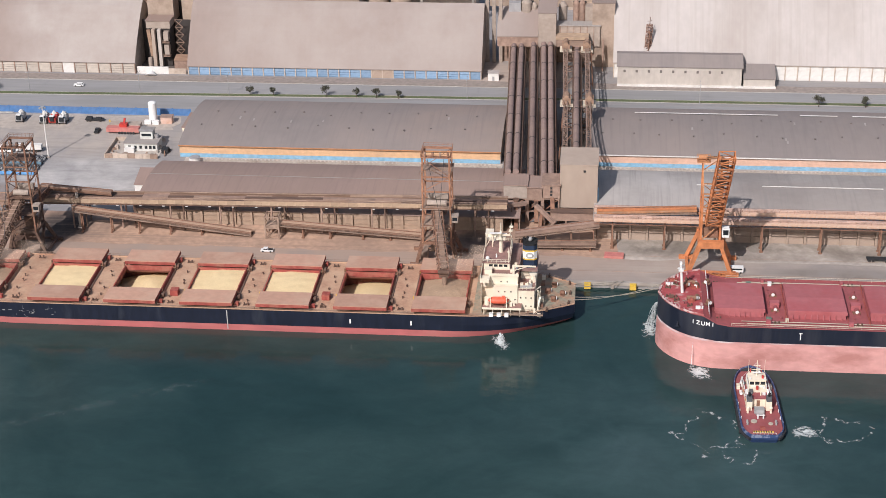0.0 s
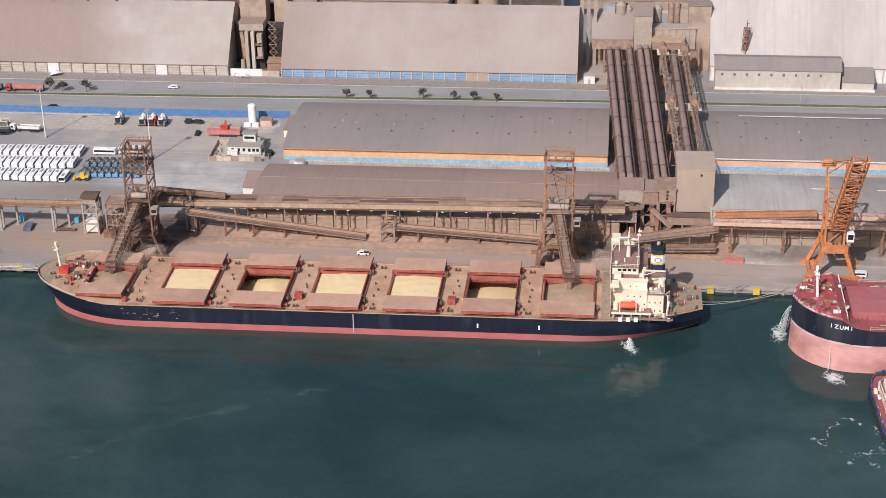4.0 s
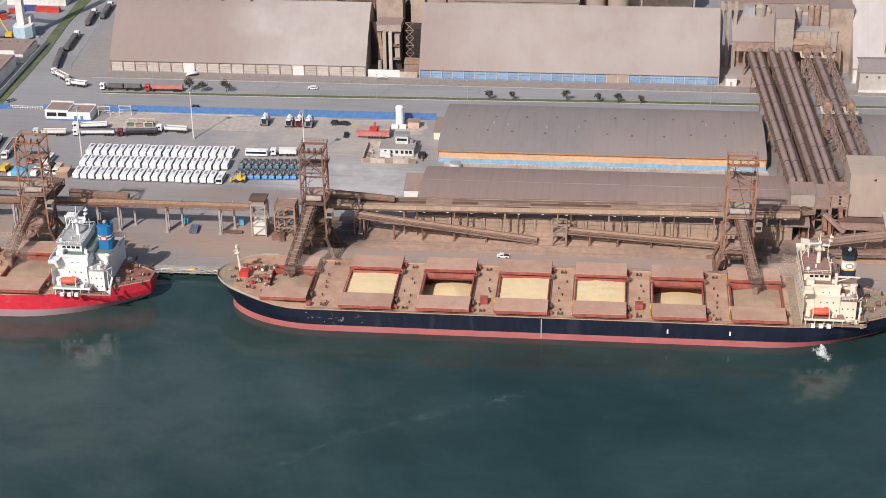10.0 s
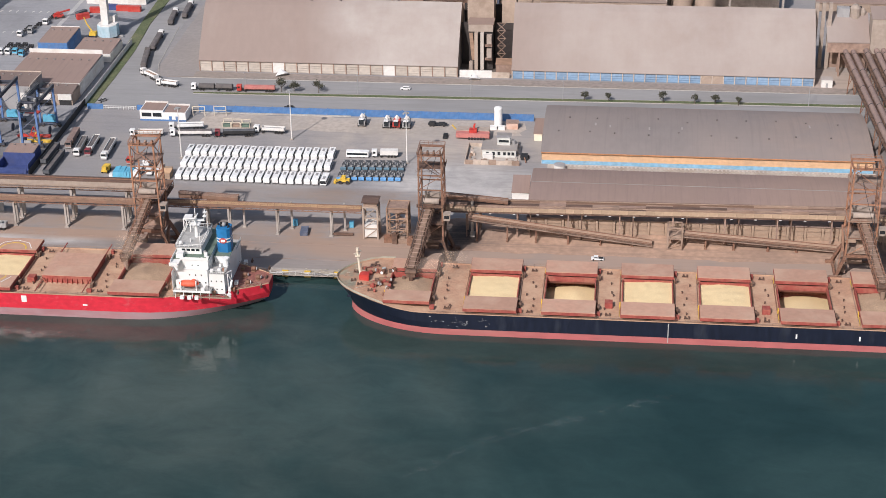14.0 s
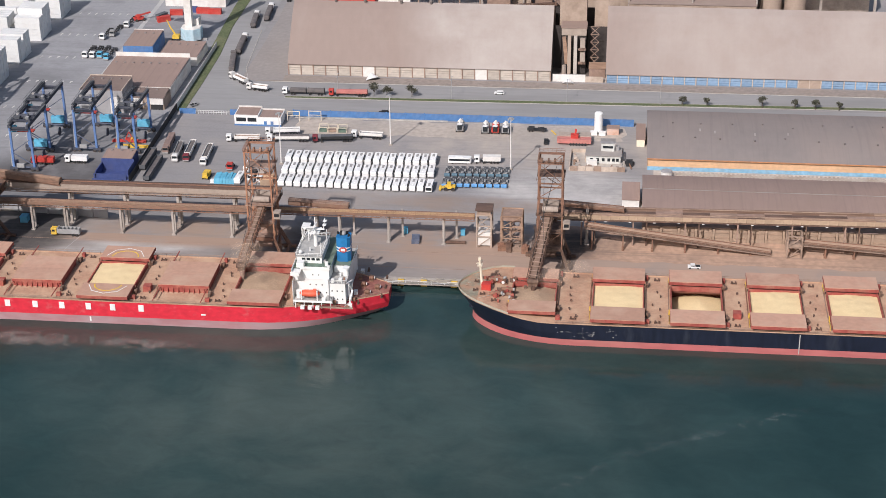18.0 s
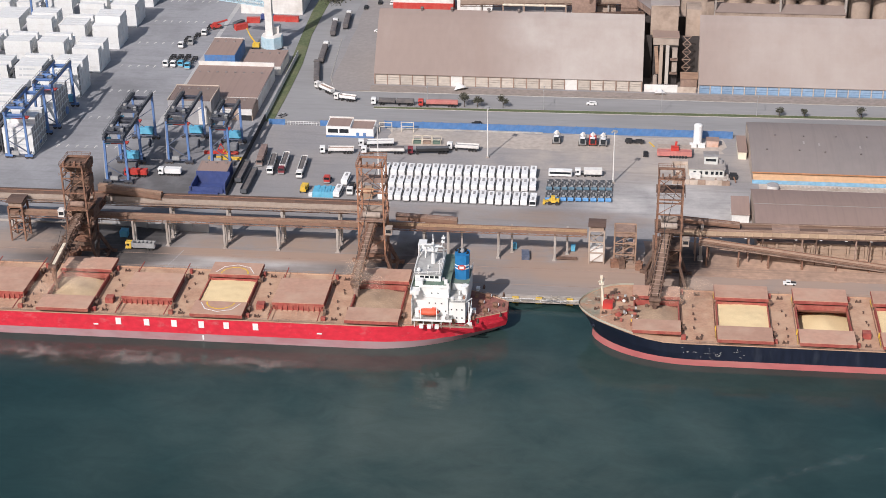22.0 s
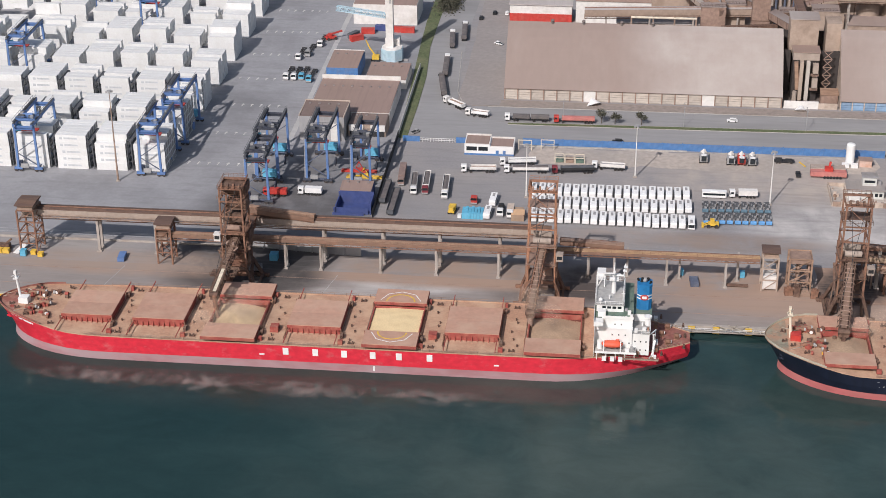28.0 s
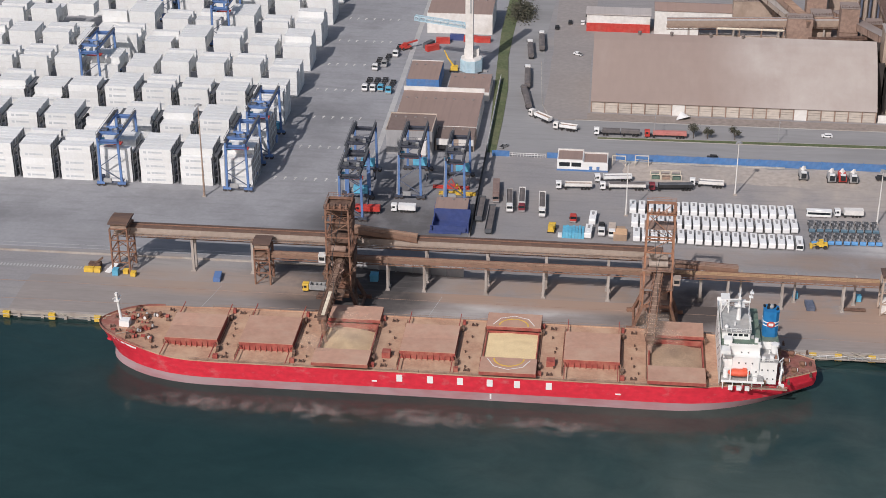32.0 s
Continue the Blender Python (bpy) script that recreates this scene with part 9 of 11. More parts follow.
for s in (-1, 1):
    for u in (-1.2, 3.6):
        part("wheel", wheel_mesh(0.42, 0.26), None, bus, m=pose(s * 1.08, u, 0.42, 0, 0, 90))
rnd = random.Random(11)
for r in range(3):
    for c in range(19):
        m = pose(-311.6 - 0.7 * r + 3.21 * c + rnd.uniform(-0.12, 0.12), 112.4 + 11.35 * r + (0.02 if r else -0.06) * c + (0.9 if c == 18 else 0) + rnd.uniform(-0.3, 0.3), G0 + 0.03, 0, 0, rnd.uniform(-0.9, 0.9))
        if r == c == 0:
            bus.matrix_basis = m
        elif c == 18 and r == 0:
            turned = copy_thing(bus, m @ pose(0, 1.8, 0, 0, 0, 180))
            tagged(turned, "new white minibus ending a row, dark windscreen to the quay")
        else:
            copy_thing(bus, m)

# dark bus chassis with blue noses, in two close rows
ch = thing("bus_chassis", "dark bare bus chassis with a blue nose", "chassis", -248.2, 118.0, G0, group="parked chassis")
part("frame", Geo().box(-0.5, -0.3, -4.0, 4.4, 0.7, 1.0).box(0.3, 0.5, -4.0, 4.4, 0.7, 1.0), "rack_grey", ch)
for k in range(5):
    part("cross_member", Geo().box(-1.1, 1.1, -2.8 + k * 1.7, -2.5 + k * 1.7, 0.65, 1.15), "rack_grey", ch)
part("engine", Geo().box(-0.55, 0.55, -3.4, -1.9, 0.9, 1.7).cyl((0, -1.2, 1.1), (0, 2.4, 1.1), 0.14, n=8), "grey", ch)
part("nose", Geo().along_x([(-4.5, 0.5), (-4.5, 1.3), (-4.1, 1.6), (-3.6, 1.6), (-3.6, 0.5)], -1.1, 1.1), "nose_blue", ch)
part("seat_frame", Geo().box(-0.9, 0.1, -1.6, -1.2, 1.0, 2.1), "rack_grey", ch)
part("steering_column", Geo().beam((-0.5, -2.4, 1.2), (-0.5, -3.2, 2.3), 0.12), "rack_grey", ch)
part("battery_box", Geo().box(0.6, 1.15, 0.2, 1.5, 0.5, 1.2), "grey", ch)
part("air_tank", Geo().box(-1.15, -0.6, 2.6, 3.6, 0.5, 1.2), "grey", ch)
for sx in (-1, 1):
    for u in (-2.6, 2.6):
        part("wheel", wheel_mesh(0.5, 0.35), None, ch, m=pose(sx * 1.0, u, 0.5, 0, 0, 90))
for r in range(2):
    for i in range(9):
        if r or i:
            cc = copy_thing(ch, pose(-248.2 + 2.86 * i, 118.4 + 9.6 * r + 0.12 * i, G0, 0, 0, (i * 37 % 5 - 2) * 0.6))
            for q in cc.children:
                if r and q.name.startswith("nose"):
                    q.data = q.data.copy()
                    q.data.materials[0] = M["nose_teal"]
ob = thing("wheel_loader", "yellow wheel loader parked before the chassis row", "loader", -246.0, 112.2, G0, 180)
part("body", Geo().box(-2.2, 1.6, -1.0, 1.0, 0.9, 2.0).box(-0.6, 0.9, -0.8, 0.8, 2.0, 3.2), "yellow", ob)
part("bucket", Geo().along_x([(-1.3, 0.3), (1.3, 0.3), (1.3, 1.3), (-1.3, 1.3)], 3.2, 4.0), "yellow", ob)
part("arm", Geo().beam((1.2, -0.7, 1.6), (3.4, -0.7, 0.9), 0.3).beam((1.2, 0.7, 1.6), (3.4, 0.7, 0.9), 0.3), "yellow", ob)
wheels(ob, [(u, s * 1.05) for s in (-1, 1) for u in (-1.4, 1.4)], 0.75, 0.5)
v = thing("bus", "white bus with dark side windows parked behind the chassis rows", "bus", -244.6, 138.0, G0 + 0.03)
part("body", Geo().prism([(-4.6, -1.2), (4.3, -1.2), (4.6, -0.8), (4.6, 0.8), (4.3, 1.2), (-4.6, 1.2)], 0.45, 2.75), "bus_white", v)
part("side_glass", Geo().box(-4.2, 4.1, -1.23, -1.17, 1.35, 2.2), "glass_dark", v)
part("windscreen", Geo().box(-4.64, -4.58, -1.0, 1.0, 1.2, 2.4), "glass_dark", v)
part("roof_unit", Geo().box(-1.4, 1.2, -0.7, 0.7, 2.75, 2.95), "bus_white", v)
wheels(v, [(u, s * 1.05) for s in (-1, 1) for u in (-3.0, 2.6)], 0.47, 0.28)


def semi_at(label, fx, fy, rx, ry, color, body, load="open", group="", cargo="tarp_grey"):
    """A lorry from its front point to its rear point."""
    d = math.hypot(fx - rx, fy - ry)
    a = math.atan2(fy - ry, fx - rx)
    return semi(label, fx - 3.2 * math.cos(a), fy - 3.2 * math.sin(a), math.degrees(a), color, body, load, d - 3.2, group, cargo)


semi_at("white lorry with a pale box body", -238.9, 138.8, -228.4, 139.4, "white", "wall_white", "box")
# lorries in the yard
semi_at("white lorry with a pale tipper trailer", -342.6, 152.6, -328.8, 153.6, "white", "wall_white", cargo="dust_steel")
semi_at("white lorry with a dark loaded white tipper", -325.8, 153.6, -308.4, 155.0, "white", "wall_white", "tarp")
semi_at("white lorry with a white tipper trailer", -328.0, 160.4, -313.8, 162.6, "white", "white", cargo="grey")
semi_at("maroon lorry with a black trailer", -307.0, 154.6, -290.6, 156.6, "maroon", "black", "tarp", cargo="rack_grey")
semi_at("white trailer lorry parked in the yard", -291.6, 160.6, -278.6, 159.8, "white", "wall_white", cargo="grey")
semi_at("white lorry facing the quay with a grey loaded tipper", -358.6, 129.2, -359.8, 145.4, "white", "grey")
semi_at("maroon lorry facing the quay with a pale tipper", -354.2, 130.0, -355.0, 147.0, "maroon", "wall_white")
semi_at("white lorry facing the quay with a pale tipper", -346.4, 126.4, -347.2, 144.0, "white", "wall_white")
semi_at("brown tipper trailer parked by the fence", -364.4, 137.0, -365.4, 152.8, "tube_brown", "tube_brown", "box")
for k in range(3):
    ob = thing("frame_stack", "tan painted steel frames stacked by the wall", "frame", -304.5 + k * 4.0, 164.6, G0, 4)
    part("frame", Geo().beam((-1.8, 0, 0), (-1.8, 0, 2.4), 0.25).beam((1.8, 0, 0), (1.8, 0, 2.4), 0.25).beam((-1.8, 0, 2.3), (1.8, 0, 2.3), 0.25).beam((-1.8, 4, 0), (-1.8, 4, 2.4), 0.25).beam((1.8, 4, 0), (1.8, 4, 2.4), 0.25).beam((-1.8, 4, 2.3), (1.8, 4, 2.3), 0.25), "belt", ob)
    part("load", Geo().box(-1.5, 1.5, 0.4, 3.6, 0.1, 1.2), "dust_steel" if k % 2 else "deck_green", ob)
for q in (("dark covered lorry waiting on the side road", -362.4, 309.0, -360.6, 290.0, "white", "tarp_grey", "tarp"), ("dark covered lorry waiting on the side road", -357.6, 321.0, -356.2, 300.5, "white", "tarp_grey", "tarp"),
          ("dark covered lorry waiting on the side road", -361.3, 276.0, -360.0, 253.5, "white", "tarp_grey", "tarp"), ("dark trailer waiting on the side road", -361.4, 251.4, -357.8, 229.8, "tarp_grey", "tarp_grey", "tarp"),
          ("white trailer lorry turning on the bend", -356.8, 224.4, -348.0, 216.2, "wall_white", "white", "open"), ("white trailer lorry on the bend", -346.4, 211.2, -336.6, 208.8, "wall_white", "white", "open"),
          ("white lorry with two dark covered trailers on the road", -329.6, 206.6, -311.0, 206.6, "white", "tarp_grey", "double"), ("red lorry with a faded red trailer on the road", -309.0, 206.2, -292.0, 206.6, "red", "red_faded", "tarp")):
    semi_at(*q, group="queue of lorries", cargo="red_faded" if "faded" in q[0] else "dust_steel" if "bend" in q[0] else "tarp_grey")
car("white car on the carriageway", -234.8, 213.4, 180, "white")
car("dark car on the carriageway", -282.0, 187.0, 180, "black")
car("grey pickup near the gate", -365.4, 189.6, 55, "grey", True)
for i, (x, y, c) in enumerate(((-351, 333, "black"), (-345, 341, "black"), (-339, 341, "white"), (-333, 342, "black"), (-326, 341, "white"), (-337, 352, "black"), (-329, 353, "white"), (-331, 300, "white"), (-330.5, 294, "white"), (-322, 354, "white"))):
    car("parked car behind the bulk store", x, y, 90, c, group="parked cars")
car("white pickup parked at the end of the bulk store", -339.6, 298.0, 150, "white", True)
ob = thing("dumper", "small yellow dumper parked in the yard", "dumper", -342.3, 115.5, G0, -95)
part("body", Geo().box(-2.6, 2.0, -1.2, 1.2, 0.8, 1.6).box(-2.6, 0.2, -1.25, 1.25, 1.6, 2.6).box(0.6, 1.9, -0.9, 0.9, 1.6, 2.9), "yellow", ob)
wheels(ob, [(u, s * 1.15) for s in (-1, 1) for u in (-1.7, 1.2)], 0.6, 0.4)
ob = thing("tarpaulin_stack", "stack of goods under a bright blue tarpaulin", "stack", -334.2, 113.6, G0)
for i in range(7):
    part("tarpaulin", Geo().along_x([(-3.0, 0), (3.0, 0), (2.7, 2.3 + 0.3 * (i % 2)), (-2.7, 2.2)], -4.0 + i * 1.15, -4.0 + (i + 1) * 1.12), "cyan", ob)
part("crate", Geo().box(-5.6, -4.2, -2.6, -1.0, 0, 1.2), "white", ob)
ob = thing("tractor_unit", "red tractor unit standing alone", "truck", -334.8, 125.0, G0, -90)
cab_parts(ob, 2.0, "red")
part("chassis", Geo().box(-3.5, 0, -0.5, 0.5, 0.7, 1.1), "black", ob)
wheels(ob, [(u, s * 1.0) for s in (-1, 1) for u in (1.2, -2.6)])
for x, y in ((-328.9, 113.2), (-327.7, 124.6)):
    b = copy_thing(bus, pose(x, y, G0, 0, 0, -3))
    tagged(b, "white minibus parked beside the tarpaulin stack")
chassis_truck("white-cabbed truck with a dark load", -324.2, 115.5, -90, "white", "", 6.0, True)
semi("small white lorry with a tan box", -320.4, 115.0, -90, "white", "wall_tan", "box", 4.0)
ob = thing("crate_stack", "stack of tan plywood crates in the yard", "crate", -317.4, 113.4, G0)
part("crate", Geo().box(-2.4, 2.4, -3.0, 1.5, 0, 2.6), "fascia_tan", ob)
part("crate", Geo().box(-1.8, 1.8, 1.8, 4.6, 0, 2.2), "fascia_tan", ob)
part("lid", Geo().box(-2.5, 2.5, -3.1, 1.6, 2.6, 2.75), "wall_orange", ob)
# harvesters along the blue wall
hv = thing("harvester", "dusty harvester with a pale roof parked at the wall", "harvester", -247.8, 171.5, G0, group="harvesters")
part("body", Geo().box(-1.5, 1.5, -2.6, 3.0, 0.9, 2.9).box(-1.2, 1.2, 0.5, 2.8, 2.9, 3.5), "grey", hv)
part("cab", Geo().box(-0.9, 0.9, -3.2, -1.6, 1.6, 3.7), "glass_dark", hv)
part("cab_roof", Geo().box(-1.0, 1.0, -3.3, -1.5, 3.7, 3.9), "white", hv)
part("grain_tank", Geo().cyl((0, 1.2, 3.4), (0, 1.0, 4.9), 1.3, 0.3, 4), "wall_white", hv)
part("unloader", Geo().cyl((0.4, 0, 3.2), (0.8, 2.2, 4.4), 0.2, n=8), "deck_grey", hv)
for s in (-1, 1):
    part("wheel", Geo().cyl((s * 1.7, -1.6, 0.9), (s * 1.25, -1.6, 0.9), 0.9, n=12).cyl((s * 1.6, 2.2, 0.6), (s * 1.25, 2.2, 0.6), 0.6, n=10), "rubber", hv)
for x in (-237.1, -228.8):
    copy_thing(hv, pose(x, 170.4, G0))
h2 = thing("harvester", "red harvester with a pale roof parked at the wall", "harvester", -233.0, 170.6, G0, group="harvesters")
part("body", Geo().box(-1.5, 1.5, -2.6, 3.0, 0.9, 2.9).box(-1.2, 1.2, 0.5, 2.8, 2.9, 3.5), "red", h2)
part("cab", Geo().box(-0.9, 0.9, -3.2, -1.6, 1.6, 3.7), "glass_dark", h2)
part("cab_roof", Geo().box(-1.0, 1.0, -3.3, -1.5, 3.7, 3.9), "white", h2)
part("grain_tank", Geo().cyl((0, 1.2, 3.4), (0, 1.0, 4.9), 1.3, 0.3, 4), "wall_white", h2)
for s in (-1, 1):
    part("wheel", Geo().cyl((s * 1.7, -1.6, 0.9), (s * 1.25, -1.6, 0.9), 0.9, n=12).cyl((s * 1.6, 2.2, 0.6), (s * 1.25, 2.2, 0.6), 0.6, n=10), "rubber", h2)
ob = thing("flat_trailer", "dark flat trailer with scrap parts", "trailer", -216, 173, G0, 0)
part("bed", Geo().box(-4, 4, -1.2, 1.2, 0.8, 1.1).box(-3.5, -1, -0.9, 0.9, 1.1, 1.9).box(0.4, 3, -0.8, 0.8, 1.1, 1.6), "black", ob)
wheels(ob, [(u, s) for s in (-1, 1) for u in (-3, -1.8, 2.6)], 0.45, 0.3)
part("ramp", Geo().beam((6.0, 1, 0.2), (8.0, -3.4, 0.2), 0.5, 0.3), "yellow", ob)
ob = thing("planter_machine", "large folded red farm machine with a white top", "machine", -200, 161.2, G0)
part("frame", Geo().box(-7.0, 6.8, -2.2, 0.6, 0.9, 2.8), "red_faded", ob)
part("hopper", Geo().box(-6.6, 6.6, 0.6, 4.6, 0.9, 3.2), "gallery_grey", ob)
part("crane_arm", Geo().beam((0, 0, 2.4), (0.6, 0.5, 6.2), 0.8).box(-1.5, 1.6, -1.4, 1.0, 2.4, 4.2), "red", ob)
for i in range(6):
    part("disc", Geo().cyl((-1.5 + i * 1.2, -2.3, 0.6), (-1.5 + i * 1.2, -2.0, 0.6), 0.6, n=10), "black", ob)
car("dark pickup parked near the machines", -211.5, 160.8, 90, "black", True)

# control house and compound
ob = thing("control_house", "small white flat-roofed control house behind a tan wall", "building", -187.6, 141.8, G0)
part("house", Geo().box(-7.0, 6.6, 0, 8.0, 0, 3.4), "wall_grey", ob)
part("upper_house", Geo().box(-1.2, 4.0, 4.0, 8.0, 3.4, 7.2), "wall_grey", ob)
part("roof", Geo().box(-7.4, 7.0, -0.5, 8.4, 3.4, 3.7), "roof_worn", ob)
part("upper_roof", Geo().box(-1.6, 4.4, 3.6, 8.4, 7.2, 7.45), "concrete_grey", ob)
for x in (-5.4, -3.0, -0.8, 1.4, 3.2, 4.8):
    part("window", Geo().box(x, x + 1.1, -0.06, 0.04, 1.1, 2.4), "glass_dark", ob)
part("upper_window", Geo().box(-0.6, 3.4, 3.9, 4.02, 5.0, 6.0), "glass_dark", ob)
part("porch", Geo().box(-6.6, -2.6, -2.2, 0, 0, 1.9), "wall_white", ob)
part("roof_tank", Geo().cyl((5.2, 5.6, 3.7), (5.2, 5.6, 5.4), 0.9, n=12), "concrete_grey", ob)
part("outer_stair", Geo().beam((4.2, 3.4, 3.7), (7.8, 3.4, 0.2), 0.9, 0.2), "concrete", ob)
ob = thing("compound_wall", "low stained tan wall round the control house", "wall", -189.8, 134.2, G0)
for k in range(7):
    part("wall_panel", Geo().box(-10.9 + k * 3.1, -7.9 + k * 3.1, 0, 0.4, 0, 1.9 + 0.2 * (k % 2)), "wall_tan" if k % 3 else "dust_steel", ob)
part("wall_side", Geo().box(-11.3, -10.9, 0, 18, 0, 1.6), "wall_tan", ob)
part("wall_side", Geo().box(-5.2, -4.8, 9, 18, 0, 1.6), "wall_tan", ob)
part("wall_back", Geo().box(-11.3, 9.5, 18, 18.4, 0, 1.6), "wall_tan", ob)
part("paved_yard", Geo().box(-10.8, 10.4, 0.5, 17.9, 0, 0.12), "pale_ground", ob)
rr = random.Random(77)
for k in range(26):
    px, py, w_, h_ = rr.uniform(-10.2, -2.0) if k % 3 else rr.uniform(5.0, 10.0), rr.uniform(1.2, 16.5), rr.uniform(0.3, 1.1), rr.uniform(0.3, 1.2)
    if -8.0 < px < 8.0 and py > 4.4:
        py = rr.uniform(1.0, 4.0)
    part("rubble", Geo().prism([(px - w_, py - w_ * 0.6), (px + w_ * 0.8, py - w_ * 0.8), (px + w_, py + w_ * 0.5), (px - w_ * 0.6, py + w_ * 0.8)], 0.1, 0.1 + h_), ("concrete", "dust_steel", "wall_tan", "steel_rust", "gallery_grey")[k % 5], ob)
part("gate_post", Geo().box(9.6, 10.0, 0.2, 0.6, 0, 2.2), "dust_steel", ob)
ob = thing("scrap_machine", "dark broken machine lying beside the compound", "machine", -177.5, 141.0, G0)
part("body", Geo().box(-1.3, 1.3, -1.6, 1.8, 0.3, 1.9), "black", ob)
part("arm", Geo().beam((0, -1.4, 1.4), (0.8, -4.4, 0.5), 0.4), "steel_rust", ob)
part("wheel", Geo().cyl((-1.7, 1.0, 0.7), (-1.3, 1.0, 0.7), 0.7, n=12), "rubber", ob)
part("wheel", Geo().cyl((1.3, 1.0, 0.7), (1.7, 1.0, 0.7), 0.7, n=12), "rubber", ob)
ob = thing("tank", "upright white storage tank", "tank", -190.6, 173.5, G0)
part("shell", Geo().cyl((0, 0, 0.8), (0, 0, 8.6), 1.75, n=18), "white", ob, smooth=True)
part("dome", Geo().ball((0, 0, 8.6), 1.75, 0.4, 18, 6), "white", ob, smooth=True)
part("plinth", Geo().box(-3.2, -0.4, -3.2, -1.6, 0, 1.6).box(0.2, 3.0, -3.4, -1.6, 0, 1.6), "white", ob)
ob = thing("hut", "small cream hut beside the tank", "hut", -184.6, 173.0, G0)
part("wall", Geo().box(-2.4, 2.4, -1.6, 1.6, 0, 2.8), "hood_pink", ob)
part("roof", Geo().box(-2.7, 2.7, -1.9, 1.9, 2.8, 3.1), "roof_brown", ob)
ob = thing("hut", "narrow cream lean-to at the end of the transit shed", "hut", -173.2, 160.0, G0)
part("wall", Geo().box(-1.6, 1.6, 0, 16, 0, 3.2), "ship_cream", ob)
part("roof", Geo().box(-1.9, 1.9, -0.3, 16.3, 3.2, 3.5), "roof_brown", ob)
# gatehouse
ob = thing("gatehouse", "white flat gatehouse with a brown roof", "building", -333.0, 169.6, G0)
for a, b, h, d in ((-10, 0.2, 4.6, 9.5), (0.2, 9.8, 3.8, 9.0)):
    part("house", Geo().box(a, b, 0, d, 0, h), "white", ob)
    part("roof", Geo().box(a + 0.4, b - 0.4, 0.4, d - 0.6, h, h + 0.12), "roof_brown", ob)
    part("parapet", Geo().box(a, b, d - 0.5, d, h, h + 0.7), "wall_white", ob)
    part("parapet", Geo().box(a, b, 0, 0.3, h, h + 0.2), "wall_white", ob)
part("window", Geo().box(-9.2, -5.0, -0.06, 0.05, 1.9, 3.6), "glass_dark", ob)
part("window", Geo().box(-4.4, -0.6, -0.06, 0.05, 1.9, 3.6), "glass_dark", ob)
part("door", Geo().box(2.6, 3.8, -0.06, 0.05, 0.6, 2.2), "blue_paint", ob)
part("door", Geo().box(5.4, 6.6, -0.06, 0.05, 0.6, 2.2), "blue_paint", ob)
part("plinth", Geo().box(-10.1, 9.9, -0.15, 0, 0, 0.7), "blue_paint", ob)
for x, y in ((-319, 176), (-310, 177)):
    ob = thing("sign_frame", "tan steel gate frame by the wall", "frame", x, y, G0)
    part("frame", Geo().beam((-2.6, 0, 0), (-2.6, 0, 4.6), 0.3).beam((2.6, 0, 0), (2.6, 0, 4.6), 0.3).beam((-2.6, 0, 4.4), (2.6, 0, 4.4), 0.3).beam((-2.6, 0, 2.6), (2.6, 0, 2.6), 0.2), "belt", ob)


# ---- light poles, trees ----
def light_pole(label, x, y, h, group="yard light poles"):
    ob = thing("light_pole", label, "lamp", x, y, G0, group=group)
    part("shaft", Geo().cyl((0, 0, 0), (0, 0, h), 0.2 + h * 0.006, 0.13, 10), "wall_white" if h < 30 else "dust_steel", ob, smooth=True)
    part("base", Geo().box(-0.7, 0.7, -0.7, 0.7, 0, 0.5), "concrete", ob)
    part("lamp_ring", Geo().cyl((0, 0, h), (0, 0, h + 0.25), 0.9, n=10), "grey", ob)
    for k in range(4):
        a = k * math.pi / 2 + 0.4
        part("floodlight", Geo().box(1.0 * math.cos(a) - 0.3, 1.0 * math.cos(a) + 0.3, 1.0 * math.sin(a) - 0.3, 1.0 * math.sin(a) + 0.3, h - 0.5, h + 0.1), "grey", ob)


for x, y in ((-274.6, 153.9), (-315.6, 131.6), (-224.0, 133.4)):
    light_pole("slender pale concrete light pole in the lorry yard", x, y, 21.6)
light_pole("tall rusty yard mast with a lamp ring", -475.0, 131.6, 37.5)
for x, y in ((-255, 206), (-205, 206), (-165, 206), (-60, 206.5), (-305, 206), (40, 206)):
    ob = thing("street_lamp", "thin grey street lamp on the median", "lamp", x, y, G0 + 0.2, group="street lamps")
    part("shaft", Geo().cyl((0, 0, 0), (0, 0, 9.0), 0.14, 0.09, 8), "grey", ob)
    part("arm", Geo().beam((0, 0, 9), (0, 2.2, 9.4), 0.12).beam((0, 0, 9), (0, -2.2, 9.4), 0.12), "grey", ob)
    part("lantern", Geo().box(-0.2, 0.2, 1.9, 2.6, 9.3, 9.5).box(-0.2, 0.2, -2.6, -1.9, 9.3, 9.5), "grey", ob)


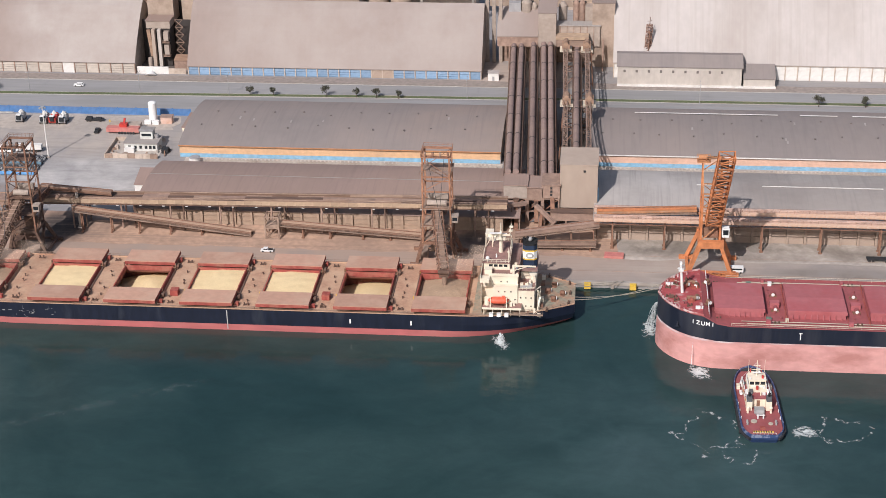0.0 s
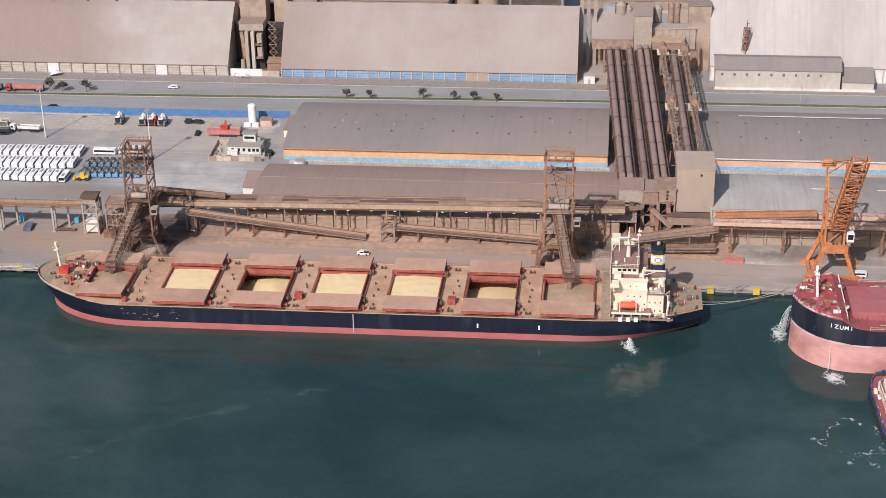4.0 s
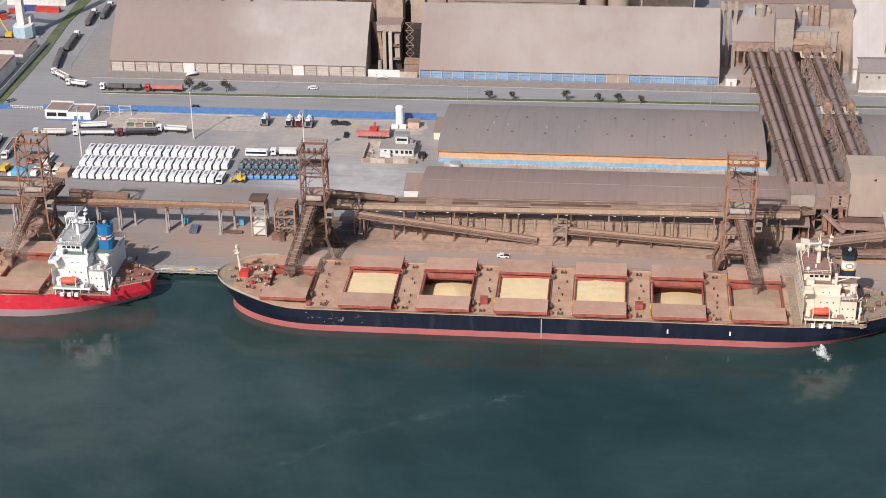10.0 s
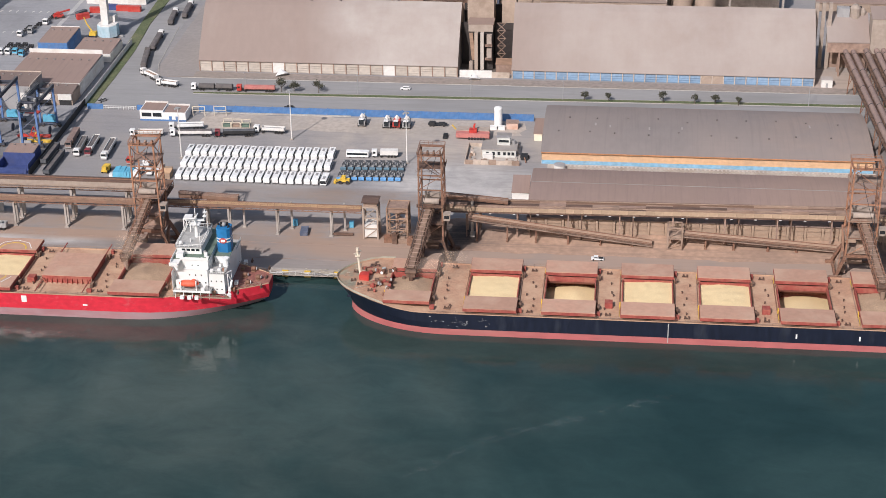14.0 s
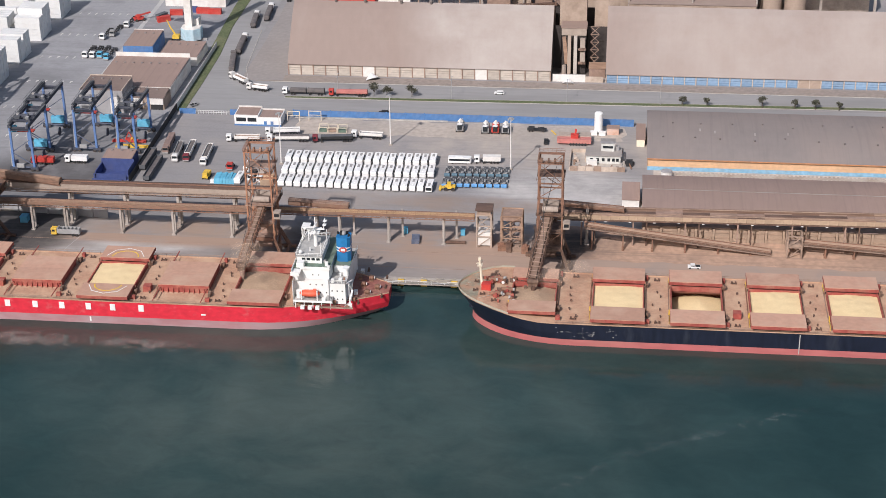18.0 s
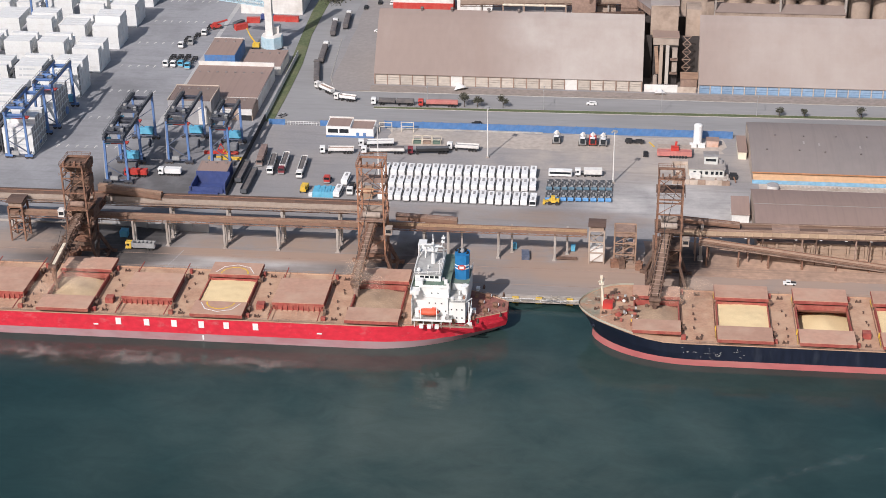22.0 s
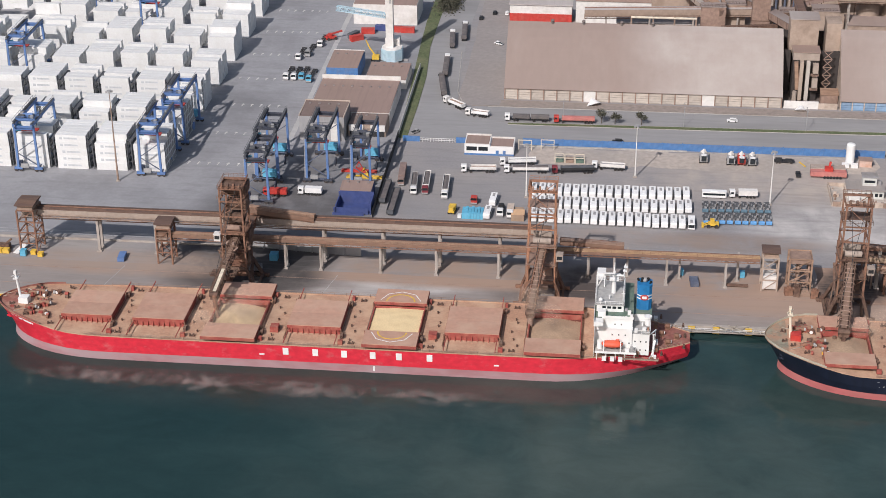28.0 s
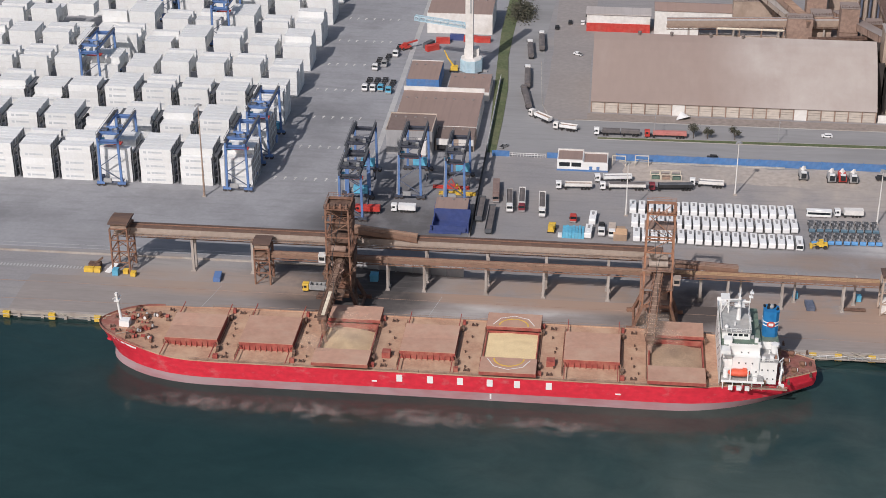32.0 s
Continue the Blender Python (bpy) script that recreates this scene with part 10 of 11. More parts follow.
def tree(x, y, h, w, seed, sparse=1.0):
    rnd = random.Random(seed)
    ob = thing("tree", "small dusty green street tree on the median", "tree", x, y, G0 + 0.2, group="street trees")
    g = Geo().cyl((0, 0, 0), (0.1, 0, h * 0.45), 0.16, 0.1, 8)
    tips = []
    for k in range(7):
        a = rnd.uniform(0, 6.28)
        t = Vector((math.cos(a) * w * rnd.uniform(0.25, 0.42), math.sin(a) * w * rnd.uniform(0.25, 0.42), h * rnd.uniform(0.6, 0.95)))
        g.cyl((0.1, 0, h * rnd.uniform(0.32, 0.45)), t, 0.07, 0.03, 6)
        tips.append(t)
    part("trunk", g, "bark", ob)
    g = Geo()
    for k in range(int(620 * sparse)):
        c = rnd.choice(tips) + Vector((rnd.gauss(0, w * 0.13), rnd.gauss(0, w * 0.13), rnd.gauss(0, h * 0.09)))
        s = rnd.uniform(0.12, 0.3)
        a, b = Vector((rnd.uniform(-1, 1), rnd.uniform(-1, 1), rnd.uniform(-1, 1))).normalized() * s, Vector((rnd.uniform(-1, 1), rnd.uniform(-1, 1), rnd.uniform(-1, 1))).normalized() * s
        g.add([c - a, c + b, c + a, c - b], [(0, 1, 2, 3)])
    part("crown", g, "leaves", ob)


for i, (x, y, h, w) in enumerate(((-155.6, 205.8, 4.4, 3.2), (-145.2, 206, 4.2, 3.2), (-121.8, 205.8, 5.4, 4.2), (-108.4, 205.6, 4.8, 2.8), (-99.6, 205.4, 5.0, 3.4), (-89.8, 205, 3.8, 2.8), (90, 205, 5.6, 5.0), (109.7, 205, 4.8, 4.4), (-289.2, 206.4, 6.0, 5.4), (-283.5, 206.4, 5.0, 4.4), (-272.5, 206.6, 5.4, 4.6))):
    tree(x, y, h * 0.86, w * 0.86, 100 + i, 1.2 if w > 4.3 else 0.9)
ob = thing("bush", "dark green bush at the head of the side road", "bush", -368.5, 352, G0)
rnd = random.Random(5)
g = Geo()
for k in range(2600):
    c = Vector((rnd.gauss(0, 2.6), rnd.gauss(0, 6.5), abs(rnd.gauss(0, 1.9))))
    s = rnd.uniform(0.3, 0.6)
    a, b = Vector((rnd.uniform(-1, 1), rnd.uniform(-1, 1), rnd.uniform(-1, 1))).normalized() * s, Vector((rnd.uniform(-1, 1), rnd.uniform(-1, 1), rnd.uniform(-1, 1))).normalized() * s
    g.add([c - a, c + b, c + a, c - b], [(0, 1, 2, 3)])
part("crown", g, "leaves", ob)


# ---- container terminal ----
def rtg(label, x, y, group="yard cranes", h=19.4, span=25.0, w=8.2, top="rtg_blue"):
    """A rubber-tyred gantry crane; its girders run away from the quay."""
    ob = thing("yard_crane", label, "crane", x, y, G0, group=group)
    for fx in (-w / 2, w / 2):
        for fy in (0, span):
            lean = 0.25 if fx < 0 else -0.25
            part("leg", Geo().beam((fx, fy, 1.6), (fx + lean, fy, h), 0.85, 0.75), "rtg_blue", ob)
            part("bogie", Geo().box(fx - 1.6, fx + 1.6, fy - 0.5, fy + 0.5, 1.0, 1.9), top, ob)
            for k in (-1.0, 1.0):
                part("wheel", wheel_mesh(0.8, 0.6), None, ob, m=pose(fx + k, fy, 0.8))
        part("girder", Geo().box(fx * 0.88 - 0.42, fx * 0.88 + 0.42, -1.6, span + 1.6, h, h + 1.3), top, ob)
        part("girder_top", Geo().box(fx * 0.88 - 0.4, fx * 0.88 + 0.4, -1.6, span + 1.6, h + 1.3, h + 1.42).rail([(fx * 0.88, -1.6, h + 1.4), (fx * 0.88, span + 1.6, h + 1.4)], 1.0, 3, 0.08, 1), "rack_grey", ob)
    for fy in (0, span):
        part("sill_beam", Geo().box(-w / 2, w / 2, fy - 0.3, fy + 0.3, 1.5, 2.0), "rtg_dark", ob)
        part("end_tie", Geo().box(-w / 2, w / 2, fy - 0.3, fy + 0.3, h - 0.9, h), top, ob)
        part("brace", Geo().beam((-w / 2, fy, 8), (w / 2, fy, 2.6), 0.3).beam((-w / 2, fy, 8), (w / 2, fy, 14), 0.3), "rtg_dark", ob)
        part("catwalk", Geo().box(-w / 2 + 0.4, w / 2 - 0.4, fy - 0.9, fy + 0.9, h - 1.3, h - 1.15).rail([(-w / 2 + 0.4, fy - 0.9, h - 1.15), (w / 2 - 0.4, fy - 0.9, h - 1.15)], 1.0, 4, 0.08, 1), top, ob)
    tr = part("trolley", Geo().box(-w / 2 + 0.2, w / 2 - 0.2, 2.4, 3.2, h + 1.4, h + 2.0).box(-w / 2 + 0.2, w / 2 - 0.2, 7.4, 8.2, h + 1.4, h + 2.0).box(-w / 2 + 0.3, w / 2 - 0.3, 2.6, 8.0, h + 0.9, h + 1.25).rail([(-w / 2 + 0.3, 2.3, h + 1.9), (w / 2 - 0.3, 2.3, h + 1.9), (w / 2 - 0.3, 8.2, h + 1.9), (-w / 2 + 0.3, 8.2, h + 1.9)], 1.1, 3, 0.09, 2), top, ob)
    part("gearbox", Geo().box(-2.9, -0.9, 3.6, 5.4, h + 1.25, h + 2.7), "rack_grey", tr)
    part("motor", Geo().box(0.6, 2.4, 4.2, 6.8, h + 1.25, h + 2.4), "rack_grey", tr)
    part("cable_tray", Geo().box(-w / 2 - 0.3, -w / 2 + 0.5, 0, span, h + 1.45, h + 1.75).rail([(-w / 2 - 0.3, 0, h + 1.7), (-w / 2 - 0.3, span, h + 1.7)], 1.0, 2.5, 0.08, 1), "rack_grey", ob)
    part("control_panel", Geo().box(2.0, 3.2, 2.6, 3.8, h + 1.25, h + 3.2), "grey", tr)
    part("control_panel", Geo().box(-3.2, -2.0, 6.6, 7.8, h + 1.25, h + 2.9), "grey", tr)
    for fx in (-w / 2 + 0.2, w / 2 - 1.0):
        part("floodlight", Geo().box(fx, fx + 0.8, -1.5, -0.9, h + 0.1, h + 0.7), "white", ob)
    part("drum", Geo().cyl((-2, 6.2, h + 2.2), (2, 6.2, h + 2.2), 0.75, n=10), top, tr)
    cb = part("driver_cabin", Geo().box(-4.2, -2.2, 1.8, 3.6, h - 3.0, h - 0.6), "cyan", ob)
    part("window", Geo().box(-4.0, -2.4, 1.7, 1.82, h - 2.6, h - 1.2), "glass_dark", cb)
    part("spreader", Geo().box(-w / 2 + 0.3, w / 2 - 0.3, 4.2, 6.6, h - 3.9, h - 3.4), "red", ob)
    part("power_house", Geo().box(-2.6, 0.4, -1.2, -0.4, 2.0, 3.6), "grey", ob)
    part("e_house", Geo().box(-2.0, 3.4, span - 1, span + 1, 2.6, 5.4), "cyan", ob)
    part("cable_reel", Geo().cyl((w / 2 + 0.5, span * 0.5, 3.4), (w / 2 + 0.9, span * 0.5, 3.4), 1.7, n=14), top, ob)
    for fx in (-w / 2, w / 2):
        part("side_beam", Geo().beam((fx, 0, 1.75), (fx, 3.0, 1.75), 0.5), "rtg_dark", ob)
    part("side_cabinet", Geo().box(-w / 2 - 0.9, -w / 2 + 0.9, 0.4, 3.0, 2.0, 3.6), "rtg_dark", ob)
    for rx, ry in ((-3, 4.6), (3, 6.2)):
        part("hoist_rope", Geo().beam((rx, ry, h + 1), (rx, ry, h - 3.4), 0.1), "black", ob)
    part("ladder", Geo().beam((-w / 2 - 0.7, 0, 2), (-w / 2 - 0.1, 0, h), 0.5, 0.1), "grey", ob)
    return ob


first = rtg("blue rubber-tyred gantry crane straddling white containers", -463.2, 137.2)
for x, y in ((-512.7, 137.2), (-461.5, 168.5), (-504.8, 292.2), (-536.5, 323.2), (-548.0, 230.2)):
    copy_thing(first, pose(x, y, G0))
rtg("blue gantry crane parked idle beside the workshop", -397.0, 137.2, "parked yard cranes", 18.9, 26.5, 8.4, "rtg_black")
rtg("blue gantry crane parked idle over the yellow and red spreaders", -379.8, 136.8, "parked yard cranes", 17.4, 23.0, 7.2, "rtg_black")
rtg("blue gantry crane parked idle over a red lorry", -416.2, 116.4, "parked yard cranes", 18.9, 19.5, 8.4, "rtg_black")
rtg("blue gantry crane parked idle close behind another one", -417.2, 138.4, "parked yard cranes", 18.9, 22.6, 8.6, "rtg_black")

cbox = Geo()
CL, CW, CH = 12.19, 2.44, 2.84
cbox.box(-CL / 2, CL / 2, -CW / 2, CW / 2, 0.0, CH)
for s in (-1, 1):
    cbox.box(s * (CL / 2) - 0.12, s * (CL / 2) + 0.04, -CW / 2 - 0.03, CW / 2 + 0.03, 0, 0.22).box(s * (CL / 2) - 0.12, s * (CL / 2) + 0.04, -CW / 2 - 0.03, -CW / 2 + 0.15, 0.22, CH).box(s * (CL / 2) - 0.12, s * (CL / 2) + 0.04, CW / 2 - 0.15, CW / 2 + 0.03, 0.22, CH)
cbox.box(-CL / 2, CL / 2, -CW / 2 - 0.03, -CW / 2 + 0.08, CH - 0.14, CH + 0.02).box(-CL / 2, CL / 2, -CW / 2 - 0.03, -CW / 2 + 0.08, 0, 0.16)
cmesh = cbox.mesh("container", M["container_white"])
cdoor = Geo().box(CL / 2 + 0.02, CL / 2 + 0.05, -CW / 2 + 0.2, CW / 2 - 0.2, 0.3, CH - 0.2).mesh("reefer_unit", M["grey"])
cmark = Geo().box(-2.6, 2.9, -CW / 2 - 0.05, -CW / 2 - 0.01, 1.1, 1.85).box(-4.4, -3.2, -CW / 2 - 0.05, -CW / 2 - 0.01, 0.95, 2.0).mesh("lettering", M["letter_grey"])
stuff = Geo()
rnd = random.Random(21)
COLS = [-464.4 - 15.75 * i for i in range(10)]
made = 0
for bi in range(8):
    y0 = 141.3 + 31.0 * bi
    for ci, cx in enumerate(COLS):
        base = rnd.choice((5, 5, 5, 4)) if bi else 5
        for r in range(6):
            hgt = base if rnd.random() > 0.22 else max(3, base - 1)
            if bi == 5 and ci in (6, 7) and r < 3:
                hgt = 2
            for t in range(hgt):
                jx = rnd.uniform(-0.12, 0.12)
                x, y, z = cx + jx, y0 + CW / 2 + r * 2.72, G0 + 0.05 + t * (CH + 0.03)
                near = bi < 3 and (r == 0 or (ci == 0 and bi < 2) or (t == hgt - 1 and bi == 0))
                if near and made < 300:
                    made += 1
                    ob = tagged(new("container", cmesh), "white refrigerated shipping container stacked in the yard", "container", "container stacks")
                    ob.matrix_basis = pose(x, y, z)
                    part("reefer_unit", cdoor, None, ob)
                    if r == 0 and rnd.random() < 0.8:
                        part("lettering", cmark, None, ob, "plain grey bar of lettering", m=pose(rnd.uniform(-0.3, 0.6), 0, 0))
                elif t == hgt - 1 or r == 0 or ci == 0 or t >= hgt - 2:
                    stuff.box(x - CL / 2, x + CL / 2, y - CW / 2, y + CW / 2, z, z + CH)
                    if r == 0:
                        stuff.box(x - CL / 2, x + CL / 2, y - CW / 2 - 0.05, y - CW / 2, z + CH - 0.15, z + CH)
solid("container_stacks", stuff, "container_white", "blocks of stacked white shipping containers", "containers", kind="stuff")
g = Geo()
for bi in range(3):
    for cx in COLS[1:]:
        for t in range(5):
            g.box(cx + 6.6, cx + 8.4, 143 + 31 * bi, 155 + 31 * bi, G0 + 0.3 + t * 2.87, G0 + 0.55 + t * 2.87)
        g.box(cx + 6.5, cx + 6.8, 142 + 31 * bi, 142.5 + 31 * bi, G0, G0 + 13).box(cx + 8.2, cx + 8.5, 142 + 31 * bi, 142.5 + 31 * bi, G0, G0 + 13)
solid("plug_racks", g, "rack_grey", "dark steel plug racks between the container rows", "rack", kind="stuff")
# tractors with empty trailers in the yard
for i, (x, y, c) in enumerate(((-430.4, 246, "white"), (-426.9, 246, "white"), (-423.5, 246.5, "cyan"), (-419.7, 244, "cyan"), (-429.5, 271, "white"), (-426, 276, "grey"), (-422.6, 289, "white"))):
    chassis_truck("yard tractor with an empty dark trailer", x, y, -92, c, "yard tractors", 12.0)
for bx, by, mt, rz in ((-409, 302, "rack_grey", 60), (-403, 308, "red", 5), (-390.4, 311.5, "red", 0), (-384.2, 311.0, "red", 0), (-407, 298, "red", 35), (-397, 313, "navy_box", 0)):
    ob = tagged(new("shipping_box", Geo().box(-3.2, 3.2, -1.2, 1.2, 0, 2.6).box(-3.3, 3.3, -1.25, -1.15, 0, 0.2).mesh("shipping_box", M[mt])), "coloured steel container standing in the corner", "container")
    ob.matrix_basis = pose(bx, by, G0 + 0.03, 0, 0, rz)
ob = thing("reach_stacker", "red reach stacker with its boom lowered", "lifter", -419.0, 298, G0, 30)
part("body", Geo().box(-3, 2, -1.4, 1.4, 0.8, 1.8).box(-1.4, 0.2, -0.8, 0.8, 1.8, 3.2), "red", ob)
part("boom", Geo().beam((-2.4, 0, 2.4), (5.5, 0, 3.6), 0.7), "red", ob)
wheels(ob, [(u, s * 1.4) for s in (-1, 1) for u in (-2, 1.6)], 0.7, 0.5)


def low_building(label, x0, x1, y0, y1, h, wallm, roofm, front=None, parapet=0.0):
    ob = thing("terminal_building", label, "building", (x0 + x1) / 2, y0, G0)
    hx, d = (x1 - x0) / 2, y1 - y0
    part("wall", Geo().box(-hx, hx, 0, d, 0, h), wallm, ob)
    part("roof", Geo().along_x([(0.2, h), (d - 0.2, h + 0.6), (d - 0.2, h + 0.75), (0.2, h + 0.15)], -hx + 0.2, hx - 0.2), roofm, ob)
    if front:
        part("front_band", Geo().box(-hx, hx, -0.12, 0, 0, h * 0.95), front, ob)
    if parapet:
        part("parapet", Geo().box(-hx, hx, d - 0.4, d, h, h + parapet), "wall_white", ob)
    for i in range(int(2 * hx / 4)):
        part("roof_vent", Geo().box(-hx + 2 + i * 4, -hx + 2.9 + i * 4, d * 0.75, d * 0.75 + 0.9, h + 0.5, h + 1.0), "roof_grey", ob)
    return ob


low_building("long workshop with a brown roof and white parapet", -411.5, -377.0, 196, 232, 5.6, "wall_white", "roof_brown", None, 2.6)
ob = low_building("pale grey workshop block behind the parked cranes", -411.8, -393.2, 178.5, 194.5, 10.4, "concrete_grey", "roof_umber")
part("roof_edge", Geo().box(-9.4, 9.4, 15.6, 16.1, 10.4, 11.5).box(9.0, 9.4, -0.1, 15.6, 10.4, 11.0).box(-9.4, -9.0, -0.1, 15.6, 10.4, 11.0), "wall_tan", ob)
part("doorway", Geo().box(3.6, 7.4, -0.08, 0.05, 0, 7.6), "wall_white", ob)
ob = low_building("low workshop bay with two white canopies beside the parked cranes", -392.6, -377.0, 184, 195.4, 5.0, "wall_dusty", "roof_umber")
for cx in (-4.4, 4.6):
    cp = part("canopy", Geo().box(cx - 3.0, cx + 3.0, -0.5, 0.0, 2.6, 5.2), "wall_white", ob)
    part("dark_opening", Geo().box(cx - 2.7, cx + 2.7, -0.06, 0.04, 0, 2.5), "black", ob)
low_building("brown-roofed building with a blue front", -412.2, -398.0, 245, 266, 6.2, "blue_paint", "roof_brown", None, 1.0)
low_building("flat brown-roofed store behind the workshop", -394, -375.5, 238, 258, 4.0, "wall_white", "roof_brown")
low_building("white terminal office with grey openings", -412, -381, 321, 345, 10.0, "wall_white", "roof_brown")
ob = thing("yard_fence", "dark boundary fence along the edge of the terminal", "fence", -371.4, 108, G0)
for i in range(32):
    part("fence_panel", Geo().box(-0.08, 0.08, 0, 4.8, 0, 2.8), "wall_white" if i > 15 else "black", ob, m=pose(-0.03 * i, 4.85 * i, 0))
# mobile harbour crane
ob = thing("harbour_crane", "pale blue mobile harbour crane with a white lattice-free tower", "crane", -386.4, 272.5, G0)
part("chassis", Geo().prism([(5.2 * math.cos(a), 5.2 * math.sin(a)) for a in [k * math.pi / 4 + 0.39 for k in range(8)]], 1.0, 6.4), "crane_pale", ob)
part("chassis_top", Geo().prism([(4.9 * math.cos(a), 4.9 * math.sin(a)) for a in [k * math.pi / 4 + 0.39 for k in range(8)]], 6.4, 6.8), "wall_white", ob)
part("tower", Geo().prism([(-2.6, -1.6), (0.8, -1.6), (0.8, 1.6), (-2.6, 1.6)], 6.0, 52), "wall_white", ob)
part("tower_slot", Geo().box(-0.6, 0.2, -1.9, -1.78, 28, 50), "grey", ob)
part("boom", truss(Geo(), (-2.4, -1.0, 22.0), (-25.5, 3.0, 23.5), 1.9, 1.9, 14, 0.34, 0.2), "crane_pale", ob)
part("machine_house", Geo().box(-3.4, 3.2, 1.8, 6.5, 6.0, 10), "wall_white", ob)
for k in range(6):
    part("stabiliser", Geo().beam((0, 0, 1.2), (7.2 * math.cos(k * 1.05), 7.2 * math.sin(k * 1.05), 0.5), 0.9), "grey", ob)
ob = thing("excavator", "yellow excavator beside the harbour crane", "excavator", -394.0, 272.0, G0)
part("body", Geo().box(-1.6, 1.6, -1.4, 1.4, 0.9, 2.6), "yellow", ob)
part("track", Geo().box(-2, 2, -1.6, -0.9, 0, 0.9).box(-2, 2, 0.9, 1.6, 0, 0.9), "black", ob)
part("arm", Geo().beam((0, 0, 2.2), (-3.2, 2, 5.6), 0.5).beam((-3.2, 2, 5.6), (-4.8, 3, 8.8), 0.4), "yellow", ob)
# navy bin, brown trailers, chassis beneath the parked cranes
ob = thing("steel_bin", "large open navy steel bin", "bin", -378.8, 110.6, G0)
part("bin_wall", Geo().box(-7.5, 5.5, 0, 0.4, 0, 2.6).box(-6.5, 6.5, 9, 9.4, 0, 5.2).box(-6.8, -6.4, 0, 9.4, 0, 3.6).box(6.2, 6.6, 0, 9.4, 0, 4.4), "navy_box", ob)
part("bin_floor", Geo().box(-6.5, 6.5, 0.4, 9, 0, 0.3), "navy_box", ob)
part("beam", Geo().box(-7.8, 4, -1.2, -0.6, 0, 0.9), "navy_box", ob)
low_building("small brown-roofed shed behind the navy bin", -386, -373.5, 121, 130, 4.4, "navy_box", "roof_brown")
for x, y, L in ((-369.4, 120, 18.0), (-365.0, 110, 21.0)):
    ob = thing("rail_wagon", "dark open bulk wagon", "wagon", x, y, G0)
    part("body", Geo().box(-1.3, -1.2, 0, L, 0.9, 2.6).box(1.2, 1.3, 0, L, 0.9, 2.6).box(-1.3, 1.3, 0, 0.1, 0.9, 2.6).box(-1.3, 1.3, L - 0.1, L, 0.9, 2.6).box(-1.3, 1.3, 0, L, 0.8, 1.0), "rack_grey", ob)
    part("bogie", Geo().box(-1, 1, 1, 2.6, 0, 0.8).box(-1, 1, L - 2.6, L - 1, 0, 0.8), "black", ob)
    part("load", Geo().box(-1.18, 1.18, 0.12, L - 0.12, 1.0, 1.9), "tarp_grey", ob)
for x, y, c, l in ((-399.4, 126.4, "white", "tank"), (-412.5, 124, "red", "open")):
    semi("terminal tractor with a short trailer under the cranes", x, y, 180, c, "white" if l == "tank" else "red", "box", 6.0)
for y, mt in ((148.6, "red"), (143.2, "yellow")):
    ob = thing("spreader_frame", "painted container spreader lying under a crane", "spreader", -382.5 if mt == "red" else -379.6, y, G0)
    part("frame", Geo().box(-7, 7, -0.9, -0.5, 0.2, 0.9).box(-7, 7, 0.5, 0.9, 0.2, 0.9).box(-7, -6.4, -1, 1, 0.2, 0.9).box(6.4, 7, -1, 1, 0.2, 0.9).box(-1.6, 1.6, -0.8, 0.8, 0.9, 1.7).beam((-1.5, 0, 1.5), (0, 0, 4.5), 0.3).beam((1.5, 0, 1.5), (0, 0, 4.5), 0.3), mt, ob)

# small things on the apron
for label, x, y, w, d, h, mt, rz in (("blue open skip", -455.0, 67.0, 1.2, 2.6, 1.6, "rtg_blue", 5), ("blue portable cabin", -490.8, 66.2, 1.0, 1.0, 2.4, "cyan", 0), ("blue-grey steel skip", -253.6, 67.5, 1.4, 2.8, 1.4, "rtg_dark", 4),
                                     ("blue portable cabin", -258.0, 73.5, 0.8, 0.8, 2.3, "cyan", 0), ("blue portable cabin", -237.0, 73.6, 0.8, 0.8, 2.3, "cyan", 0), ("blue and red flat bin", 4.4, 57.5, 3.4, 1.6, 1.1, "red_faded", -4),
                                     ("blue portable cabin", -401.0, 71.5, 1.4, 1.4, 2.6, "cyan", 0), ("yellow generator box", -484.5, 66.0, 0.9, 0.9, 1.6, "yellow", 0), ("yellow generator box", -487.5, 67.5, 0.9, 0.9, 1.6, "yellow", 0)):
    ob = thing("skip" if "bin" in label or "skip" in label else "cabin", label + " on the apron", "box", x, y, G0, rz)
    part("body", Geo().box(-w, w, -d, d, 0.15, h), mt, ob)
    for e in (-d - 0.06, d - 0.1):
        part("rim", Geo().box(-w - 0.06, w + 0.06, e, e + 0.16, h - 0.15, h + 0.05), mt, ob)
    part("skid", Geo().box(-w, w, -d * 0.7, -d * 0.5, 0, 0.15).box(-w, w, d * 0.5, d * 0.7, 0, 0.15), "black", ob)
ob = thing("work_truck", "dark machine with yellow skips on the apron", "machine", -499, 68.0, G0)
part("skip", Geo().box(-3.4, -0.2, -1.2, 0.6, 0.1, 1.7), "yellow", ob)
part("skip", Geo().box(0.1, 2.4, -1.2, 0.6, 0.1, 1.7), "yellow", ob)
part("grab", Geo().box(-2.4, 1.8, 1.2, 3.6, 0.2, 2.2).beam((0, 2, 2), (2.5, 3, 4), 0.6), "steel_dark", ob)
part("ramp", Geo().beam((5, -1, 0.3), (7, 5, 1.4), 2.2, 0.3), "white", ob)
ob = thing("pipe_stack", "low rack of dark pipes on the apron", "pipes", -239.0, 66.2, G0)
part("pipe", Geo().cyl((-3.6, 0, 0.5), (3.6, 0, 0.5), 0.4, n=8).cyl((-3.6, 0.9, 0.5), (3.6, 0.9, 0.5), 0.4, n=8), "steel_dark", ob)
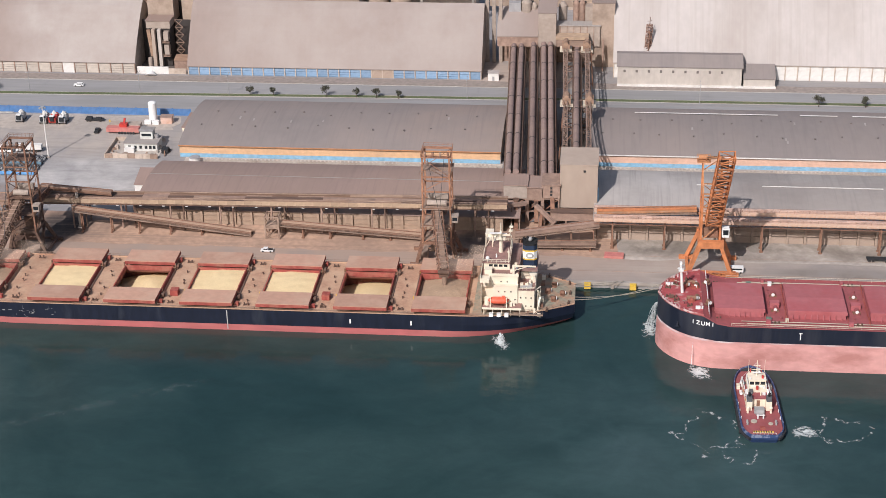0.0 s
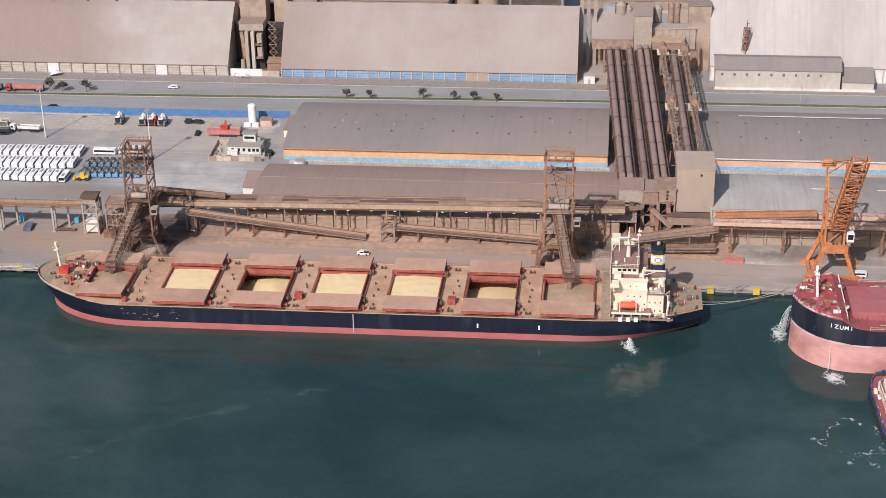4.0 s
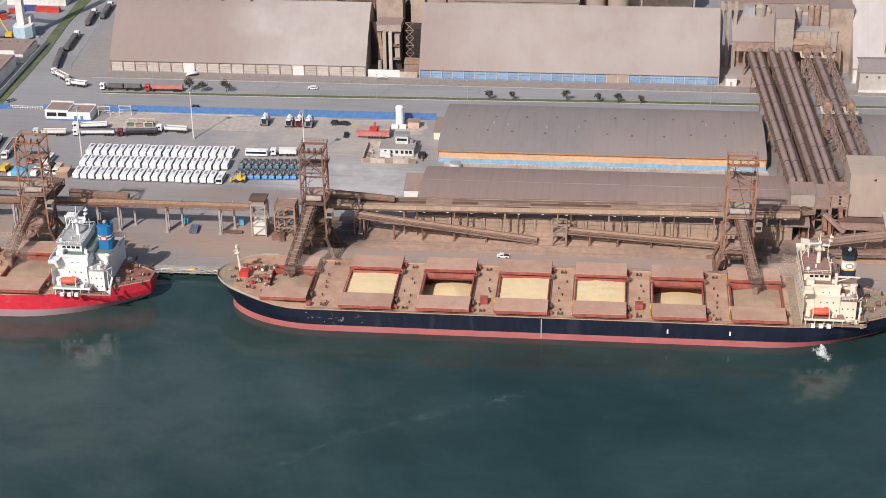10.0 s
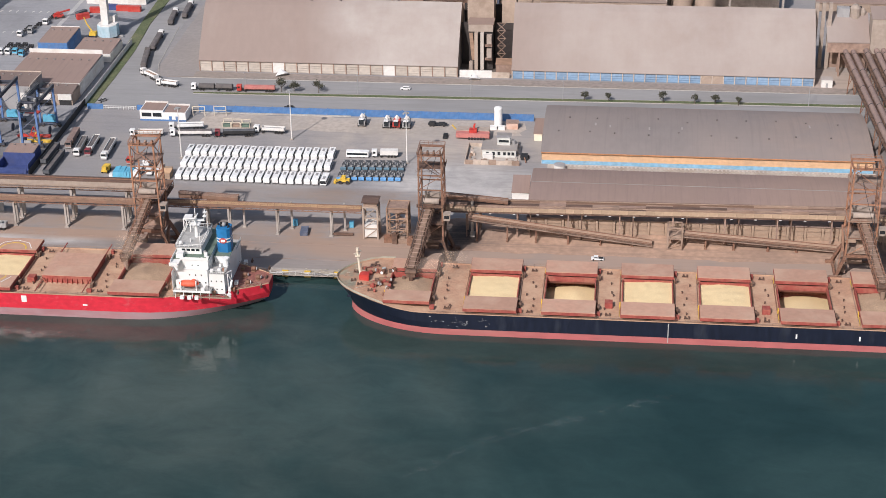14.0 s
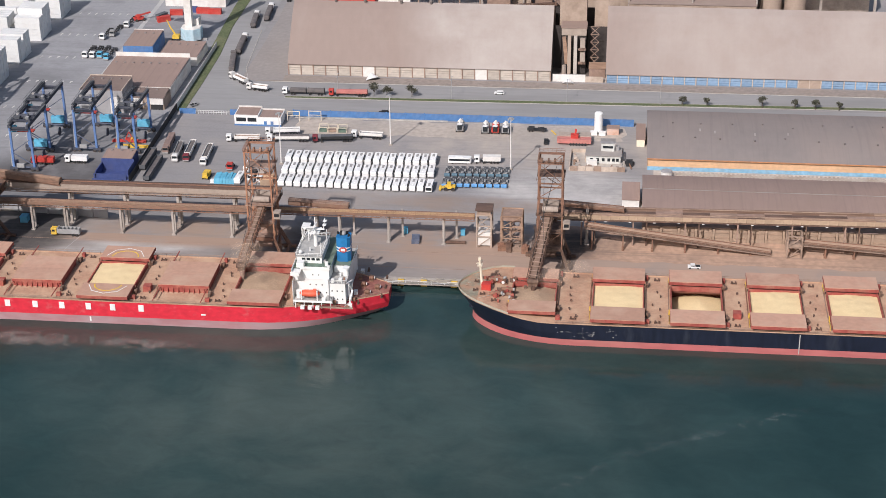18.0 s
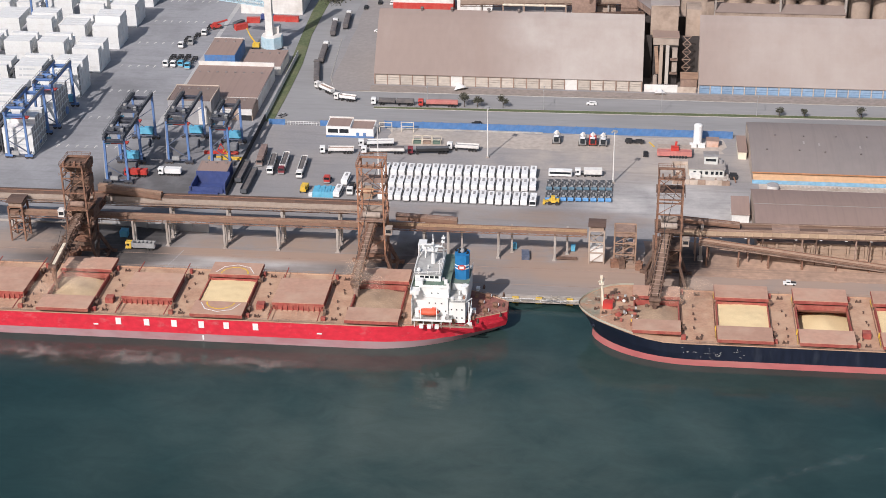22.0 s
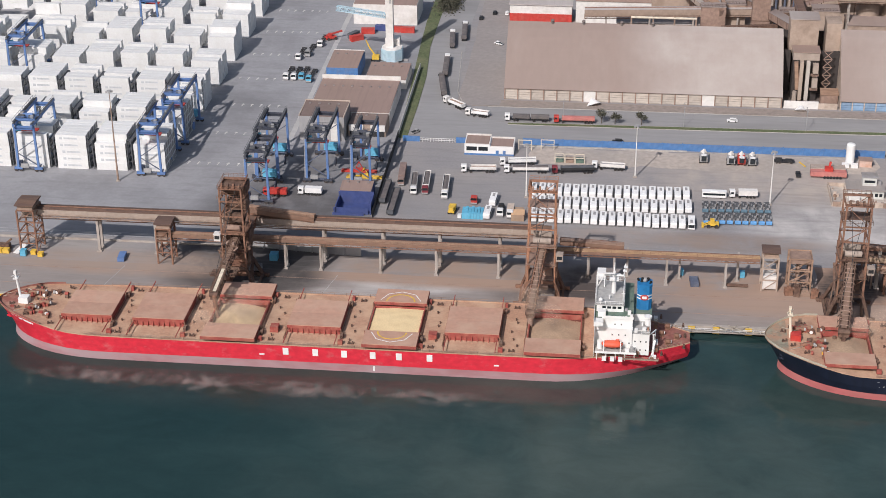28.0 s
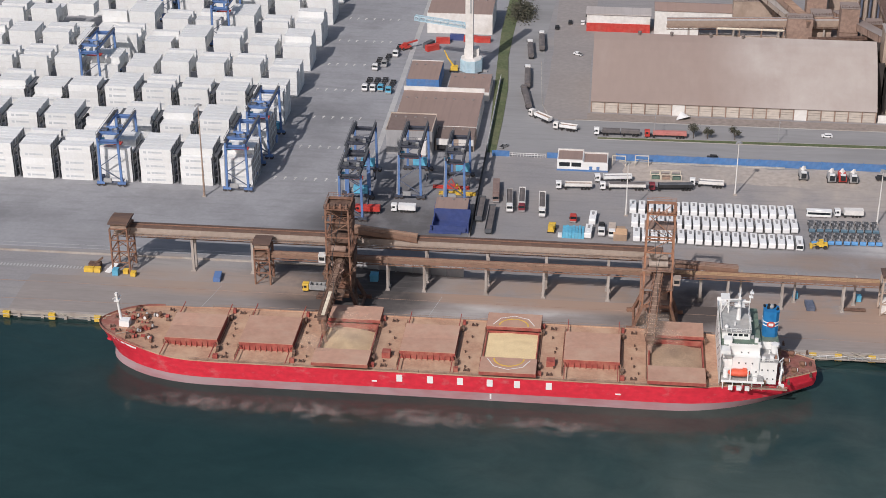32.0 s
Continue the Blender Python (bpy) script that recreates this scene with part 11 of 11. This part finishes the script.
ob = thing("barge_trailer", "dark flat trailer by the orange conveyor", "trailer", 96.0, 60.0, G0)
part("bed", Geo().box(-4, 4, -1.2, 1.2, 0.8, 1.2), "black", ob)
wheels(ob, [(u, s) for s in (-1, 1) for u in (-3, -1.8, 2.6)], 0.45, 0.3)
v = thing("van", "white van standing at the orange loader", "van", 46.2, 48.2, G0 + 0.03, 0)
part("body", Geo().box(-2.6, 2.6, -1.0, 1.0, 0.5, 2.3), "white", v)
part("side_window", Geo().box(-2.2, 2.2, -1.03, -0.98, 1.4, 2.0), "glass_dark", v)
wheels(v, [(u, s * 0.9) for s in (-1, 1) for u in (-1.7, 1.7)], 0.36, 0.26)
# mooring pontoons: floating walkway between the two moored ships
ob = thing("mooring_walkway", "narrow concrete mooring walkway with yellow fender blocks between the ships", "walkway", -243, 35.8, 0)
part("deck", Geo().box(-17, 17, -0.8, 1.6, 1.5, 1.9), "concrete", ob)
part("rail", Geo().rail([(-17, -0.7, 1.9), (17, -0.7, 1.9)], 1.1, 2.2, 0.12, 2), "white", ob)


def rope(name, a, b, sag, parent=None):
    a, b = Vector(a), Vector(b)
    pts = [a.lerp(b, i / 12) - Vector((0, 0, sag * 4 * (i / 12) * (1 - i / 12))) for i in range(13)]
    g = Geo()
    for p, q in zip(pts, pts[1:]):
        g.beam(p, q, 0.16)
    return solid(name, g, "rope", "slack pale mooring rope from ship to quay", "rope", "mooring ropes")


for a, b, s in (((-8.6, 12, 9.0), (22, 38.4, 2.8), 1.6), ((-8.6, 14, 9.0), (26, 38.4, 2.8), 1.8), ((-8.8, 22, 9.0), (8, 38.4, 2.8), 1.0), ((-9, 24, 9.0), (6, 38.4, 2.8), 0.8),
                ((-230, 18, 11.5), (-243, 38.4, 2.8), 1.0), ((-229, 20, 11.5), (-248, 38.4, 2.8), 1.2), ((-256.8, 20, 10), (-240, 38.4, 2.8), 1.0), ((-256.8, 22, 10), (-236, 38.4, 2.8), 1.2),
                ((-480, 20, 11.6), (-505, 38.4, 2.8), 1.4), ((-479, 22, 11.6), (-540, 38.4, 2.8), 2.2)):
    rope("mooring_rope", a, b, s)


# ---- tug ----
TUG = thing("tugboat", "dark blue harbour tug with a red deck and buff wheelhouse", "tug", 49.0, -36.4, 0.0)
# bow points to the ship (+y)
def tug_outline(k, z):
    pts = []
    for i in range(25):
        u = i / 24
        y = -20.0 + 40.0 * u
        w = 6.1
        if u > 0.62:
            w *= max(0.0, 1 - ((u - 0.62) / 0.38) ** 2.2) ** 0.55
        if u < 0.16:
            w *= 0.62 + 0.38 * (1 - (1 - u / 0.16) ** 2.6)
        pts.append((w * k, y * (0.97 if z < 1 else 1), z))
    return [(x, y, zz) for x, y, zz in pts], [(-x, y, zz) for x, y, zz in pts]


rings = [tug_outline(k, z) for k, z in ((0.9, -1.5), (0.95, 0.0), (1.0, 1.4), (1.0, 2.2))]
g = Geo()
for (n0, f0), (n1, f1) in zip(rings, rings[1:]):
    k = len(n0)
    g.add(n0 + n1 + f0 + f1, [(i + 1, i, k + i, k + i + 1) for i in range(k - 1)] + [(2 * k + i, 2 * k + i + 1, 3 * k + i + 1, 3 * k + i) for i in range(k - 1)] + [(0, 2 * k, 3 * k, k)])
part("hull", g, "tug_blue", TUG)
n1, f1 = rings[-1]
g = Geo().add([(x * 0.97, y, 2.0) for x, y, z in n1] + [(x * 0.97, y, 2.0) for x, y, z in f1], [(i, i + 1, len(n1) + i + 1, len(n1) + i) for i in range(len(n1) - 1)])
part("deck", g, "deck_red", TUG)
g = Geo()
for pts in (n1, f1):
    for p, q in zip(pts, pts[1:]):
        g.beam((p[0], p[1], 2.5), (q[0], q[1], 2.5), 0.3, 1.0)
g.beam((n1[0][0], n1[0][1], 2.5), (f1[0][0], f1[0][1], 2.5), 0.3, 1.0)
part("bulwark", g, "tug_rim", TUG)
g = Geo()
for pts, s in ((n1, 1), (f1, -1)):
    for p, q in zip(pts, pts[1:]):
        g.beam((p[0] + 0.35 * s, p[1], 1.6), (q[0] + 0.35 * s, q[1], 1.6), 0.7, 0.8)
g.cyl((-3.0, 18.7, 1.8), (3.0, 18.7, 1.8), 0.9, n=10)
part("fender", g, "tyre_fender", TUG)
hs = part("deckhouse", Geo().prism([(-3.6, -3), (3.6, -3), (3.6, 8.0), (2.4, 10.5), (-2.4, 10.5), (-3.6, 8.0)], 2.0, 4.8), "tug_buff", TUG)
part("deckhouse_roof", Geo().prism([(-3.8, -3.2), (3.8, -3.2), (3.8, 8.2), (2.5, 10.8), (-2.5, 10.8), (-3.8, 8.2)], 4.8, 4.95), "deck_red", hs)
up = part("upper_house", Geo().prism([(-2.8, 0.5), (2.8, 0.5), (2.8, 7.4), (-2.8, 7.4)], 4.95, 6.2), "tug_buff", TUG)
br = part("wheelhouse", Geo().prism([(-2.5, 1.8), (2.5, 1.8), (2.5, 5.6), (1.6, 6.8), (-1.6, 6.8), (-2.5, 5.6)], 6.2, 8.3), "tug_buff", TUG)
part("wheelhouse_roof", Geo().prism([(-2.7, 1.6), (2.7, 1.6), (2.7, 5.8), (1.7, 7.0), (-1.7, 7.0), (-2.7, 5.8)], 8.3, 8.5), "tug_buff", br)
for x in (-1.6, 0, 1.6):
    part("window", Geo().box(x - 0.65, x + 0.65, 1.72, 1.82, 6.9, 7.9), "glass_dark", br)
for s in (-1, 1):
    part("window", Geo().box(s * 2.5 - 0.05, s * 2.5 + 0.05, 2.2, 5.2, 6.9, 7.9), "glass_dark", br)
    fn = part("funnel", Geo().box(s * 2.9 - 0.85, s * 2.9 + 0.85, -5.2, -3.2, 2.0, 5.0), "tug_buff", TUG)
    part("funnel_top", Geo().prism([(s * 2.9 - 0.75, -5.1), (s * 2.9 + 0.75, -5.1), (s * 2.9 + 0.75, -3.3), (s * 2.9 - 0.75, -3.3)], 5.0, 6.5), "rack_grey", fn)
    part("exhaust", Geo().cyl((s * 2.9, -4.2, 6.6), (s * 2.9, -4.4, 7.6), 0.4, n=8), "soot", fn)
part("mast", Geo().cyl((0, 4.4, 8.4), (0, 4.8, 13.6), 0.2, 0.1, 8).beam((-1.6, 4.5, 10.6), (1.6, 4.5, 10.6), 0.16).beam((-1.0, 4.7, 11.8), (1.0, 4.7, 11.8), 0.14).cyl((-2.4, 5.4, 8.4), (-2.4, 5.4, 13.4), 0.05, n=6).cyl((2.4, 5.4, 8.4), (2.4, 5.4, 13.4), 0.05, n=6), "tug_buff", TUG)
part("radar_scanner", Geo().box(-1.3, 1.3, 4.0, 4.3, 9.6, 9.9), "white", TUG)
part("fire_monitor", Geo().cyl((1.6, 6.2, 8.4), (1.6, 7.2, 9.3), 0.2, n=8).cyl((-1.6, 6.2, 8.4), (-1.6, 7.2, 9.3), 0.2, n=8), "red", TUG)
winch(TUG, 0, 11.6, 2.0, 90, "steel_rust")
part("towing_gear", Geo().box(-1.5, 1.5, -6.8, -5.0, 2.0, 3.4).cyl((-1.2, -7.4, 2.9), (1.2, -7.4, 2.9), 0.9, n=10), "grey", TUG)
part("tow_post", Geo().cyl((-0.8, -9.6, 2), (-0.8, -9.6, 3.4), 0.22, n=8).cyl((0.8, -9.6, 2), (0.8, -9.6, 3.4), 0.22, n=8).beam((-1.2, -9.6, 3.2), (1.2, -9.6, 3.2), 0.25), "white", TUG)
part("stern_mat", Geo().box(-3.0, 3.0, -17.6, -16.6, 2.05, 2.2), "yellow", TUG)
for s in (-1, 1):
    part("raft", Geo().cyl((s * 4.4, 3.0, 2.9), (s * 4.4, 4.6, 2.9), 0.5, n=8), "white", TUG)
    part("bollard", Geo().cyl((s * 4.2, -13, 2), (s * 4.2, -13, 3.0), 0.3, n=8).cyl((s * 4.2, -12, 2), (s * 4.2, -12, 3.0), 0.3, n=8), "grey", TUG)
    for k in range(7):
        y = -15 + k * 3.6
        part("tyre", Geo().cyl((s * 6.2, y, 1.2), (s * 6.8, y, 1.2), 0.85, n=10), "tyre_fender", TUG)
for k in range(8):
    part("mat_stripe", Geo().box(-2.9 + k * 0.72, -2.6 + k * 0.72, -17.6, -16.6, 2.205, 2.23), "black", TUG)
part("stern_rail", Geo().rail([(-3.4, -19.6, 2.9), (3.4, -19.6, 2.9)], 0.5, 1.2, 0.08, 1), "white", TUG)
for s in (-1, 1):
    part("deck_vent", Geo().cyl((s * 3.4, -6.4, 2), (s * 3.4, -6.4, 3.6), 0.35, n=8).ball((s * 3.4, -6.4, 3.7), 0.5), "tug_buff", TUG)
    part("bulwark_stay", Geo().box(s * 5.7 - 0.1, s * 5.7 + 0.1, -10, -9.6, 2, 2.9).box(s * 5.7 - 0.1, s * 5.7 + 0.1, -6, -5.6, 2, 2.9).box(s * 5.7 - 0.1, s * 5.7 + 0.1, -2, -1.6, 2, 2.9), "white", TUG)
    part("house_rail", Geo().rail([(s * 3.7, -3.0, 4.95), (s * 3.7, 8.0, 4.95)], 1.0, 1.4, 0.1, 2), "white", TUG)
    part("bridge_rail", Geo().rail([(s * 2.7, 0.6, 6.2), (s * 2.7, 7.2, 6.2)], 1.0, 1.2, 0.1, 2), "white", TUG)
    part("locker", Geo().box(s * 4.8 - 0.5, s * 4.8 + 0.5, 7.0, 8.6, 2, 3.2), "tug_buff", TUG)
part("hawser", Geo().cyl((-2.2, -11.6, 2.15), (-2.2, -11.6, 2.5), 0.9, n=12), "rope", TUG)
part("hawser", Geo().cyl((2.6, -12.8, 2.15), (2.6, -12.8, 2.4), 0.7, n=12), "rope", TUG)
rt = random.Random(5)
for k in range(14):
    bx, by, bz = rt.uniform(-3.4, 3.4), rt.uniform(-2.6, 9.0), 4.95
    if abs(bx) < 2.9 and 0.2 < by < 7.6:
        bz = 6.2 if by < 1.6 else 8.5
        bx *= 0.75
        by = min(by, 6.0)
    w, h = rt.uniform(0.18, 0.5), rt.uniform(0.4, 1.5)
    part("deck_fitting", Geo().box(bx - w, bx + w, by - w, by + w, bz, bz + h), ("white", "tug_buff", "rack_grey", "red", "white")[k % 5], TUG)
for s in (-1, 1):
    for k in range(4):
        part("lifebuoy", Geo().cyl((s * 3.62, -1.5 + 2.6 * k, 3.6), (s * 3.75, -1.5 + 2.6 * k, 3.6), 0.38, n=10), "white" if k % 2 else "crane_orange", TUG)
    part("stay_wire", Geo().beam((0, 4.7, 13.0), (s * 3.4, 9.6, 5.0), 0.06), "white", TUG)
    part("search_light", Geo().cyl((s * 2.2, 2.2, 8.5), (s * 2.2, 1.8, 9.2), 0.28, n=8), "white", TUG)
    part("side_ladder", Geo().beam((s * 3.3, -3.1, 2.0), (s * 3.0, 0.4, 6.2), 0.5, 0.1), "white", TUG)
part("deck_hatch", Geo().box(-0.8, 0.8, -15.6, -14.2, 2.0, 2.35), "cover_side", TUG)
part("house_door", Geo().box(-0.5, 0.5, -3.06, -3.0, 2.3, 4.3), "steel_rust", TUG)
part("name_board", Geo().box(-1.8, 1.8, 1.66, 1.72, 6.3, 6.6), "white", TUG)
part("deck_crane", Geo().cyl((-3.6, 9.0, 2), (-3.6, 9.0, 5.2), 0.3, n=8).beam((-3.6, 9.0, 5.2), (-4.8, 3.5, 6.4), 0.4), "white", TUG)


# ---- foam, jets, streams ----
def froth(label, cx, cy, rx, ry, rz=0.0, kind="froth"):
    """A thin uneven skin of foam, dense in the middle or round a ring, breaking up outwards."""
    n = 20
    vs, fs = [], []
    for j in range(n + 1):
        for i in range(n + 1):
            u, v = 2 * i / n - 1, 2 * j / n - 1
            d = max(0.0, 1.0 - u * u - v * v) if kind == "froth" else 0.0
            vs.append((rx * u, ry * v, 0.05 + 0.3 * d * abs(noise.noise((u * 3, v * 3, cx)))))
    for j in range(n):
        for i in range(n):
            k = j * (n + 1) + i
            fs.append((k, k + 1, k + n + 2, k + n + 1))
    g = Geo()
    g.add(vs, fs)
    ob = tagged(new("foam", g.mesh("foam", M[kind])), label, "foam", "foam on the water", "stuff")
    ob.matrix_basis = pose(cx, cy, 0, 0, 0, rz)
    return ob


froth("swirl of white foam left by the tug", 33.0, -52.0, 12.0, 15.0, 0, "froth_ring")
froth("swirl of white foam left by the tug", 41.0, -62.0, 7.5, 7.5, 40, "froth_ring")
froth("white foam at the tug's quarter", 61.0, -49.5, 5.6, 4.4, 15)
froth("swirl of white foam left by the tug", 73.0, -48.0, 9.0, 10.5, 80, "froth_ring")
froth("white froth where a discharge strikes the water", 31.6, -16.8, 4.6, 6.4, 20)
froth("white froth where a discharge strikes the water", 16.6, 11.1, 3.6, 8.6, -8)
froth("white froth where a discharge strikes the water", -31.6, -2.4, 3.2, 7.0, 20)
# murky froth and rippled reflections, painted as one film along the red hull
for cx, cy, rx, ry, rz in ((-440, -8, 26, 5.5, -3), (-410, -9, 24, 7.0, -5), (-373, -10, 24, 6.0, -3), (-335, -11, 22, 5.5, -2)):
    froth("thin murky froth with painted rippled reflections along the red hull", cx, cy, rx, ry, rz, "froth_sheen")
# a faint line of foam drifting off the ships
for cx, cy, rx, rz in ((-189, -74, 15, 43), (-172, -59, 15, 36), (-154, -49, 15, 30), (-133, -38, 17, 26)):
    froth("faint pale line of foam drifting off the ships", cx, cy, rx, 3.2, rz, "froth_faint")


def jet(parent, label, a, b, drop, w, seed):
    """A falling discharge of water, built of fine strands that fan out."""
    rnd = random.Random(seed)
    g = Geo()
    a, b = Vector(a), Vector(b)
    for k in range(150 if w > 0.1 else 9):
        o = Vector((rnd.gauss(0, w), rnd.gauss(0, w), 0))
        u0 = rnd.random() * 0.8
        u1 = min(1.0, u0 + rnd.uniform(0.1, 0.35))
        last = None
        for q in range(4):
            u = u0 + (u1 - u0) * q / 3
            c = a.lerp(b, u)
            c.z = a.z + (b.z - a.z) * u ** 1.6
            c = c + o * (0.2 + 1.3 * u)
            if last is not None:
                g.beam(last, c, 0.03 + 0.03 * rnd.random())
            last = c
    return part("discharge", g, "foam_white", parent, label)


jet(SHIP3, "white stream of discharge water falling from the bow", (1.5, 19.0, 12.8), (-0.8, 23.6, 0.0), 1, 0.45, 1)
jet(SHIP3, "thin white stream of discharge water", (12.2, 1.4, 8.6), (12.0, -0.4, 0.0), 1, 0.04, 2)
jet(SHIP1, "white stream of discharge water at the stern quarter", (199.6, 0.0, 2.2), (199.9, -3.4, 0.0), 1, 0.5, 3)


def grain_stream(label, a, r, z1, mt="grain_dusty"):
    rnd = random.Random(label)
    g = Geo()
    for k in range(120):
        u = rnd.random()
        s = r * (0.3 + 0.9 * u)
        x, y, z = a[0] + rnd.gauss(0, s), a[1] + rnd.gauss(0, s), a[2] + (z1 - a[2]) * u
        g.beam((x, y, z), (x, y, z - rnd.uniform(0.4, 1.2)), 0.12)
    solid("grain_stream", g, mt, label, "grain", "falling grain", "stuff")


grain_stream("pale grain pouring from the loader spout", (-52.0, 21.0, 9.0), 0.5, 6.5)
grain_stream("pale grain pouring from the forward loader spout", (-206.3, 21.0, 9.0), 0.4, 6.5)
grain_stream("pale grain pouring from the loader beside the bridge", (-307.0, 21.0, 9.5), 0.5, 7.5)
grain_stream("grain pouring from the hanging spout", (-408.8, 18.4, 8.0), 0.5, 8.0)

def dust_material():
    m = froth_material("dust_veil", False, 0.5, 0.55)
    b = m.node_tree.nodes["Principled BSDF"]
    b.inputs["Base Color"].default_value = (0.46, 0.35, 0.27, 1)
    thin = m.node_tree.nodes.new("ShaderNodeMath")
    thin.operation = "MULTIPLY"
    thin.inputs[1].default_value = 0.42
    m.node_tree.links.new(b.inputs["Alpha"].links[0].from_socket, thin.inputs[0])
    m.node_tree.links.new(thin.outputs[0], b.inputs["Alpha"])
    for nd in m.node_tree.nodes:
        if nd.type == "TEX_NOISE":
            nd.inputs["Scale"].default_value = 0.16
    return m


M["dust_veil"] = dust_material()


def dust_plume(label, x, y, z, puffs):
    """Drifting grain dust: a few thin domed veils."""
    ob = thing("dust_plume", label, "dust", x, y, z, group="dust plumes", kind="stuff")
    n = 12
    for k, (dx, dy, dz, r, tall) in enumerate(puffs):
        vs, fs = [], []
        for j in range(n + 1):
            for i in range(n + 1):
                u, v = 2 * i / n - 1, 2 * j / n - 1
                d = max(0.0, 1 - (u * u + v * v) / 2)
                vs.append((r * u, -r * 0.6 * d + 0.3 * r * v, tall * v + 0.6 * noise.noise((u * 2, v * 2, k + x))))
        for j in range(n):
            for i in range(n):
                q = j * (n + 1) + i
                fs.append((q, q + 1, q + n + 2, q + n + 1))
        part("veil", Geo().add(vs, fs), "dust_veil", ob, m=pose(dx, dy, dz), smooth=True)


dust_plume("brown grain dust drifting off the loader spout", -47.0, 22.0, 11.0, ((0, 0, 2, 7, 6), (6, 6, 4, 7, 5)))
dust_plume("brown grain dust drifting off the forward loader spout", -201.0, 22.0, 10.0, ((0, 0, 2, 7, 5), (7, 4, 3, 7, 5)))
dust_plume("brown grain dust drifting off the loader beside the bridge", -302.0, 22.0, 10.0, ((0, 0, 2, 8, 5), (-4, 4, 4, 7, 6)))
dust_plume("pale grain dust drifting from the hanging spout", -404.0, 16.0, 9.5, ((0, 0, 2, 8, 5), (8, -4, 3, 8, 5), (-6, -5, 1, 7, 4), (4, 2, 4, 9, 6)))

# ---- moving vehicles ----
QUAY_CAR = car("white pickup driving along the apron", 0, 0, 0, "white", True)
DUMP = thing("tipper_lorry", "yellow-cabbed tipper lorry driving along the apron", "lorry", 0, 0, 0)
cab_parts(DUMP, 5.6, "yellow")
part("chassis", Geo().box(-5.0, 3.6, -0.5, 0.5, 0.75, 1.05), "black", DUMP)
part("tipper_body", Geo().box(-5.2, 2.9, -1.25, 1.25, 1.1, 1.3).box(-5.2, 2.9, -1.25, -1.12, 1.3, 3.0).box(-5.2, 2.9, 1.12, 1.25, 1.3, 3.0).box(-5.2, -5.05, -1.12, 1.12, 1.3, 3.0).box(2.8, 3.3, -1.2, 1.2, 1.3, 3.2), "grey", DUMP)
for i in range(6):
    part("body_rib", Geo().box(-4.9 + i * 1.45, -4.75 + i * 1.45, -1.34, 1.34, 1.1, 2.9), "grey", DUMP)
wheels(DUMP, [(u, s * 1.0) for s in (-1, 1) for u in (4.6, -2.6, -3.9)])


def motions():
    """Everything that moves: the drifting ship and its tug, the car and the tipper on the apron."""
    walk(SHIP3, [(0.0, pose(17.0, -14.0, 0)), (3.5, pose(17.9, -13.2, 0)), (8.0, pose(18.8, -12.4, 0)), (32.0, pose(21.0, -9.0, 0))])
    walk(TUG, [(0.0, pose(47.8, -36.4, 0, 0, 0, 2.6)), (3.5, pose(47.7, -35.7, 0, 0, 0, 2.6)), (8.0, pose(48.0, -34.8, 0, 0, 0, 2.6)), (32.0, pose(49.8, -31.4, 0, 0, 0, 3))])
    z = G0 + 0.03
    walk(QUAY_CAR, [(t, pose(x, 54.2, z, 0, 0, 180)) for t, x in ((0.0, -119.0), (6.0, -130.4), (9.0, -136.4), (13.0, -144.2), (19.0, -156.0), (23.0, -164.0), (32.0, -181.0))])
    walk(DUMP, [(t, pose(x, 61.5, z, 0, 0, 180)) for t, x in ((0.0, -330.0), (16.5, -377.0), (19.0, -384.6), (23.0, -394.5), (25.0, -400.5), (28.0, -408.5), (32.0, -418.5))])


motions()
